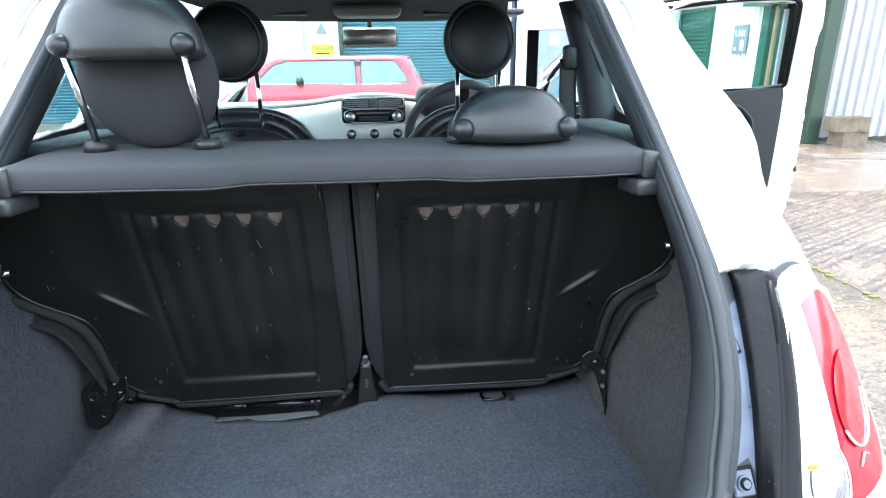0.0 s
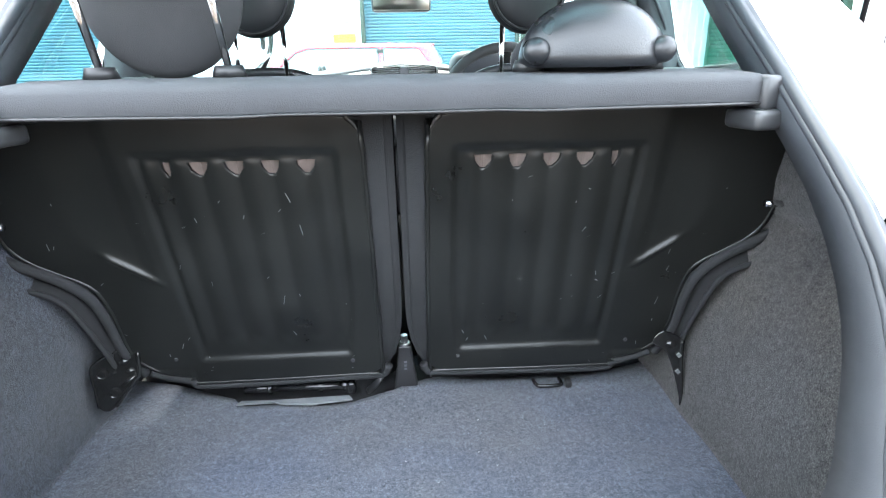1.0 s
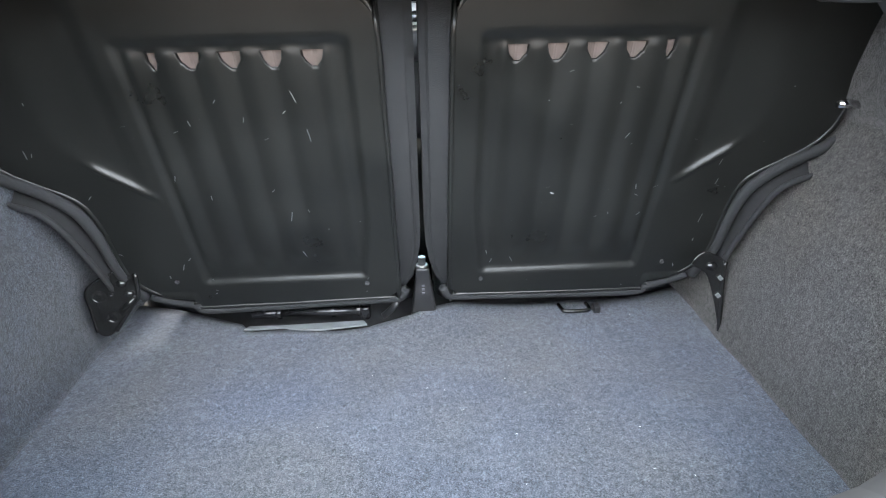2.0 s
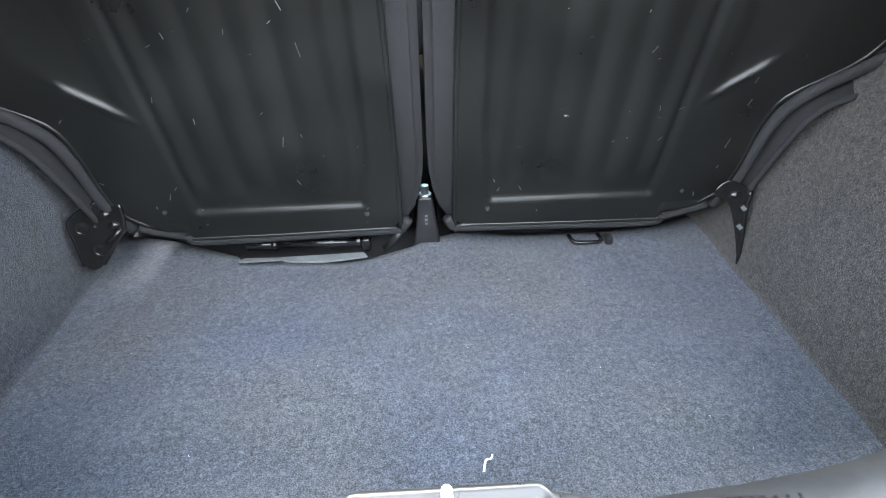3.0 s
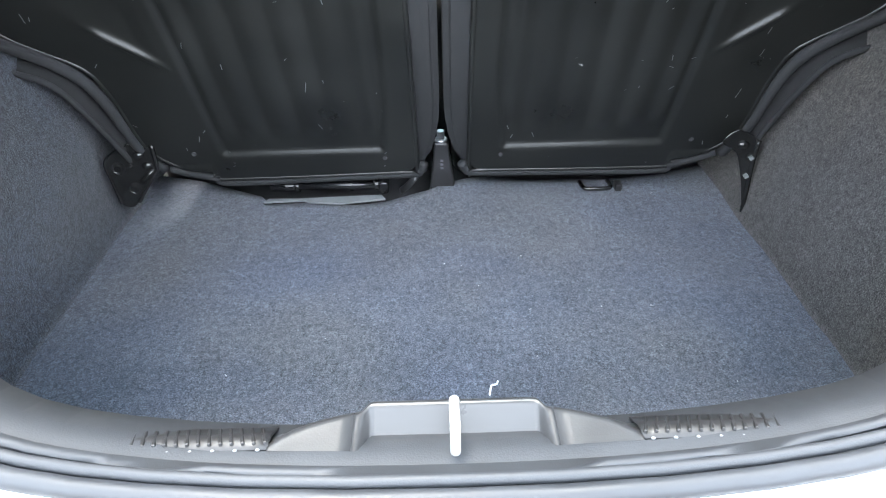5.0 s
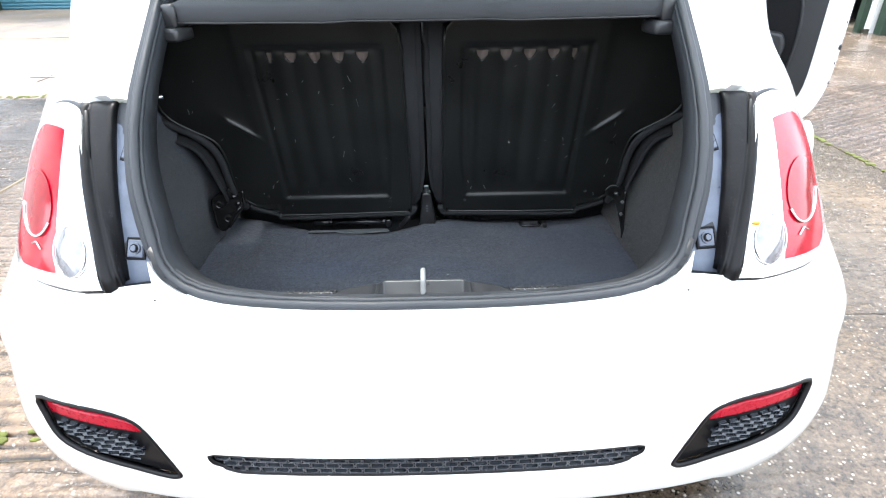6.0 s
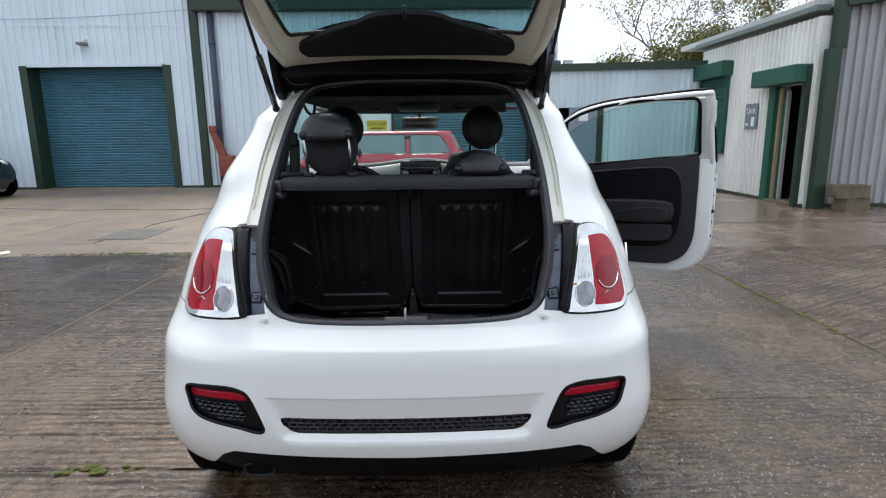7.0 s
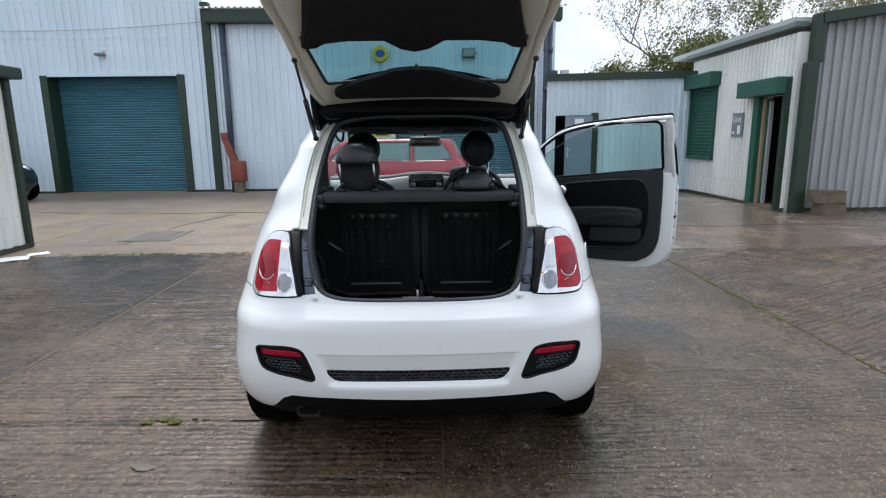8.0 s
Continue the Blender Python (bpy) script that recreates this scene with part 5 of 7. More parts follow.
rib = rbox(-0.0012, 0.0012, -0.012, 0.012, -0.001, 0.0016, 0.0005, 1)
# pale bead that stands in for a glint off the tread
glint = ellipsoid((0, 0, 0), (0.0016, 0.0012, 0.0012), 8, 6)
rib_me, glint_me = bpy.data.meshes.new("tread_rib"), bpy.data.meshes.new("tread_stud")
rib.to_mesh(rib_me), glint.to_mesh(glint_me)
rib_me.materials.append(M_BLACK), glint_me.materials.append(M_SLEEVE)
for s in (1, -1):
    # ribbed slope: its weaker reflection is painted as a black strip
    strip = loft([[(s * x, 0.1000 + 0.027 * q, 0.7100 - 0.0005 * q - 0.0155 * q * q) for q in (0, 0.5, 1.0)] for x in [0.128 + 0.157 * k / 12 for k in range(13)]])
    part("tread_plate", toward(strip, (0, 0, 1)), M_BLACK, tread, "black ribbed plate", True, 0.002, offset=1.0)
    for k in range(20):
        x = 0.1335 + 0.0076 * k
        ob = new("tread_rib", rib_me)
        ob.parent, ob.matrix_local = tread, pose(s * x, 0.1140, 0.7060, -30, 0, -24 * s)
        if k % 2 == 0:
            ob = new("tread_stud", glint_me)
            ob.parent, ob.matrix_local = tread, pose(s * x, 0.1000, 0.7118)
st = tube(curve_through([(0, 0.094, 0.688), (0, 0.094, 0.728), (0, 0.098, 0.738), (0, 0.112, 0.740), (0, 0.118, 0.732), (0, 0.119, 0.690)], 4, False), 0.0036, 10)
strike = part("lock_striker", st, M_ZINC, car, "bright steel lock striker", True)
part("striker_plate", rbox(-0.010, 0.010, 0.086, 0.103, 0.6885, 0.6925, 0.0015, 1), M_STEEL, strike, "zinc base plate")
for s in (1, -1):
    part("pocket_slot", rbox(s * 0.041 - 0.0045, s * 0.041 + 0.0045, 0.0905, 0.0975, 0.688, 0.6915, 0.001, 1), M_PAPER, car, "pale slot in the lock pocket")

# ---- rear seat backs ----
PANEL = [(0.041, 0.597), (0.0425, 0.99), (0.047, 1.015), (0.060, 1.031), (0.084, 1.038), (0.30, 1.040), (0.545, 1.035), (0.552, 0.93), (0.548, 0.86), (0.522, 0.826), (0.475, 0.797), (0.4545, 0.775), (0.4475, 0.73), (0.4485, 0.68), (0.443, 0.638), (0.42, 0.611), (0.395, 0.599), (0.366, 0.5945), (0.359, 0.588), (0.357, 0.575), (0.075, 0.579), (0.05, 0.584)]
CLOTH = [(0.003, 0.70), (0.006, 0.66), (0.013, 0.625), (0.023, 0.597), (0.036, 0.579), (0.06, 0.571), (0.34, 0.565), (0.366, 0.573), (0.395, 0.583), (0.449, 0.604), (0.462, 0.66), (0.466, 0.745), (0.48, 0.778), (0.535, 0.815), (0.566, 0.90), (0.562, 1.045), (0.003, 1.055)]


def panel_relief(x, z):
    """How far the pressed steel stands out from its plane, towards the boot."""
    d = 0.0
    xl = 0.0785 + 0.012 * step(0.75, 0.63, z)
    core = step(xl - 0.006, xl + 0.006, x) * step(0.342, 0.331, x) * step(0.6215, 0.6345, z) * step(0.993, 0.980, z)
    d -= 0.0075 * core
    ribs = step(0.645, 0.68, z) * step(0.990, 0.970, z) * step(0.09, 0.104, x) * step(0.335, 0.322, x)
    d += 0.0050 * ribs * (0.5 - 0.5 * math.cos((x - 0.118) / 0.0462 * 2 * math.pi)) ** 0.7
    line = (z - 0.781) - (x - 0.347) * 0.742
    d += 0.005 * step(0.345, 0.37, x) * step(0.435, 0.41, x) * math.exp(-(line / 0.005) ** 2)
    d -= 0.005 * step(0.355, 0.38, x) * step(0.46, 0.40, x) * step(-0.01, 0.03, line)
    d += 0.004 * step(0.356, 0.362, x) * step(0.612, 0.600, z)
    return d


for s in (1, -1):
    seat = new("rear_seat_back")
    seat.parent = car
    tagged(seat, "split rear seat back with a black steel rear panel")
    cl = prism([(x * s, z) for x, z in CLOTH], 0.005, 0.125)
    for v in cl.verts:
        v.co.y += SEAT(v.co.z)
    bmesh.ops.bevel(cl, geom=cl.edges[:], offset=0.011, segments=3, affect="EDGES")
    part("cushion", cl, M_FABRIC, seat, "dark cloth seat back edge", True)
    g = []
    for j in range(121):
        z = 0.556 + 0.49 * j / 120
        g.append([((0.035 + 0.525 * i / 150) * s, SEAT(z) - 0.008 - panel_relief(0.035 + 0.525 * i / 150, z), z) for i in range(151)])
    bm = loft(g)
    toward(bm, (0, -1, 0))
    pp = [(x * s, z) for x, z in PANEL]
    pane = carve(bm, pp, "y", lambda c: True)
    bm.free()
    for k in range(5):
        cx = (0.118 + 0.0465 * k) * s
        hole = [(cx - 0.0125, 0.976), (cx + 0.0125, 0.976), (cx + 0.0105, 0.966), (cx + 0.003, 0.956), (cx - 0.003, 0.956), (cx - 0.0105, 0.966)]
        if k == 4:
            hole = [(cx + (x - cx) * 0.5 - 0.005 * s, z) for x, z in hole]
        h = carve(pane, hole, "y", lambda c: True)
        for v in h.verts:
            v.co.y += 0.005
        part("vent_slot", h, M_FOAM, seat, "tan backing in a slot")
    part("back_panel", pane, M_SEATMETAL, seat, "scuffed black pressed steel panel", True, 0.0025)
    rim = curve_through([(x * s, z) for x, z in PANEL], 2)
    part("panel_edge", tube([(x, SEAT(z) - 0.006, z) for x, z in rim], 0.004, 6, closed=True), M_SEATMETAL, seat, "", True)
    for x, z in ((0.090, 0.6135), (0.379, 0.6335)):
        part("panel_hole", disc((x * s, SEAT(z) - 0.0085, z), 0.0035, 0.003, "Y", 12), M_DARKIN, seat)
    roll = [(0.030, 0.594), (0.037, 0.580), (0.05, 0.5745), (0.15, 0.572), (0.345, 0.567), (0.366, 0.579), (0.395, 0.588), (0.43, 0.602)]
    part("piping", tube([(x * s, SEAT(z) - 0.004, z) for x, z in curve_through(roll, 4, False)], 0.0075, 8), M_FABRIC, seat, "cloth roll along the lower edge", True)
    part("latch_pin", tube([(0.520 * s, SEAT(0.895) - 0.03, 0.897), (0.548 * s, SEAT(0.895) - 0.03, 0.895)], 0.0055, 10), M_CHROME, seat, "bright latch pin", True)
    part("rear_bench", rbox(min(0.02 * s, 0.52 * s), max(0.02 * s, 0.52 * s), 0.78, 1.22, 0.42, 0.62, 0.04, 3), M_LEATHER, seat, "", True)
# scratches on the steel
sc = bmesh.new()
r2 = random.Random(11)
for k in range(70):
    x, z = r2.uniform(0.08, 0.5) * r2.choice((1, 1, -1)), r2.uniform(0.58, 0.95)
    dx, dz = r2.uniform(-0.006, 0.006), r2.uniform(-0.02, 0.02) * r2.random()
    y = SEAT(z) - 0.0085 - panel_relief(abs(x), z)
    y2 = SEAT(z + dz) - 0.0085 - panel_relief(abs(x + dx), z + dz)
    w = 0.0005
    sc.faces.new([sc.verts.new(p) for p in ((x - w, y, z - w), (x + w, y, z - w), (x + dx + w, y2, z + dz + w), (x + dx - w, y2, z + dz + w))])
tagged(part("scratch_marks", sc, M_STEEL), "bright scratches on the black seat panels", "scratches", kind="stuff")

# centre bracket with its bolt, hinge plates, tie ring
cb = prism([(-0.026, 0.50), (0.023, 0.50), (0.0115, 0.588), (0.009, 0.614), (-0.0135, 0.614), (-0.0155, 0.588)], 0.697, 0.722)
brk = part("centre_bracket", cb, M_BLACK, car, "black seat centre bracket", bevel=0.003)
cbolt = disc((-0.0025, 0.708, 0.622), 0.0070, 0.018, "Z", 6)
disc((-0.0025, 0.708, 0.615), 0.0105, 0.004, "Z", 16, cbolt)
part("centre_bolt", cbolt, M_STEEL, brk, "zinc bolt", bevel=0.001)
for k in range(3):
    part("embossed_mark", boxes((-0.0042, 0.0008, 0.6962, 0.6975, 0.566 + 0.007 * k, 0.570 + 0.007 * k)), M_SMOKE, brk)


def hinge_plate(s):
    """A pressed plate with bolts and raised bosses that ties the seat back to the body."""
    if s < 0:
        out = [(-0.5046, 0.6347), (-0.487, 0.6497), (-0.4602, 0.6605), (-0.434, 0.654), (-0.4363, 0.6177), (-0.4473, 0.6044), (-0.4769, 0.5675), (-0.4905, 0.5600), (-0.5020, 0.569), (-0.5035, 0.6026)]
        m = Matrix.Translation((-0.47, 0.632, 0.61)) @ pose(0, 0, 0, -10, 0, 14) @ Matrix.Translation((0.47, -0.632, -0.61))
        bolts, knobs = ((-0.4888, 0.625, 0.0055), (-0.475, 0.590, 0.0055)), ((-0.456, 0.640, 0.008), (-0.4486, 0.6226, 0.008), (-0.472, 0.625, 0.0035))
    else:
        out = [(0.418, 0.635), (0.4343, 0.6557), (0.4661, 0.643), (0.4661, 0.6118), (0.4686, 0.5789), (0.4724, 0.528), (0.462, 0.566), (0.452, 0.596), (0.44, 0.622)]
        m = Matrix.Translation((0.46, 0.62, 0.61)) @ pose(0, 0, 0, -10, 0, -16) @ Matrix.Translation((-0.46, -0.62, -0.61))
        bolts, knobs = ((0.4615, 0.617, 0.0042), (0.462, 0.588, 0.0042)), ((0.447, 0.634, 0.009),)
    y0 = 0.632 if s < 0 else 0.62
    plate = prism(curve_through(out, 3), y0, y0 + 0.004)
    bmesh.ops.transform(plate, matrix=m, verts=plate.verts)
    hp = part("seat_hinge", plate, M_HINGE, car, "glossy black pressed steel seat hinge", bevel=0.0012)
    for x, z, r in bolts:
        for nm, bm, mt in (("washer", revolve([(-0.0004, r * 1.7), (-0.0016, r * 1.55), (-0.0008, r * 1.1), (-0.0008, 0.0)], (x, y0, z), "Y", 24), M_HINGE),
                           ("bolt_head", disc((x, y0 - 0.003, z), r, 0.006, "Y", 6 if s < 0 else 4), M_HINGE if s < 0 else M_SLEEVE)):
            bmesh.ops.transform(bm, matrix=m, verts=bm.verts)
            part(nm, bm, mt, hp)
    for x, z, r in knobs:
        kb = ellipsoid((x, y0, z), (r, 0.005, r * 0.8), 20, 12)
        bmesh.ops.transform(kb, matrix=m, verts=kb.verts)
        part("pressed_boss", kb, M_HINGE, hp, "", True)
    if s < 0:
        part("pressed_rib", tube([m @ Vector(p) for p in ((-0.464, y0 - 0.001, 0.598), (-0.452, y0 - 0.002, 0.607), (-0.441, y0 - 0.001, 0.616))], 0.004, 8), M_HINGE, hp, "", True)
        part("rolled_rim", tube([m @ Vector((x, y0 - 0.0005, z)) for x, z in curve_through([out[8], out[9], out[0], out[1], out[2]], 4, False)], 0.0022, 8), M_HINGE, hp, "", True)
    edge = [(x, y0 - 0.0005, z) for x, z in (curve_through(out[3:7], 4, False) if s < 0 else curve_through(out[2:6], 4, False))]
    flange = tube([m @ Vector(p) for p in edge], 0.0035, 8)
    part("rolled_edge", flange, M_HINGE, hp, "", True)


hinge_plate(-1)
hinge_plate(1)
tr = tube(curve_through([(0.236, 0.715, 0.522), (0.237, 0.692, 0.526), (0.244, 0.684, 0.527), (0.276, 0.684, 0.527), (0.284, 0.692, 0.526), (0.285, 0.715, 0.522)], 4, False), 0.0035, 8)
part("tie_ring", tr, M_GLOSSBLACK, car, "black cargo tie ring", True)
part("ring_cover", rbox(0.290, 0.302, 0.682, 0.70, 0.518, 0.534, 0.003), M_BLACK, car)

# ---- loose things in the boot ----
tool = thing("jack_handle", "black folded jack handle tucked under the seat back", "tool")
part("bar", tube([(-0.292, 0.702, 0.540), (-0.245, 0.700, 0.540)], 0.0095, 12), M_GLOSSBLACK, tool, "", True)
part("bar", tube([(-0.247, 0.700, 0.541), (-0.100, 0.694, 0.541)], 0.0075, 12), M_GLOSSBLACK, tool, "", True)
for x in (-0.245, -0.155, -0.112):
    part("collar", disc((x, 0.697, 0.541), 0.0105, 0.005, "X", 16), M_GLOSSBLACK, tool)
part("knuckle", rbox(-0.108, -0.092, 0.682, 0.706, 0.528, 0.553, 0.005), M_GLOSSBLACK, tool, "", True)
slv = prism([(-0.302, 0.672), (-0.294, 0.682), (-0.245, 0.680), (-0.105, 0.684), (-0.098, 0.672), (-0.17, 0.662), (-0.222, 0.668), (-0.235, 0.674)], 0.5245, 0.5275, "z")
tagged(part("grey_sleeve", slv, M_SLEEVE), "thin grey plastic sleeve under the jack handle", "sleeve")
strap = tube(curve_through([(-0.072, 0.69, 0.53), (-0.062, 0.678, 0.545), (-0.05, 0.672, 0.562), (-0.046, 0.68, 0.57), (-0.05, 0.69, 0.55)], 4, False), 0.006, 8, squash=0.4)
tagged(part("strap_end", strap, M_BLACK, smooth=True), "black webbing strap end behind the seat", "strap")
fluff = tube(curve_through([(0.043, 0.272, 0.528), (0.046, 0.282, 0.532), (0.052, 0.286, 0.529), (0.054, 0.292, 0.527)], 3, False), 0.0011, 5)
tagged(part("paper_scrap", fluff, M_PAPER), "curled white scrap of paper on the carpet", "paper")
lint = bmesh.new()
for k in range(30):
    x, y, a, ln = r2.uniform(-0.42, 0.42), r2.uniform(0.22, 0.68), r2.uniform(0, 6.28), r2.uniform(0.0006, 0.005) * r2.random()
    tube([(x, y, 0.5265), (x + ln * math.cos(a), y + ln * math.sin(a), 0.5275)], 0.0002, 4, bm=lint)
tagged(part("lint", lint, M_PAPER), "pale specks of lint and fibres on the carpet", "lint", kind="stuff")

# ---- parcel shelf ----
shelf = thing("parcel_shelf", "charcoal felt parcel shelf above the boot", "shelf")
rows = []
for i in range(49):
    x = -0.408 + 0.816 * i / 48
    yb = 0.412 + 0.026 * step(0.17, 0.11, abs(x)) + 0.012 * step(0.32, 0.42, abs(x))
    zt = 1.078 + 0.0012 * noise.noise((x * 6, 0, 1))
    zb = 1.044 - 0.0015 * math.cos(x * 9)
    rows.append([(x, yb + 0.02, zb + 0.008), (x, yb + 0.003, zb), (x, yb, zb + 0.004), (x, yb - 0.001, zt - 0.008), (x, yb + 0.006, zt), (x, 0.50, zt + 0.004), (x, 0.60, zt + 0.002), (x, 0.60, zt - 0.012), (x, yb + 0.03, zt - 0.014), (x, yb + 0.02, zb + 0.008)])
bm = loft(rows, close=True, caps=True)
bmesh.ops.recalc_face_normals(bm, faces=bm.faces)
part("board", bm, M_SHELF, shelf, "", True)
part("welt", tube([(x, 0.412 + 0.026 * step(0.17, 0.11, abs(x)) + 0.012 * step(0.32, 0.42, abs(x)) - 0.001, 1.045 - 0.0015 * math.cos(x * 9)) for x in [-0.408 + 0.816 * k / 40 for k in range(41)]], 0.0022, 6), M_BLACK, shelf, "", True)
for s in (1, -1):
    br = new("shelf_bracket")
    br.parent = car
    m = pose(0.418 * s, 0.428, 1.05, 0, 0, 12 * s)
    part("upper", rbox(-0.012, 0.014, -0.010, 0.06, -0.012, 0.026, 0.006, 2, m), M_SILL, br, "", True)
    part("lower", rbox(-0.028, 0.020, -0.022, 0.03, -0.032, -0.010, 0.006, 2, m), M_SILL, br, "grey plastic shelf rest", True)
    part("pillar_ledge", rbox(min(s * 0.44, s * 0.535), max(s * 0.44, s * 0.535), 0.56, 0.90, 1.035, 1.075, 0.01), M_TRIM, car, "", True)

# cream sealant along the jambs
for s in (1, -1):
    bead = sorted([(x, z) for x, z in ap_inset(-0.033) if x * s > 0 and 0.965 < z < 1.37], key=lambda q: q[1])
    part("sealant_bead", tube([(x, BODY.rear(x, z) + 0.009, z) for x, z in bead], 0.0018, 6), M_SEALANT, car, "cream sealant bead", True)

# ---- rear headrests ----
def rear_headrest(x, lip, up):
    hr = new("rear_headrest")
    hr.parent = car
    tagged(hr, "raised black leather rear headrest on chrome posts" if up else "lowered black leather rear headrest")
    cap = bmesh.new()
    rows = []
    for j in range(15):
        a = j / 14 * math.pi / 2
        rr, h = math.cos(a) ** (0.75 if up else 0.85), math.sin(a)
        tall = 0.086 if up else 0.069
        rows.append([(x + (0.092 if up else 0.088) * rr * math.cos(b), 0.505 + (0.055 if math.sin(b) < 0 else 0.05) * rr * math.sin(b), lip + tall * h) for b in [2 * math.pi * k / 40 for k in range(40)]])
    low = [(px + (x - px) * 0.12, py + (0.505 - py) * 0.12, lip - 0.006) for px, py, pz in rows[0]]
    bm = loft([low] + rows[:-1], close=True)
    bm.faces.new([bm.verts.new(p) for p in [rows[-2][k] for k in range(40)]])
    bmesh.ops.remove_doubles(bm, verts=bm.verts, dist=1e-5)
    bmesh.ops.recalc_face_normals(bm, faces=bm.faces)
    part("cap", bm, M_LEATHER, hr, "", True)
    for s in (1, -1):
        part("cap_boss", ellipsoid((x + s * 0.073, 0.474, lip + 0.012), (0.016, 0.015, 0.015), 18, 12), M_LEATHER, hr, "", True)
    part("pad", ellipsoid((x, 0.54, lip - 0.03), (0.094, 0.034, 0.096), 36, 24) if up else ellipsoid((x, 0.56, lip), (0.088, 0.03, 0.05), 36, 24), M_FABRIC, hr, "", True)
    for s in (1, -1):
        top = (x + s * 0.072, 0.472, lip + 0.004)
        foot = (x + s * 0.074, 0.52, 1.08)
        if up:
            part("post", tube([foot, top], 0.0046, 12), M_POST, hr, "chrome post", True)
        part("post_guide", disc((foot[0], foot[1] - 0.003, 1.089), 0.020, 0.013, "Z", 24, r2=0.016), M_BLACK, hr, "", True)


rear_headrest(-0.264, 1.207, True)
rear_headrest(0.241, 1.093, False)


# ---- front seats ----
def front_seat(x):
    st = new("front_seat")
    st.parent = car
    tagged(st, "black leather front seat with a round headrest")
    out = [(x + 0.245 * (abs(math.cos(a)) ** 0.75) * (1 if math.cos(a) >= 0 else -1), 0.72 + (0.362 if math.sin(a) > 0 else 0.20) * (abs(math.sin(a)) ** 0.8) * (1 if math.sin(a) >= 0 else -1)) for a in [2 * math.pi * k / 48 for k in range(48)]]
    bm = prism(out, 1.36, 1.49)
    bmesh.ops.bevel(bm, geom=[e for e in bm.edges if abs((e.verts[0].co - e.verts[1].co).y) < 1e-6], offset=0.045, segments=5, affect="EDGES")
    for v in bm.verts:
        v.co.y -= 0.22 * (v.co.z - 0.6)
    part("backrest", bm, M_LEATHER, st, "", True)
    rim = [(px, 1.352 - 0.22 * (pz - 0.6) + 0.012, pz) for px, pz in [(x + (a - x) * 0.84, 0.72 + (b - 0.72) * 0.86) for a, b in out]]
    part("piping", tube(rim, 0.005, 6, closed=True), M_BLACK, st, "", True)
    part("seat_cushion", rbox(x - 0.25, x + 0.25, 1.35, 1.86, 0.40, 0.58, 0.06, 3), M_LEATHER, st, "", True)
    part("headrest", ellipsoid((x, 1.275, 1.248), (0.097, 0.042, 0.100), 40, 24, pose(0, 0, 0, -8)), M_CARD, st, "round black headrest", True)
    rr = [(x + 0.086 * math.cos(a), 1.243, 1.248 + 0.089 * math.sin(a)) for a in [2 * math.pi * k / 36 for k in range(36)]]
    part("headrest_seam", tube(rr, 0.004, 6, closed=True), M_BLACK, st, "", True)
    for s in (1, -1):
        part("post", tube([(x + s * 0.058, 1.285, 1.00), (x + s * 0.058, 1.275, 1.20)], 0.006, 10), M_CHROME, st, "chrome post", True)


front_seat(-0.335)
front_seat(0.315)

# ---- dashboard ----
dash = new("dashboard")
dash.parent = car
tagged(dash, "ivory dashboard with a black radio stack")
dash.location.z = 0.018


def dash_y(x):
    return 1.88 + 0.03 * math.cos(x * 2.4) - 0.0 * x


rows = []
for i in range(41):
    x = -0.66 + 1.32 * i / 40
    hump = 0.035 * math.exp(-(x / 0.22) ** 2)
    y = 1.90 + 0.05 * (x / 0.66) ** 2
    rows.append([(x, y + 0.05, 0.74), (x, y + 0.01, 0.80), (x, y - 0.03, 0.90), (x, y - 0.03, 0.97 + hump * 0.5), (x, y - 0.01, 1.005 + hump), (x, y + 0.02, 1.022 + hump)])
bm = loft(rows)
toward(bm, (0, -1, 0.3))
part("fascia", bm, M_IVORY, dash, "glossy ivory fascia", True, 0.02, offset=-1)
rows = []
for i in range(41):
    x = -0.66 + 1.32 * i / 40
    hump = 0.035 * math.exp(-(x / 0.22) ** 2)
    y = 1.90 + 0.05 * (x / 0.66) ** 2
    rows.append([(x, y + 0.005, 1.020 + hump), (x, y + 0.04, 1.034 + hump), (x, y + 0.2, 1.03 + hump * 0.6), (x, 2.46, 0.985)])
bm = loft(rows)
toward(bm, (0, 0, 1))
part("dash_top", bm, M_GREYDASH, dash, "", True, 0.01)
part("lower_dash", rbox(-0.64, 0.64, 1.90, 2.1, 0.5, 0.80, 0.03), M_BLACK, dash, "", True)
rad = part("radio", rbox(-0.108, 0.128, 1.838, 1.90, 0.962, 1.055, 0.014, 3), M_GLOSSBLACK, dash, "black radio and vent stack", True)
for s, x in ((1, 0.072), (-1, -0.052)):
    for k in range(4):
        part("vent_slat", boxes((x - 0.044, x + 0.044, 1.830, 1.839, 1.024 + 0.0068 * k, 1.0268 + 0.0068 * k)), M_GREYDASH, rad)
    part("tuning_knob", disc((0.010 + s * 0.086, 1.832, 0.987), 0.017, 0.018, "Y", 24), M_STEEL, rad, "silver knob", True)
part("vent_frame", tube([(0.010 + 0.113 * math.copysign(abs(math.cos(a)) ** 0.35, math.cos(a)), 1.837, 1.0365 + 0.0195 * math.copysign(abs(math.sin(a)) ** 0.35, math.sin(a))) for a in [2 * math.pi * k / 40 for k in range(40)]], 0.0022, 6, closed=True), M_STEEL, rad, "silver vent surround", True)
part("radio_frame", tube([(0.010 + 0.108 * math.copysign(abs(math.cos(a)) ** 0.5, math.cos(a)), 1.837, 0.990 + 0.024 * math.copysign(abs(math.sin(a)) ** 0.5, math.sin(a))) for a in [2 * math.pi * k / 40 for k in range(40)]], 0.0018, 6, closed=True), M_STEEL, rad, "silver radio surround", True)
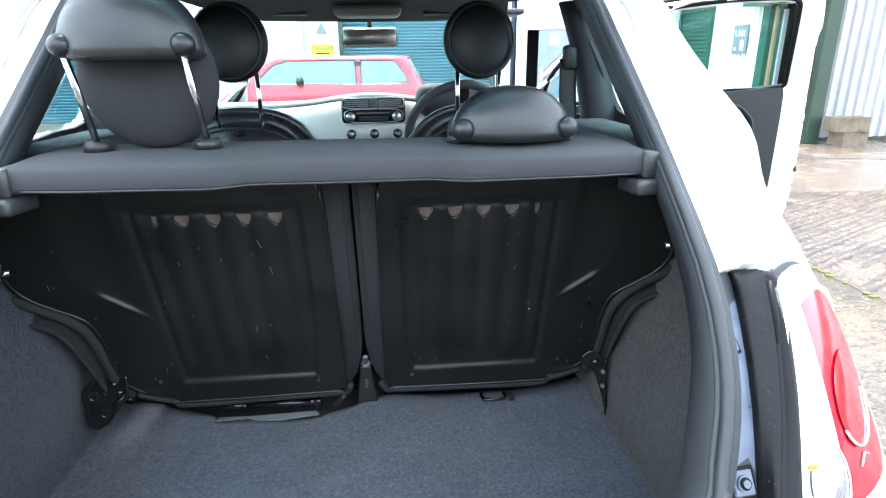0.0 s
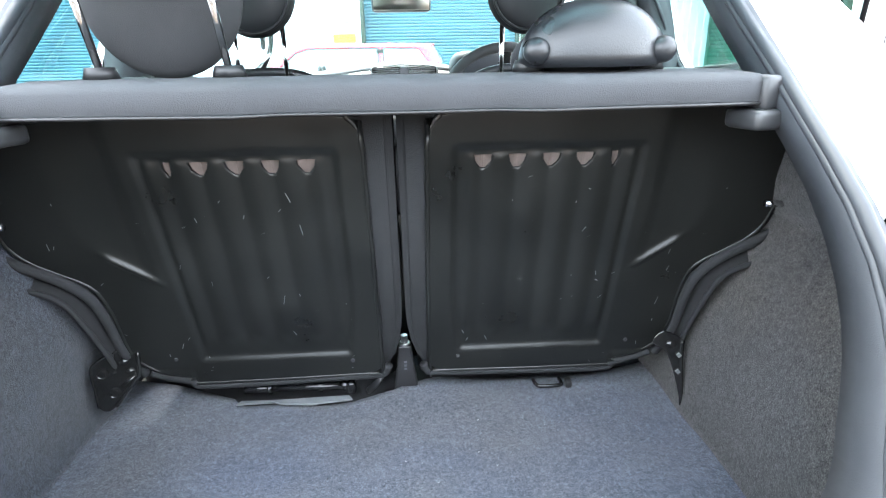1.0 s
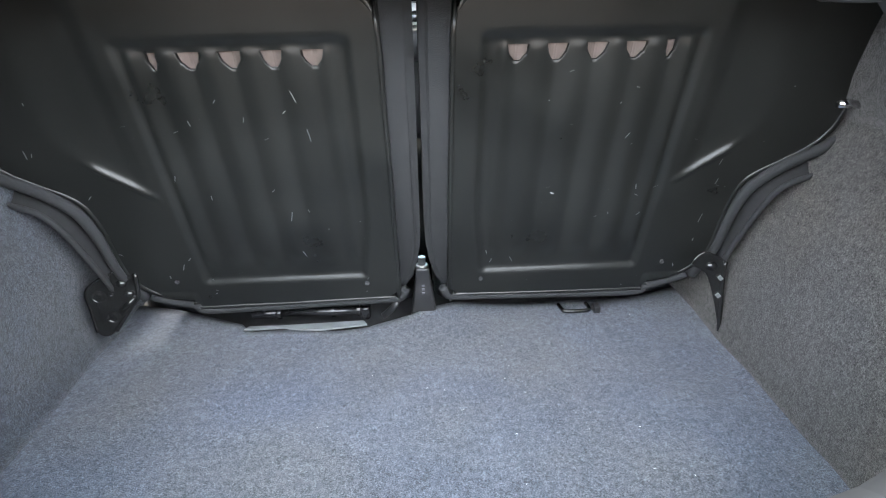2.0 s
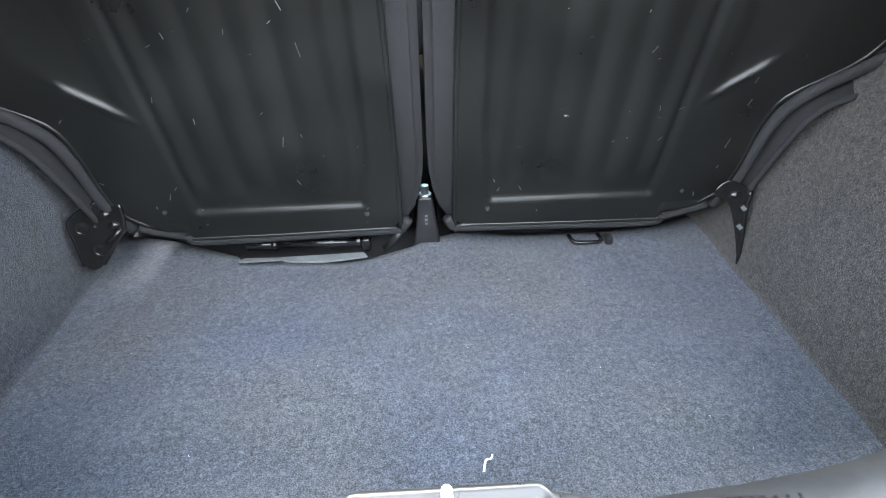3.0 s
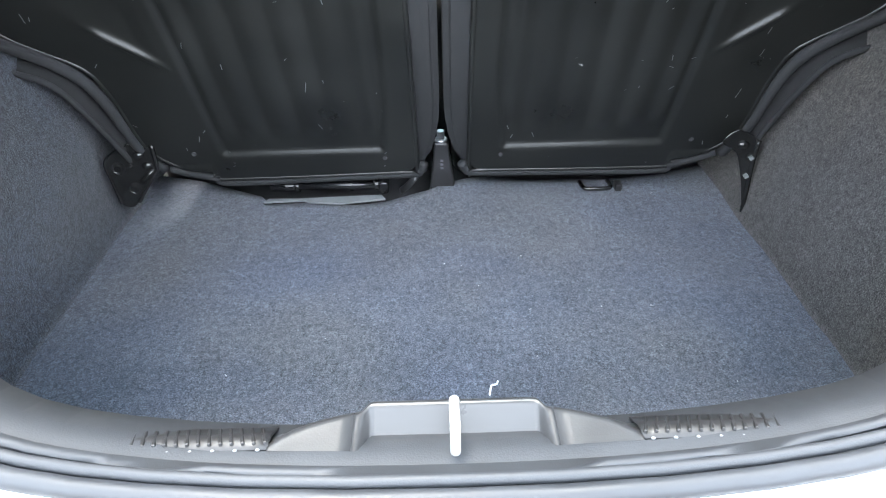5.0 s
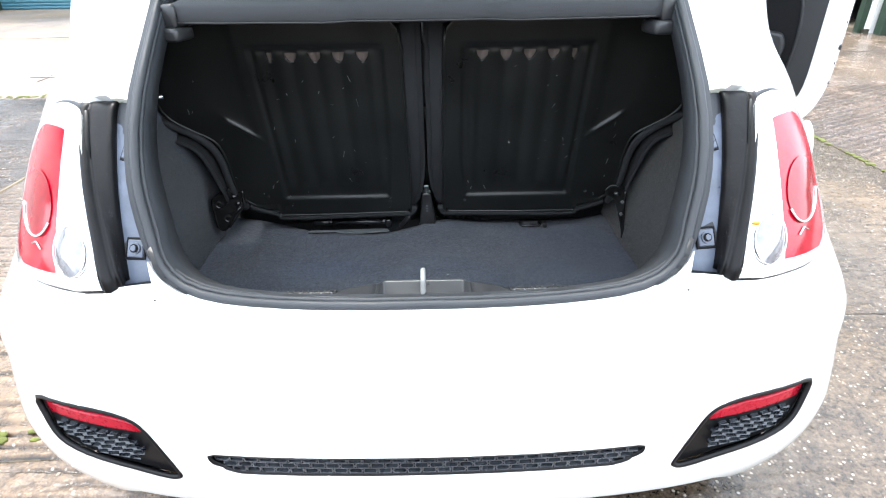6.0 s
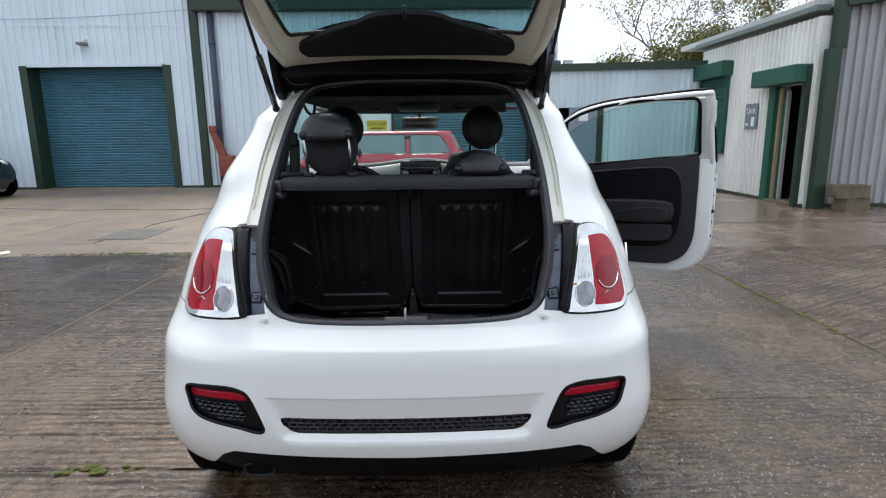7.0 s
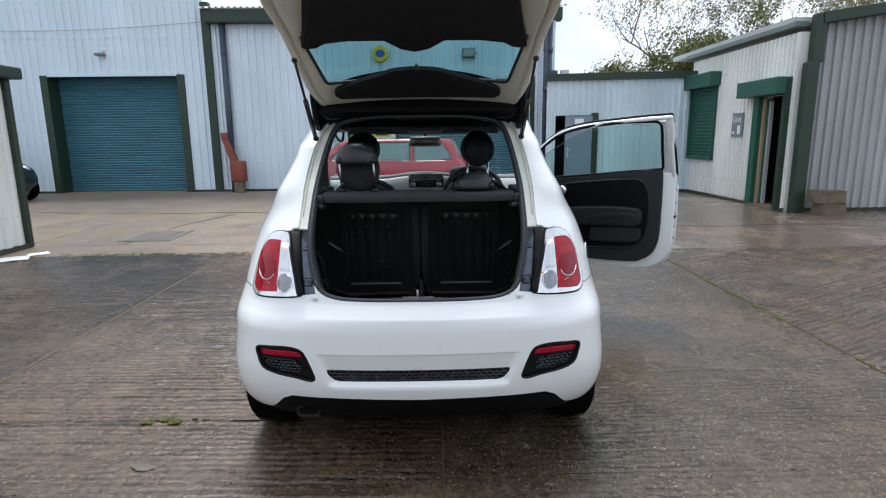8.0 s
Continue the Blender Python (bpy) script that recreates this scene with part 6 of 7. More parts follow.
part("screen", boxes((-0.045, 0.065, 1.835, 1.8385, 0.972, 0.988)), M_DARKIN, rad)
part("keys", rbox(-0.055, 0.075, 1.832, 1.839, 0.996, 1.003, 0.001, 1), M_SMOKE, rad)
part("hazard_key", rbox(-0.006, 0.026, 1.831, 1.839, 1.022, 1.052, 0.003, 1), M_SMOKE, rad)
for x in (-0.077, 0.010, 0.097):
    kn = part("round_switch", disc((x, 1.855, 0.922), 0.017, 0.02, "Y", 24), M_BLACK, dash, "", True)
    part("switch_cap", disc((x, 1.842, 0.922), 0.010, 0.008, "Y", 20), M_SMOKE if x else M_REFLECTOR, kn, "", True)
con = part("centre_console", rbox(-0.115, 0.135, 1.70, 1.90, 0.80, 0.895, 0.02, 3), M_BLACK, dash, "", True)
for x in (-0.035, 0.04):
    part("heater_knob", disc((x, 1.75, 0.895), 0.02, 0.016, "Z", 20), M_GREYDASH, con, "", True)
wheel_c, wheel_m = (0.315, 1.64, 0.955), pose(0.315, 1.64, 0.955, -68)
ring = [(0.183 * math.cos(a), 0.183 * math.sin(a), 0) for a in [2 * math.pi * k / 56 for k in range(56)]]
bm = tube(ring, 0.0155, 12, closed=True)
bmesh.ops.transform(bm, matrix=wheel_m, verts=bm.verts)
sw = part("steering_wheel", bm, M_WHEELRIM, car, "dark grey leather steering wheel", True)
hub = rbox(-0.065, 0.065, -0.055, 0.055, -0.03, 0.02, 0.02, 3)
for a in (0, 180, 270):
    box(hub, 0.05, 0.178, -0.018, 0.018, -0.012, 0.0, pose(0, 0, 0, 0, 0, a))
bmesh.ops.transform(hub, matrix=wheel_m, verts=hub.verts)
part("hub", hub, M_GLOSSBLACK, sw, "", bevel=0.003)
part("column", tube([(0.315, 1.66, 0.945), (0.315, 1.95, 0.86)], 0.045, 16), M_BLACK, sw, "", True)
cowl = rbox(0.17, 0.46, 1.78, 1.98, 0.98, 1.10, 0.05, 4)
part("instrument_cowl", cowl, M_TRIM, dash, "", True)

# ---- pillar trims behind the doors ----
for s in (1, -1):
    rows = []
    for k in range(13):
        z = 0.62 + 0.06 * k
        x = float(np.interp(z, [0.62, 1.05, 1.20, 1.34], [0.650, 0.612, 0.580, 0.530]))
        wide = 0.062 - 0.01 * step(1.0, 1.3, z)
        rows.append([(s * (x + 0.07), 1.262 - wide, z), (s * (x + 0.012), 1.262 - wide + 0.004, z), (s * x, 1.262 - wide + 0.03, z), (s * (x - 0.004), 1.262, z), (s * x, 1.262 + wide - 0.03, z), (s * (x + 0.012), 1.262 + wide - 0.004, z), (s * (x + 0.07), 1.262 + wide, z)])
    bm = loft(rows)
    part("pillar_cover", toward(bm, (-s, 0, 0)), M_PILLAR, car, "blue-black trim of the door pillar", True, 0.004, offset=-1.0)

# ---- mirror, visors, belts ----
mir = new("inner_mirror")
mir.parent = car
tagged(mir, "dark rear-view mirror on the windscreen")
part("mirror_shell", rbox(-0.098, 0.112, 1.955, 1.99, 1.252, 1.322, 0.014, 3), M_BLACK, mir, "", True)
part("mirror_face", rbox(-0.092, 0.106, 1.950, 1.956, 1.258, 1.316, 0.002, 1), M_DARKMIRROR, mir, "mirror glass", True)
part("mirror_stem", tube([(0.007, 1.97, 1.31), (0.007, 1.99, 1.37)], 0.010, 10), M_BLACK, mir, "", True)
part("roof_console", rbox(-0.11, 0.125, 1.76, 1.96, 1.345, 1.39, 0.022, 3), M_GREYDASH, car, "roof console", True)
for s in (1, -1):
    part("sun_visor", rbox(0.20 * s - 0.0 if s > 0 else -0.56, 0.56 if s > 0 else -0.20, 1.80, 1.95, 1.352, 1.372, 0.008), M_TRIM, car, "", True)
    belt = tube(curve_through([(0.556 * s, 1.25, 1.20), (0.56 * s, 1.25, 1.08), (0.575 * s, 1.24, 0.95), (0.60 * s, 1.23, 0.70)], 4, False), 0.024, 8, squash=0.08)
    part("seat_belt", belt, M_BLACK, car, "black seat belt", True)
    part("belt_anchor", rbox(0.56 * s - 0.02, 0.56 * s + 0.02, 1.23, 1.27, 1.17, 1.235, 0.012, 3), M_BLACK, car, "", True)
grab = tube(curve_through([(-0.42, 0.86, 1.345), (-0.405, 0.865, 1.31), (-0.385, 0.88, 1.30), (-0.38, 0.90, 1.345)], 4, False), 0.006, 8)
part("coat_hook", grab, M_SILL, car, "pale coat hook", True)

# ---- driver's door trim ----
door_side = lambda y, z: max(BODY.side(y, z), 0.90 * BODY.width(z))


for ob in [o for o in car.children if o.name.startswith("door")]:
    s = 1 if ob.location.x > 0 else -1
    X = lambda v: v * s
    jam = curve_through([(-1.187, 0.70), (-1.183, 0.61), (-1.165, 0.52), (-1.12, 0.448), (-1.05, 0.404), (-0.96, 0.388), (-0.60, 0.382), (-0.18, 0.382), (-0.06, 0.42), (-0.01, 0.53), (-0.005, 0.75), (-0.025, 0.90), (-0.10, 0.945), (-0.50, 0.995), (-1.10, 1.062), (-1.180, 1.058), (-1.188, 1.00)], 2)
    a, b = sorted((X(-0.098), X(-0.022)))
    part("door_frame", prism(jam, a, b, "x"), M_PAINT, ob, "white door jamb", bevel=0.02)
    card = curve_through([(-1.106, 0.66), (-1.095, 0.575), (-1.06, 0.50), (-0.99, 0.453), (-0.88, 0.432), (-0.25, 0.422), (-0.10, 0.44), (-0.05, 0.51), (-0.04, 0.70), (-0.045, 0.94), (-0.10, 0.970), (-0.6, 1.030), (-1.05, 1.084), (-1.090, 1.082), (-1.106, 1.06), (-1.108, 0.85)], 2)
    a, b = sorted((X(-0.122), X(-0.098)))
    cd = part("door_card", prism(card, a, b, "x"), M_CARD, ob, "black door card", bevel=0.008)
    well = curve_through([(-1.015, 0.64), (-1.032, 0.80), (-1.020, 0.93), (-0.985, 0.99), (-0.91, 1.015), (-0.60, 0.990), (-0.40, 0.965), (-0.14, 0.925), (-0.12, 0.64), (-0.16, 0.53), (-0.50, 0.515), (-0.86, 0.530), (-0.965, 0.568)], 3)
    a, b = sorted((X(-0.126), X(-0.120)))
    part("card_inset", prism(well, a, b, "x"), M_VALANCE, cd, "black inset", bevel=0.002)
    part("inset_rim", tube([(X(-0.126), y, z) for y, z in well], 0.007, 6, closed=True), M_CARD, cd, "", True)
    rest = curve_through([(-0.992, 0.735), (-0.987, 0.795), (-0.94, 0.822), (-0.72, 0.822), (-0.56, 0.810), (-0.42, 0.795), (-0.20, 0.782), (-0.15, 0.755), (-0.17, 0.705), (-0.40, 0.678), (-0.80, 0.684), (-0.96, 0.694)], 3)
    a, b = sorted((X(-0.165), X(-0.12)))
    part("armrest", prism(rest, a, b, "x"), M_CARD, cd, "padded armrest", bevel=0.018)
    grip = curve_through([(-0.955, 0.712), (-0.960, 0.765), (-0.90, 0.782), (-0.80, 0.776), (-0.69, 0.752), (-0.62, 0.722), (-0.625, 0.700), (-0.78, 0.698)], 3)
    a, b = sorted((X(-0.174), X(-0.162)))
    part("pull_handle", prism(grip, a, b, "x"), M_LEATHER, cd, "padded grip", bevel=0.005)
    pocket = curve_through([(-0.985, 0.610), (-0.985, 0.670), (-0.94, 0.682), (-0.68, 0.668), (-0.64, 0.660), (-0.63, 0.62), (-0.635, 0.575), (-0.68, 0.565), (-0.93, 0.578)], 3)
    a, b = sorted((X(-0.148), X(-0.12)))
    part("door_pocket", prism(pocket, a, b, "x"), M_CARD, cd, "moulded pocket", bevel=0.010)
    part("handle_ball", ellipsoid((X(-0.155), -0.42, 0.925), (0.022, 0.034, 0.034), 20, 14), M_CHROME, cd, "chrome release handle", True)
    part("handle_lever", tube([(X(-0.155), -0.42, 0.915), (X(-0.16), -0.28, 0.905)], 0.010, 10), M_CHROME, cd, "", True)
    part("latch", rbox(min(X(-0.092), X(-0.052)), max(X(-0.092), X(-0.052)), -1.198, -1.185, 0.757, 0.776, 0.003, 1), M_GLOSSBLACK, ob, "black latch slot")
    for z in (0.62, 0.70, 0.86, 0.95):
        part("jamb_stud", disc((X(-0.062), -1.190, z), 0.006, 0.006, "Y", 10), M_TRIM, ob)
    bead = curve_through([(-1.190, 0.98), (-1.190, 0.70), (-1.176, 0.56), (-1.135, 0.462), (-1.06, 0.404), (-0.96, 0.386), (-0.60, 0.380)], 5, False)
    part("jamb_bead", tube([(X(-0.034), y, z) for y, z in bead], 0.006, 8), M_PAINT, ob, "", True)
    part("door_catch", rbox(min(X(-0.07), X(-0.045)), max(X(-0.07), X(-0.045)), -1.196, -1.186, 0.784, 0.80, 0.003, 1), M_STEEL, ob)
    xa, xb = BODY.side(1.30, 1.03) - 0.775, BODY.side(1.30, 1.38) - 0.81
    lean = lambda z: xa + (xb - xa) * (z - 1.03) / 0.35
    up = loft([[(X(lean(z) + dx), dy, z) for dx, dy in ((-0.012, -1.172), (-0.036, -1.165), (-0.036, -1.130), (-0.012, -1.125))] for z in [1.0 + 0.0525 * k for k in range(9)]], close=True, caps=True)
    bmesh.ops.recalc_face_normals(up, faces=up.faces)
    part("frame_upright", up, M_PAINT, ob, "white window frame upright", bevel=0.006)
    gl = [(y - 2.43, z) for y, z in DOORGLASS]
    gx = [door_side(y + 2.43, z) - 0.775 - 0.048 for y, z in gl]
    gx = [lean(z) - 0.045 if y < -1.08 else v for v, (y, z) in zip(gx, gl)]
    for _ in range(2):
        gx = [(gx[k - 1] + gx[k] + gx[(k + 1) % len(gx)]) / 3 for k in range(len(gx))]
    part("window_seal", tube([(X(v), y, z) for v, (y, z) in zip(gx, gl)], 0.009, 8, closed=True), M_VALANCE, ob, "", True)
    top = [(y - 2.43, z) for y, z in curve_through([(2.26, 1.145), (2.04, 1.325), (1.86, 1.390), (1.60, 1.420), (1.31, 1.440), (1.268, 1.418), (1.252, 1.2), (1.245, 1.05)], 6, False)]
    tx = [door_side(y + 2.43, min(z, 1.39)) - 0.775 - 0.004 - 0.035 * step(-0.75, -1.1, y) * step(1.15, 1.43, z) for y, z in top]
    tx = [lean(z) - 0.004 if y < -1.1 else v for v, (y, z) in zip(tx, top)]
    for _ in range(24):
        tx = [tx[0]] + [(a + b + c) / 3 for a, b, c in zip(tx, tx[1:], tx[2:])] + [tx[-1]]
    wx = [v - 0.026 for v in tx]
    part("window_frame", tube([(X(v), y + (0.012 if z < 1.30 and y < -1 else 0), z - 0.020) for v, (y, z) in zip(wx, top)], 0.0145, 8), M_PAINT, ob, "white window frame rail", True)
    part("frame_seal", tube([(X(v), y, z) for v, (y, z) in zip(tx, top)], 0.0095, 8), M_VALANCE, ob, "black rubber frame seal", True)
    mr = ellipsoid((X(0.10), -0.16, 0.955), (0.085, 0.05, 0.062), 24, 16)
    mo = part("door_mirror", mr, M_PAINT, ob, "white door mirror", True)
    part("mirror_glass", disc((X(0.10), -0.209, 0.955), 0.055, 0.006, "Y", 28), M_CHROME, mo, "", True)
    part("outer_handle", rbox(min(X(0.005), X(0.035)), max(X(0.005), X(0.035)), -1.10, -0.92, 0.815, 0.845, 0.01, 2), M_CHROME, ob, "", True)

# ---- tailgate, raised ----
tg = new("tailgate")
tg.parent = car
tg.matrix_local = pose(0, 0.83, 1.45, -27)
tagged(tg, "raised white tailgate with tinted rear glass")
# local: y runs back along the gate from the hinge (negative), z up through its skin
TG = [(0.05, 0.405), (0.10, 0.440), (0.25, 0.466), (0.45, 0.474), (0.62, 0.482), (0.80, 0.494), (0.92, 0.475), (1.0, 0.41), (1.03, 0.30)]
edge_r = [(w, -s) for s, w in TG]
outer = curve_through(edge_r + [(0, -1.045)] + [(-w, y) for w, y in edge_r[::-1]] + [(0, -0.04)], 3)
GLASSHOLE = curve_through([(0.34, -0.270), (0.375, -0.268), (0.392, -0.285), (0.402, -0.36), (0.424, -0.55), (0.422, -0.585), (0.39, -0.602), (0, -0.606), (-0.39, -0.602), (-0.422, -0.585), (-0.424, -0.55), (-0.402, -0.36), (-0.392, -0.285), (-0.375, -0.268), (-0.34, -0.270), (0, -0.272)], 2)
PANEHOLE = [(0.425, -0.20), (0.45, -0.59), (0.43, -0.615), (-0.43, -0.615), (-0.45, -0.59), (-0.425, -0.20)]


def gate_sheet(z, crown):
    bm = bmesh.new()
    nx, ny = 40, 40
    rows = []
    for j in range(ny + 1):
        y = -1.06 + 1.04 * j / ny
        rows.append([(-0.6 + 1.2 * i / nx, y, z - crown * ((-0.6 + 1.2 * i / nx) / 0.55) ** 2 - crown * 1.6 * max(0, (-y - 0.6) / 0.45) ** 2) for i in range(nx + 1)])
    return loft(rows)


def carve_flat(bm, poly):
    """carve() seen from above."""
    r = pose(0, 0, 0, 90)
    bmesh.ops.transform(bm, matrix=r, verts=bm.verts)
    p = carve(bm, [(x, y) for x, y in poly], "y", lambda c: True)
    for b in (bm, p):
        bmesh.ops.transform(b, matrix=r.inverted(), verts=b.verts)
    return p


sheet = gate_sheet(0.035, 0.05)
outside = carve_flat(sheet, outer)
sheet.free()
pane = carve_flat(outside, PANEHOLE)
toward(outside, (0, 0, 1))
part("gate_skin", outside, M_PAINT, tg, "", True, 0.006)
pane_ob = part("rear_glass", toward(pane, (0, 0, 1)), M_TINTGLASS, tg, "tinted rear window", True, 0.004)
pane_ob.visible_shadow = False
sheet = gate_sheet(-0.012, 0.045)
inner = carve_flat(sheet, [(x * 0.985, y * 0.99) for x, y in outer])
sheet.free()
carve_flat(inner, GLASSHOLE).free()
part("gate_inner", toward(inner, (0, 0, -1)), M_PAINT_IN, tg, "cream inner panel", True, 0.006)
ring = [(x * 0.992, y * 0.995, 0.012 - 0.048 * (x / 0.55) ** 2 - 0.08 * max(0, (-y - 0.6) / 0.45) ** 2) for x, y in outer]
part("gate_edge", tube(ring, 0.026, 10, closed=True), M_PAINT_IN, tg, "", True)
gring = [(x, y, -0.008 - 0.048 * (x / 0.55) ** 2) for x, y in GLASSHOLE]
part("glass_seal", tube(gring, 0.007, 8, closed=True), M_BLACK, tg, "", True)


def flat_pad(poly, z0, z1, name, material, label):
    bm = prism(poly, z0, z1, "z")
    for v in bm.verts:
        v.co.z -= 0.045 * (v.co.x / 0.55) ** 2 + 0.07 * max(0, (-v.co.y - 0.6) / 0.45) ** 2
    part(name, bm, material, tg, label, bevel=0.004)


half = [(0.04, -0.3665), (0.08, -0.362), (0.115, -0.352), (0.15, -0.332), (0.19, -0.316), (0.27, -0.286), (0.34, -0.252), (0.362, -0.232), (0.366, -0.205), (0.35, -0.178), (0.31, -0.166)]
visor = curve_through([(0, -0.3675)] + half + [(0, -0.150)] + [(-x, y) for x, y in half[::-1]], 3)
flat_pad(visor, -0.032, -0.012, "upper_trim", M_LINING, "black felt upper trim")
band = [(0.124, -0.291), (0.246, -0.264), (0.364, -0.224), (0.42, -0.204)]
frit = [(0, -0.300)] + band + [(0.42, -0.15), (-0.42, -0.15)] + [(-x, y) for x, y in band[::-1]]
flat_pad(frit, 0.021, 0.025, "glass_border", M_FRIT, "dark printed border of the glass")
side_half = [(0.425, -0.588), (0.405, -0.576), (0.372, -0.577), (0.335, -0.598), (0.25, -0.602), (0.125, -0.601), (0.095, -0.575), (0.055, -0.539)]
lower = [(0, -0.521)] + [(-x, y) for x, y in side_half[::-1]] + [(-0.42, -0.62), (-0.405, -0.67), (-0.36, -0.86), (-0.31, -0.95), (0, -0.975), (0.31, -0.95), (0.36, -0.86), (0.405, -0.67), (0.42, -0.62)] + side_half
flat_pad(lower, -0.055, -0.014, "lower_trim", M_LINING, "black felt lower trim")
part("hinge_beam", rbox(-0.49, 0.49, -0.105, 0.05, -0.075, 0.0, 0.008), M_VALANCE, tg, "black hinge panel", True)
for s in (1, -1):
    wedge = prism([(-0.17, -0.03), (-0.13, -0.065), (-0.05, -0.115), (0.0, -0.115), (0.04, -0.06), (0.03, 0.0), (-0.18, 0.0)], 0.462 if s > 0 else -0.49, 0.49 if s > 0 else -0.462, "x")
    part("hinge_gaiter", wedge, M_VALANCE, tg, "black hinge cover", bevel=0.006)
    part("hinge_rib", tube(curve_through([(0.44 * s, -0.09, -0.078), (0.42 * s, -0.06, -0.086), (0.36 * s, -0.055, -0.080)], 3, False), 0.004, 6), M_GLOSSBLACK, tg, "", True)
part("wiper_pivot", tube([(0, -0.395, -0.02), (0, -0.365, -0.045)], 0.006, 8), M_BLACK, tg, "", True)
for s in (1, -1):
    part("hinge_arm", tube(curve_through([(s * 0.40, -0.02, -0.02), (s * 0.42, 0.0, -0.06), (s * 0.43, 0.03, -0.09)], 3, False), 0.014, 8), M_GLOSSBLACK, tg, "", True)
mt = pose(0, 0.83, 1.45, -27)
for s in (1, -1):
    lo, hi = Vector((s * 0.468, 0.655, 1.312)), mt @ Vector((s * 0.482, -0.47, -0.05))
    mid = lo.lerp(hi, 0.52)
    strut = part("gas_strut", tube([lo, mid], 0.0105, 12), M_GLOSSBLACK, car, "black gas strut", True)
    part("strut_rod", tube([mid, hi], 0.0055, 10), M_BLACK, strut, "", True)
    part("strut_ball", ellipsoid(lo, (0.013, 0.013, 0.013), 14, 10), M_GLOSSBLACK, strut, "", True)
    part("strut_ball", ellipsoid(hi, (0.012, 0.012, 0.012), 14, 10), M_GLOSSBLACK, strut, "", True)
loom = [(-0.45 + 0.012 * math.sin(k * 1.9), 0.80 + 0.004 * k, 1.40 + 0.006 * k + 0.004 * math.cos(k * 1.9)) for k in range(12)]
part("wiring_loom", tube(loom, 0.012, 8), M_RUBBER, car, "ribbed black wiring gaiter", True)
part("roof_header", rbox(-0.40, 0.40, 0.80, 0.90, 1.385, 1.42, 0.01), M_DARKIN, car, "", True)
# front lamps and bumper bits of the nose
for s in (1, -1):
    part("headlamp", ellipsoid((s * 0.53, 3.28, 0.70), (0.10, 0.09, 0.10), 28, 18), M_CLEAR, car, "round headlamp", True)

def blob(bm, c, r, n=6):
    """A small rounded grain: two rings and two tips."""
    top, low = bm.verts.new((c[0], c[1], c[2] + r[2])), bm.verts.new((c[0], c[1], c[2] - r[2]))
    rings = [[bm.verts.new((c[0] + r[0] * k * math.cos(2 * math.pi * i / n), c[1] + r[1] * k * math.sin(2 * math.pi * i / n), c[2] + r[2] * h)) for i in range(n)] for k, h in ((0.8, 0.6), (1.0, 0.0), (0.8, -0.6))]
    for i in range(n):
        j = (i + 1) % n
        bm.faces.new((top, rings[0][i], rings[0][j]))
        bm.faces.new((low, rings[2][j], rings[2][i]))
        for a, b in zip(rings, rings[1:]):
            bm.faces.new((a[i], b[i], b[j], a[j]))


# ---- yard furniture on the walls ----
wl1 = thing("wall_light", "grey bulkhead light on the pale blue wall", "light", (-8.12, YN - 0.03, 3.42))
wl1.scale = (0.62, 0.8, 0.8)
part("backplate", rbox(-0.02, 0.12, -0.05, 0.0, -0.02, 0.12, 0.01), M_CLADGREY, wl1)
part("shade", rbox(-0.16, 0.14, -0.30, -0.03, -0.06, 0.02, 0.02), M_IRON, wl1, "dark hood")
cab = [(-12 + 0.5 * k, YN - 0.05, 4.02 + 0.012 * k - 0.10 * math.sin(math.pi * k / 13)) for k in range(14)]
tagged(part("wall_cable", tube(cab, 0.008, 6), M_CLADGREY), "thin cable slung along the blue wall", "cable")
tagged(part("sheet_joint", boxes((-19.9, -5.8, YN - 0.045, YN - 0.036, 3.82, 3.85)), M_CLADBLUE), "lap joint of the wall sheets", "trim", kind="structure")


def downpipe(x, y, z0, z1, r, label, kick=0.0):
    t = thing("downpipe", label, "downpipe", (x, y, 0))
    pts = [(0, 0, z0), (0, 0, z1)]
    if kick:
        pts = [(0, 0, z0), (0, 0, z1 - 0.3), (kick * 0.5, -0.05, z1 - 0.15), (kick, -0.1, z1 - 0.05), (kick, -0.1, z1 + 0.05)]
    part("pipe", tube(pts, r, 14), M_PIPE, t, "", True)
    k = z0 + 0.6
    while k < z1 - 0.3:
        part("bracket", revolve([(-0.02, r + 0.004), (-0.02, r + 0.014), (0.02, r + 0.014), (0.02, r + 0.004)], (0, 0, k), "Z", 16), M_PIPE, t)
        k += 1.4
    return t


downpipe(-5.11, YN - 0.12, 0, 4.1, 0.075, "blue-grey plastic downpipe on the middle unit")
downpipe(2.83, YN - 0.32, 0, 4.1, 0.06, "dark downpipe at the end of the middle unit")
downpipe(3.02, YN - 0.42, 0, 2.9, 0.09, "dark square downpipe by the blue door")
t = thing("rain_hopper", "grey overflow pipe across the corner", "pipe", (3.0, YN - 0.45, 2.45))
part("arm", tube([(-0.25, 0, 0), (0.22, 0, 0.02), (0.26, 0, 0.10), (0.26, 0, 0.4)], 0.05, 12), M_PIPE, t, "", True)
part("head", rbox(0.17, 0.37, -0.08, 0.08, 0.28, 0.46, 0.02), M_CLADGREY, t)
downpipe(-11.5, YN - 0.2, 2.9, 6.0, 0.22, "wide dark flue on the tall unit")
hp = thing("hose_box", "rust-red metal box with a sloping neck on a concrete block", "hose box", (-4.90, YN - 0.36, 0))
hp.scale = (0.78, 0.78, 0.86)
part("plinth", rbox(-0.14, 0.16, -0.12, 0.12, 0, 0.32, 0.02), M_STONE, hp, "grey concrete block")
part("box_body", rbox(-0.22, 0.24, -0.16, 0.16, 0.32, 0.92, 0.05, 3), M_RUST, hp, "", True)
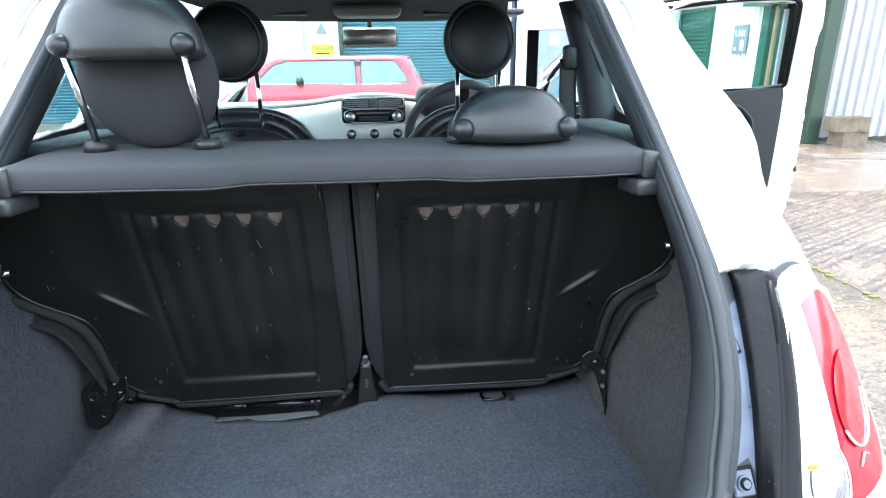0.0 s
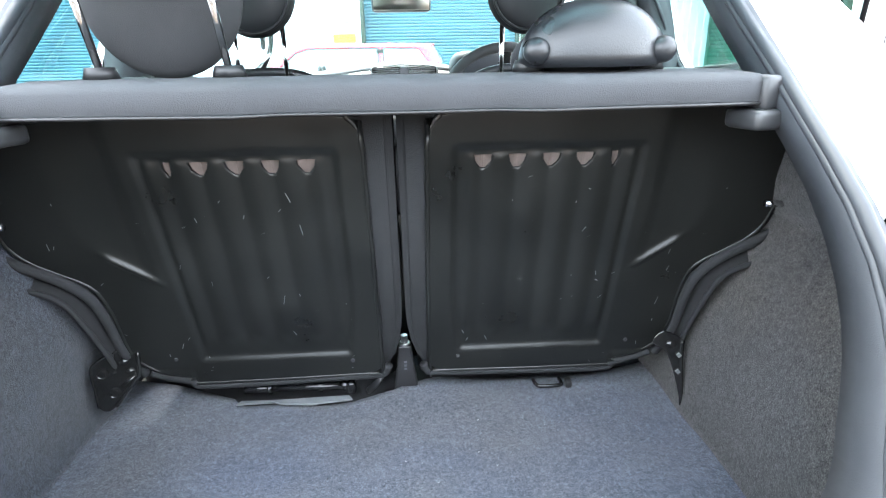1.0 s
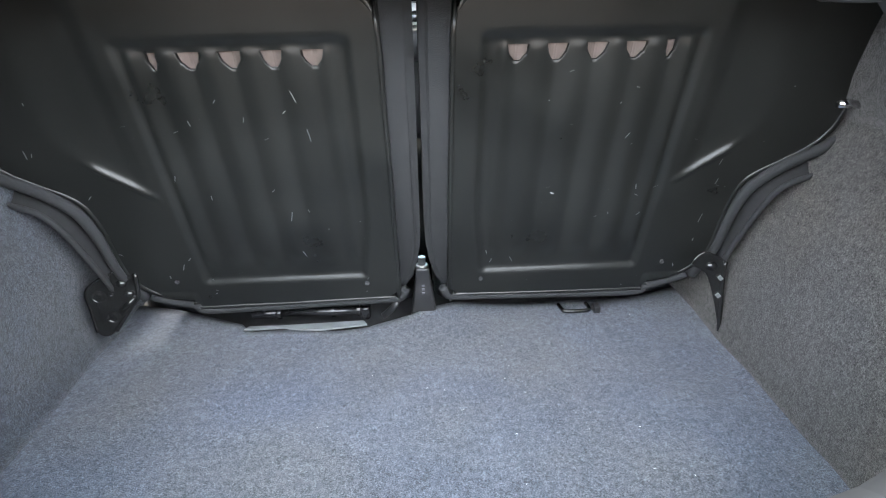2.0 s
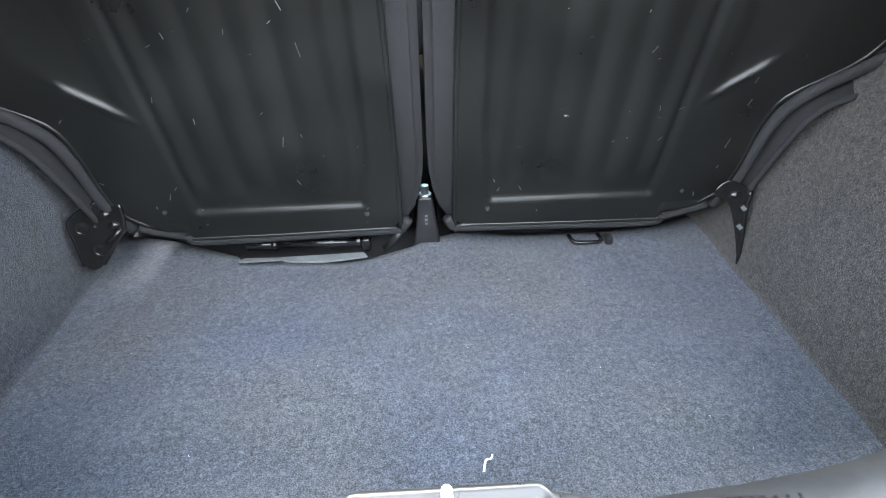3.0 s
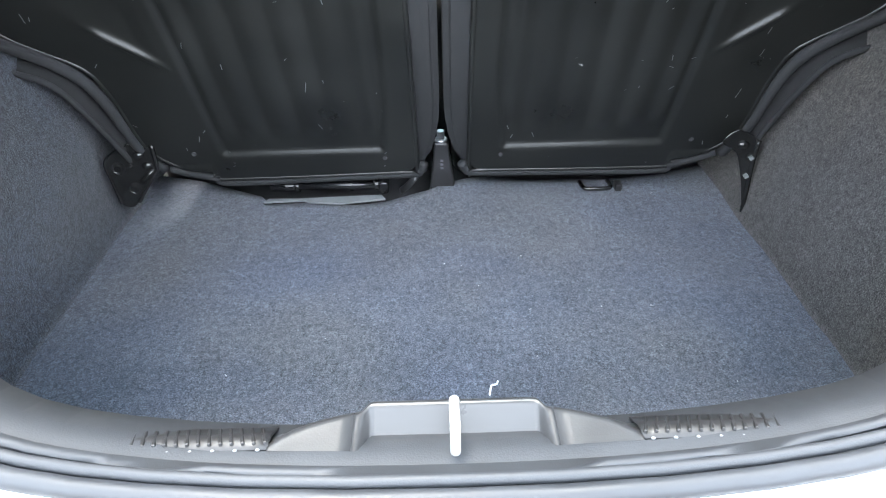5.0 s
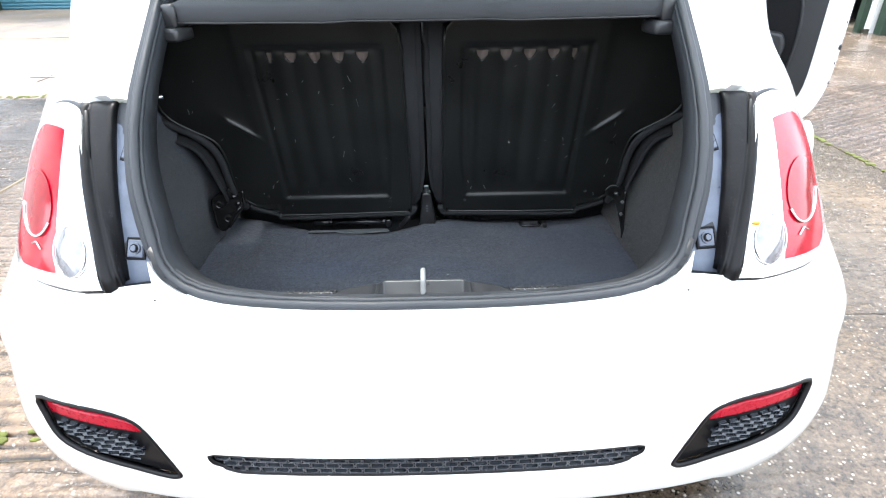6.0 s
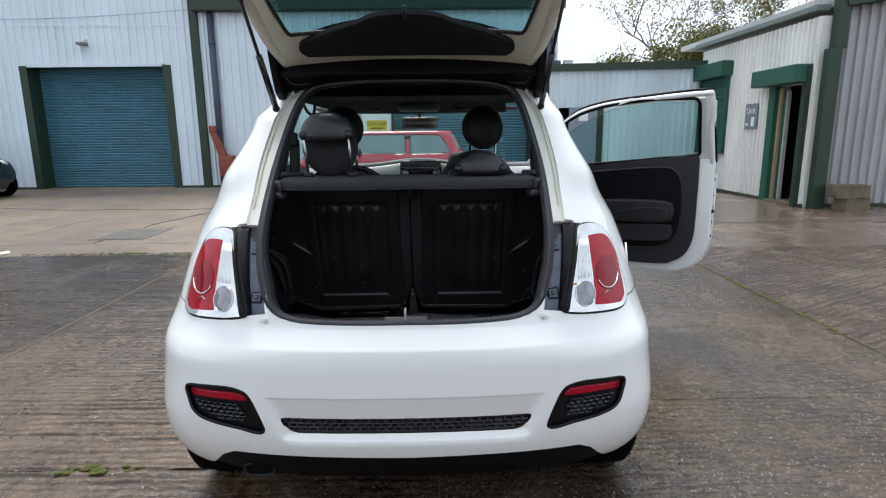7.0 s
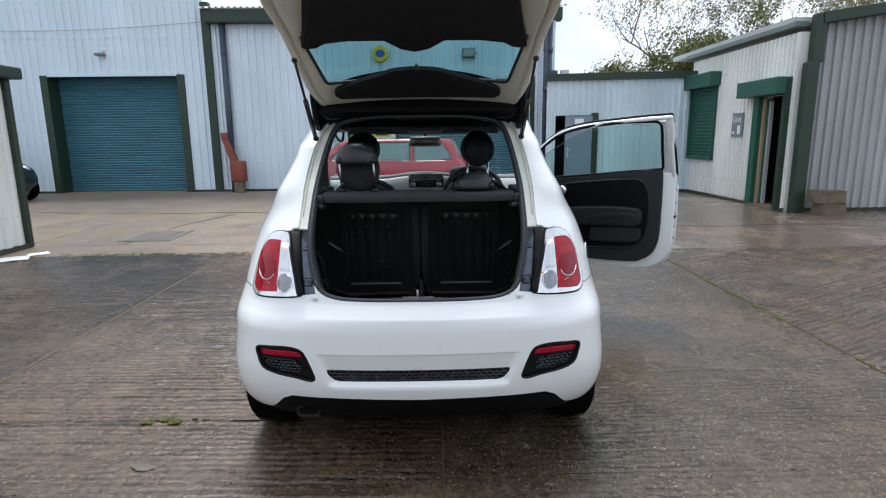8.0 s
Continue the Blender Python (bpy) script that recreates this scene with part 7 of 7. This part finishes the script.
part("neck", loft([[(-0.20, -0.09, 0.85), (0.02, -0.09, 0.92), (0.02, 0.09, 0.92), (-0.20, 0.09, 0.85)], [(-0.44, -0.07, 1.55), (-0.29, -0.07, 1.60), (-0.29, 0.07, 1.60), (-0.44, 0.07, 1.55)]], close=True, caps=True), M_RUST, hp, "", bevel=0.015)
part("mouth", rbox(-0.46, -0.26, -0.08, 0.08, 1.54, 1.74, 0.03), M_RUST, hp, "", True)

# signs and alarm on the middle unit
sg = thing("warning_sign", "white and yellow danger sign on the wall", "sign", (-1.28, YN - 0.14, 1.33))
part("plate", boxes((-0.34, 0.34, 0, 0.012, 0.0, 0.82)), M_PAPER, sg, "white plate")
part("yellow_band", boxes((-0.24, 0.24, -0.004, 0.0, 0.02, 0.26)), M_YELLOW, sg, "yellow panel")
tri = prism([(-0.13, 0.45), (0.13, 0.45), (0, 0.70)], -0.004, 0.0)
part("triangle", tri, M_SIGNGREY, sg)
fc = bpy.data.curves.new("danger", "FONT")
fc.body, fc.size, fc.align_x, fc.extrude = "DANGER", 0.125, "CENTER", 0.001
fo = new("lettering", fc)
fo.parent = sg
fo.matrix_local = pose(0, -0.006, 0.135, 90)
fc.materials.append(M_BLACK)
part("text_bar", boxes((-0.15, 0.15, -0.006, -0.004, 0.055, 0.085)), M_BLACK, sg)
al = thing("alarm_box", "yellow six-sided alarm sounder", "alarm", (-1.25, YN - 0.19, 3.36))
part("cover", prism([(0.21 * math.cos(a), 0.21 * math.sin(a)) for a in [math.pi / 3 * k + math.pi / 6 for k in range(6)]], -0.05, 0.16), M_YELLOW, al, "", bevel=0.02)
part("badge", prism([(0.13 * math.cos(a), 0.10 * math.sin(a)) for a in [math.pi / 3 * k for k in range(6)]], -0.058, -0.05), M_BLUEPLATE, al)
fl = thing("flood_light", "black wall flood light", "light", (0.93, YN - 0.20, 3.36))
fl.scale = (0.66, 0.8, 0.66)
part("lamp_body", rbox(-0.24, 0.24, -0.1, 0.1, -0.16, 0.16, 0.02), M_IRON, fl)
part("lamp_glass", rbox(-0.19, 0.19, -0.108, -0.1, -0.11, 0.11, 0.003, 1), M_SMOKE, fl)
part("arm", tube([(0.24, 0, 0), (0.34, 0.06, 0.0), (0.34, 0.14, 0.0)], 0.02, 8), M_IRON, fl)

# blue door ajar in the grey wall, with its green post
bd = thing("blue_door", "grey-blue steel door standing ajar with a notice", "door", (3.16, YE + 0.12, 0), -12, kind="structure")
part("leaf", rbox(0.0, 0.62, -0.02, 0.025, 0.02, 1.78, 0.006), M_DOORBLUE, bd)
part("notice", boxes((0.22, 0.42, -0.024, -0.021, 1.50, 1.72)), M_PAPER, bd)
part("door_handle", tube([(0.07, -0.02, 0.98), (0.07, -0.07, 0.98), (0.17, -0.07, 0.98)], 0.012, 8), M_STEEL, bd, "", True)
part("lock_plate", boxes((0.05, 0.09, -0.026, -0.02, 0.82, 1.06)), M_STEEL, bd)
tagged(part("trim_post", boxes((3.78, 3.92, YE + 0.03, YE + 0.17, 0, 1.85)), M_GREEN, bevel=0.01), "dark green door post", "trim", kind="structure")
# near-black sheets stand in for the unlit room's shade
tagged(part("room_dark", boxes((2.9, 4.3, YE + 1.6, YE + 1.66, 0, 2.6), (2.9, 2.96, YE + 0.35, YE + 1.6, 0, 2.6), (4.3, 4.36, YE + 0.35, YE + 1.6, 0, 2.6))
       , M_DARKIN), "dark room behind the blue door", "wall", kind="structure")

# cream wall: window shutter, door, sign
ws = thing("window_shutter", "closed green roller shutter with its box over a window", "shutter", (6.1, 10.75, 0))
part("shutter_box", rbox(-0.26, 0.0, -0.62, 0.66, 2.32, 2.62, 0.015), M_GREEN2, ws, "green shutter box")
pts = []
for i in range(20):
    for f, d in ((0.0, 0.0), (0.2, -0.012), (0.6, -0.02), (0.9, -0.006)):
        pts.append((d, 0.86 + (i + f) * 0.073))
cur = loft([[(-0.06 + d, y, z) for d, z in pts] for y in (-0.5, 0.56)])
part("curtain", toward(cur, (-1, 0, 0)), M_GREEN2, ws, "", solid=0.01)
for y in (-0.57, 0.54):
    part("guide", boxes((-0.11, -0.02, y, y + 0.08, 0.82, 2.32)), M_GREEN2, ws)
part("sill", boxes((-0.12, -0.02, -0.57, 0.62, 0.78, 0.85)), M_GREEN2, ws)
us = thing("unit_sign", "slate grey unit sign with white lettering", "sign", (6.06, 9.26, 1.27))
part("plate", boxes((-0.025, -0.01, -0.19, 0.21, 0.0, 0.46)), M_SIGNGREY, us)
fc = bpy.data.curves.new("unit", "FONT")
fc.body, fc.size, fc.align_x, fc.extrude = "Unit", 0.17, "CENTER", 0.001
fo = new("lettering", fc)
fo.parent = us
fo.matrix_local = pose(-0.028, 0.02, 0.28, 90, 0, -90)
fc.materials.append(M_PAPER)
part("number_bar", boxes((-0.028, -0.025, -0.11, -0.01, 0.05, 0.22)), M_PAPER, us)
part("small_bar", boxes((-0.028, -0.025, 0.10, 0.16, 0.06, 0.11)), M_PAPER, us)
de = thing("unit_door", "open doorway with green frame and roller box", "door", (6.1, 8.10, 0), kind="structure")
part("roller_box", rbox(-0.30, 0.0, -0.40, 0.86, 1.98, 2.26, 0.015), M_GREEN2, de, "green roller box")
part("frame_post", boxes((-0.10, 0.05, 0.42, 0.60, 0, 1.98)), M_GREEN2, de)
part("frame_post", boxes((-0.12, 0.06, -0.42, -0.32, 0, 2.22)), M_GREEN, de)
part("inner_frame", boxes((-0.02, 0.12, 0.365, 0.42, 0.03, 1.95)), M_WOOD, de, "pale wooden frame")
part("inner_door", boxes((0.02, 0.10, 0.30, 0.36, 0.03, 1.92)), M_GREEN2, de)
part("glazed_edge", boxes((0.03, 0.09, 0.255, 0.295, 0.05, 1.90)), M_CLADGREY, de)
part("threshold", boxes((-0.12, 0.4, -0.32, 0.42, 0.0, 0.05)), M_STONE, de)
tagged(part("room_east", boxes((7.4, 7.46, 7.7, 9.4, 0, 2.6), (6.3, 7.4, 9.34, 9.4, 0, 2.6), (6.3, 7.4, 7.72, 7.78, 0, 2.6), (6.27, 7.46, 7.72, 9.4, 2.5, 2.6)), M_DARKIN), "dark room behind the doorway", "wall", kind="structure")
part("barrow_shape", rbox(6.5, 6.9, 8.0, 8.5, 0.02, 0.22, 0.04), M_BLACK, None)
bpy.data.objects["barrow_shape"].name = "door_mat"
tagged(bpy.data.objects["door_mat"], "dark bundle on the floor inside the doorway", "bundle")


def rough_block(name, dims, at, rz, label):
    bm = boxes((-dims[0] / 2, dims[0] / 2, -dims[1] / 2, dims[1] / 2, 0, dims[2]))
    bmesh.ops.subdivide_edges(bm, edges=bm.edges[:], cuts=5, use_grid_fill=True)
    for v in bm.verts:
        v.co += Vector((noise.noise(v.co * 7 + Vector(at)), noise.noise(v.co * 7 + Vector((3, 1, 2))), 0.5 * noise.noise(v.co * 7 + Vector((8, 1, 2))))) * 0.018
        v.co.z = max(v.co.z, 0)
    ob = part(name, bm, M_STONE, smooth=False)
    ob.matrix_world = pose(*at, 0, 0, rz)
    return tagged(ob, label, "block", group="stacked stone blocks")


rough_block("stone_block", (0.42, 0.26, 0.19), (6.60, 7.22, 0.0), 8, "tan rough stone block on the ground")
rough_block("stone_block", (0.48, 0.27, 0.20), (6.54, 7.22, 0.195), -4, "tan rough stone block stacked on another")

sp = thing("soil_pipe", "dark grey soil pipe with a branch at the wall corner", "pipe", (2.93, YN - 0.30, 0))
part("stack", tube([(0, 0, 0), (0, 0, 4.05)], 0.055, 14), M_PIPE, sp, "", True)
for z in (0.9, 2.32, 3.4):
    part("collar", disc((0, 0, z), 0.072, 0.12, "Z", 18), M_PIPE, sp, "", True)
part("branch", tube([(0, 0, 2.32), (0.30, 0, 2.30), (0.34, 0, 2.36), (0.34, 0, 2.46)], 0.05, 12), M_PIPE, sp, "", True)
part("branch_cap", disc((0.34, 0, 2.52), 0.075, 0.14, "Z", 18), M_CLADGREY, sp, "pale grey cap", True)
# ---- shed at the edge of the yard ----
shed = clad_wall("wall_shed", (-5.12, 1.2), (-5.12, 5.1), 2.06, M_CLADCREAM, "cream profiled metal wall of a shed")
tagged(part("wall_shed_end", boxes((-8.2, -5.14, 5.0, 5.1, 0, 2.06), (-8.2, -5.14, 1.2, 1.3, 0, 2.06)), M_CLADCREAM), "end walls of the shed", "wall", kind="structure")
tagged(part("trim_shed", boxes((-5.17, -5.06, 5.075, 5.16, 0, 2.06)), M_GREEN, bevel=0.008), "dark green corner trim of the shed", "trim", kind="structure")
tagged(part("roof_shed", boxes((-8.4, -4.96, 1.0, 5.26, 2.06, 2.20)), M_GREEN, bevel=0.02), "dark green shed roof edge", "roof", kind="structure")
tagged(part("shed_notice", boxes((-5.065, -5.055, 3.7, 4.62, 1.25, 1.85)), M_PAPER), "white notice board on the shed wall", "sign")

# ---- on the ground: papers, drain, moss ----
for k, (x, y, rz, w, h) in enumerate(((-4.86, 4.30, 30, 0.55, 0.28), (-4.66, 4.64, 40, 0.22, 0.18))):
    bm = loft([[(-w / 2 + w * i / 8, -h / 2 + h * j / 4, 0.006 + 0.012 * abs(noise.noise((i * 0.6, j * 0.7, k)))) for i in range(9)] for j in range(5)])
    ob = part("paper_sheet", toward(bm, (0, 0, 1)), M_PAPER, solid=0.001, smooth=True)
    ob.matrix_world = pose(x, y, 0, 0, 0, rz)
    tagged(ob, "white paper sheet lying on the concrete", "paper", group="papers by the shed")
dr = thing("drain_cover", "rusty iron drain grating set in the concrete", "drain", (-3.83, 5.83, 0), 2)
part("drain_frame", boxes((-0.34, 0.34, -0.40, -0.36, -0.02, 0.008), (-0.34, 0.34, 0.36, 0.40, -0.02, 0.008), (-0.34, -0.30, -0.36, 0.36, -0.02, 0.008), (0.30, 0.34, -0.36, 0.36, -0.02, 0.008)), M_IRON, dr)
part("drain_well", boxes((-0.30, 0.30, -0.36, 0.36, -0.02, 0.003)), M_DARKIN, dr)
for k in range(13):
    part("grate_bar", boxes((-0.30, 0.30, -0.345 + 0.055 * k, -0.318 + 0.055 * k, 0.0, 0.008)), M_IRON, dr)
for k in range(9):
    part("grate_bar", boxes((-0.295 + 0.068 * k, -0.262 + 0.068 * k, -0.345, 0.345, 0.001, 0.0095)), M_IRON, dr)
r3 = random.Random(7)


def moss_strip(a, b, n, spread, name, label):
    bm = bmesh.new()
    for k in range(n):
        t = r3.random()
        x, y = a[0] + (b[0] - a[0]) * t + r3.gauss(0, spread), a[1] + (b[1] - a[1]) * t + r3.gauss(0, spread)
        s = r3.uniform(0.004, 0.015) * (1.2 - abs(t - 0.5))
        blob(bm, (x, y, 0.003), (s * r3.uniform(1, 2.4), s, s * 0.4))
    tagged(part(name, bm, M_MOSS, smooth=True), label, "moss", kind="stuff")


moss_strip((-1.33, 0.52), (-1.05, 0.52), 26, 0.012, "moss_joint", "bright green moss in a slab joint")
moss_strip((-4.3, 4.56), (-2.0, 4.54), 190, 0.030, "moss_line", "sparse moss along the slab edge")
moss_strip((2.56, 0.6), (2.56, 4.3), 120, 0.007, "moss_joint_side", "thin moss along the long joint")
for pts in (((-3.95, 5.2), (-3.97, 5.7), (-3.90, 6.2), (-3.95, 6.6), (-3.80, 7.2), (-3.70, 7.6), (-3.55, 8.1)), ((-7.7, 8.8), (-7.0, 8.6), (-6.2, 8.35), (-5.5, 8.45), (-4.6, 8.3), (-3.7, 8.36), (-2.9, 8.2)), ((3.4, 6.3), (4.2, 6.1), (5.3, 6.2), (6.4, 5.9))):
    line = [(x + 0.015 * noise.noise((i * 0.9, x, 0)), y + 0.02 * noise.noise((i * 0.7, y, 3)), 0.0) for i, (x, y) in enumerate(curve_through(pts, 5, False))]
    part("crack", tube(line, 0.006, 5), M_DARKIN, ground, "thin dark crack in the concrete")
crumbs = bmesh.new()
for k in range(900):
    x, y = r3.uniform(-5, 6), r3.uniform(-1.2, 6.5)
    s = r3.uniform(0.002, 0.007)
    blob(crumbs, (x, y, s * 0.3), (s, s * r3.uniform(0.6, 1.2), s * 0.6), 5)
tagged(part("grit", crumbs, M_STONE), "loose grit on the yard", "grit", kind="stuff")
for x, y, turn in ((-1.13, 0.13, 0),):
    lf = prism([(0.05 * math.cos(a) * (1 + 0.3 * math.sin(3 * a)), 0.022 * math.sin(a)) for a in [2 * math.pi * i / 12 for i in range(12)]], 0.004, 0.007, "z")
    ob = part("fallen_leaf", lf, M_BARK)
    ob.matrix_world = pose(x, y, 0, 4, 5, turn)
    tagged(ob, "brown fallen leaf on the wet concrete", "leaf")

# ---- other cars ----
def parked_car(name, label, paint, skin2, glass_side, arches, at, rz, zs, bonnet=None, roof_z=9.0, roof_mat=None):
    c = thing(name, label, "car", at, rz)
    b = skin2.shell(zs)
    for y in arches:
        carve(b, arch(y, 0.33), "x", lambda q: abs(q.x) > 0.5).free()
    for cond in (RIGHT, LEFT):
        for poly in glass_side:
            g = carve(b, poly, "x", cond)
            part("side_window", push(g, -0.006), M_CARGLASS, c, "", True, 0.004)
    ymid = (skin2.tail(1.1) + skin2.nose(1.1)) / 2
    hw = skin2.width(1.15) - 0.1
    for cond in ((lambda q: q.y > ymid), (lambda q: q.y < ymid)):
        g = carve(b, [(-hw - 0.05, 0.98), (hw + 0.05, 0.98), (hw - 0.05, 1.26), (-hw + 0.05, 1.26)], "y", cond)
        part("end_window", push(g, -0.006), M_CARGLASS, c, "", True, 0.004)
    part("body", b, paint, c, "", True, 0.006)
    part("underside", boxes((-0.62, 0.62, skin2.tail(0.3) + 0.2, skin2.nose(0.3) - 0.2, 0.18, 0.5)), M_DARKIN, c)
    for s in (1, -1):
        for y in arches:
            part("tyre", revolve([(-0.085, 0.19), (-0.095, 0.24), (-0.075, 0.285), (0.075, 0.285), (0.095, 0.24), (0.085, 0.19), (-0.085, 0.19)], (0.70 * s, y, 0.288), "X", 40), M_TYRE, c, "", True)
            part("rim", disc((0.70 * s, y, 0.288), 0.192, 0.15, "X", 32), M_ALLOY, c, "", bevel=0.01)
        part("headlamp", ellipsoid((s * 0.55, skin2.nose(0.66) - 0.17, 0.70), (0.12, 0.10, 0.10), 24, 16), M_CLEAR, c, "chrome-ringed headlamp", True)
        part("tail_lamp", ellipsoid((s * 0.58, skin2.rear(0.58, 0.75) + 0.02, 0.75), (0.06, 0.04, 0.12), 20, 14), M_REDLENS, c, "red tail lamp", True)
        part("door_handle", rbox(s * 0.79 - 0.02, s * 0.79 + 0.02, skin2.tail(0.6) + 1.30, skin2.tail(0.6) + 1.46, 0.80, 0.83, 0.01), M_CHROME, c, "chrome door handle", True)
        part("door_mirror", ellipsoid((s * 0.86, skin2.nose(0.6) - 1.32, 0.95), (0.09, 0.06, 0.07), 20, 14), M_BLACK, c, "", True)
        part("pillar", rbox(s * (skin2.width(1.1) + 0.004) - 0.008, s * (skin2.width(1.1) + 0.004) + 0.008, skin2.tail(0.6) + 1.17, skin2.tail(0.6) + 1.25, 0.90, 1.22, 0.004), M_BLACK, c, "black window pillar")
    part("seats", boxes((-0.55, 0.55, ymid - 0.2, ymid - 0.05, 0.5, 0.98)), M_LEATHER, c)
    return c


RW = [(0.19, 0.74), (0.35, 0.80), (0.60, 0.82), (0.80, 0.81), (0.90, 0.78), (1.0, 0.74), (1.1, 0.70), (1.2, 0.66), (1.27, 0.62), (1.30, 0.55), (1.315, 0.40)]
RT = [(0.19, 0.10), (0.35, 0.02), (0.60, 0.0), (0.80, 0.06), (0.90, 0.14), (1.0, 0.17), (1.1, 0.21), (1.2, 0.27), (1.27, 0.33), (1.30, 0.40), (1.315, 0.7)]
RN = [(0.19, 3.32), (0.35, 3.40), (0.60, 3.38), (0.75, 3.28), (0.84, 3.02), (0.90, 2.74), (0.95, 2.6), (1.0, 2.52), (1.1, 2.40), (1.2, 2.27), (1.27, 2.15), (1.30, 2.02), (1.315, 1.75)]
RN = [(z, y + 0.42 * step(0.78, 0.95, z)) for z, y in RN]
RED_SKIN = Skin(RW, RT, RN, arc=0.08, corner=0.30)
ZR = [0.19 + 0.034 * k for k in range(31)] + [1.25, 1.27, 1.285, 1.295, 1.305, 1.315]
ZR = sorted(z for z in set(round(z, 3) for z in ZR))
SIDE = [[(0.46, 0.905), (0.50, 1.04), (0.62, 1.20), (0.66, 1.225), (1.17, 1.24), (1.17, 0.90)], [(1.23, 0.90), (1.23, 1.24), (2.25, 1.238), (2.45, 1.18), (2.72, 0.93)]]
parked_car("red_car", "red hatchback parked across a roller door", M_REDCAR, RED_SKIN, SIDE, (0.62, 2.86), (0.80, 9.4, 0), 93, ZR)
DW = [(z, w * 1.04) for z, w in RW]
dark = parked_car("dark_car", "black car parked behind the shed", M_DARKCAR, Skin(DW, RT, RN, arc=0.10, corner=0.35), SIDE, (0.62, 3.0), (-12.36, 10.5, 0), -93, ZR)


# ---- trees beyond the roofs ----
def tree(at, height, seed, leaf_material, density, label, spread=0.55):
    rr = random.Random(seed)
    trunk, leaves = bmesh.new(), []

    def limb(p, d, length, r, depth):
        pts = [p]
        q = p.copy()
        for k in range(4):
            d = (d + Vector((rr.gauss(0, 0.12), rr.gauss(0, 0.12), rr.gauss(0.04, 0.08)))).normalized()
            q = q + d * length / 4
            pts.append(q.copy())
        tube(pts, r, 4 if depth > 2 else 7, bm=trunk, r_end=r * 0.5)
        if depth >= 5:
            for _ in range(max(2, density // 3)):
                t = rr.random()
                c = pts[0].lerp(pts[-1], t) + Vector((rr.gauss(0, 0.18), rr.gauss(0, 0.18), rr.gauss(0, 0.18)))
                leaves.append(c)
            return
        for k in range(3 if depth else 4):
            t = rr.uniform(0.45, 1.0)
            i = min(int(t * 4), 3)
            s = pts[i].lerp(pts[i + 1], t * 4 - i)
            side = Vector((rr.gauss(0, 1), rr.gauss(0, 1), rr.uniform(-0.1, 0.7))).normalized()
            limb(s, (d * (1 - spread) + side * spread).normalized(), length * rr.uniform(0.55, 0.8), r * rr.uniform(0.40, 0.58), depth + 1)
    limb(Vector((0, 0, 0)), Vector((0, 0, 1)), height * 0.36, height * 0.0085, 0)
    lb = bmesh.new()
    for c in leaves:
        s = rr.uniform(0.035, 0.075)
        u = Vector((rr.gauss(0, 1), rr.gauss(0, 1), rr.gauss(0, 1))).normalized()
        v = u.orthogonal().normalized()
        w = u.cross(v)
        vs = [lb.verts.new(c + a) for a in (-v * s, w * s * 0.55 + u * s * 0.2, v * s, -w * s * 0.55 + u * s * 0.2)]
        lb.faces.new(vs)
    t = thing("tree", label, "tree", at)
    part("trunk", trunk, M_BARK, t, "grey bark", True)
    part("crown", lb, leaf_material, t, "sparse autumn leaves")
    return t


tree((10.5, 24.0, 0), 12.5, 3, M_LEAF2, 36, "thinly leaved autumn tree behind the roofs")
tree((14.8, 22.0, 0), 13.5, 8, M_LEAF2, 66, "tall tree with yellowing leaves behind the roofs", 0.45)
tree((7.4, 20.5, 0), 6.0, 5, M_LEAF, 130, "low leafy green tree behind the wall", 0.62)
tree((9.3, 20.0, 0), 6.1, 14, M_LEAF, 150, "low olive green tree behind the wall", 0.62)
tree((12.2, 19.5, 0), 7.4, 12, M_LEAF, 90, "dense green tree behind the wall", 0.6)
tree((18.5, 21.0, 0), 12.0, 21, M_LEAF2, 34, "bare-topped tree behind the grey wall")
tree((22.0, 30.0, 0), 14.0, 31, M_LEAF, 14, "green tree in the distance")
# rain drops on the white bumper
drops = bmesh.new()
for k in range(420):
    x, z = r3.uniform(-0.62, 0.62), r3.choice((r3.uniform(0.36, 0.41), r3.uniform(0.45, 0.56), r3.uniform(0.36, 0.70)))
    if any(inside((abs(x), z), p) for p in (BEZEL, LAMP)) or inside((x, z), GRILLE):
        continue
    s = r3.uniform(0.0006, 0.0017)
    blob(drops, (x, BODY.rear(x, z), z), (s, s * 0.6, s * r3.uniform(1, 1.5)))
part("rain_beading", drops, M_PAINT, car, "rain drops on the paint", True)["kind"] = "stuff"
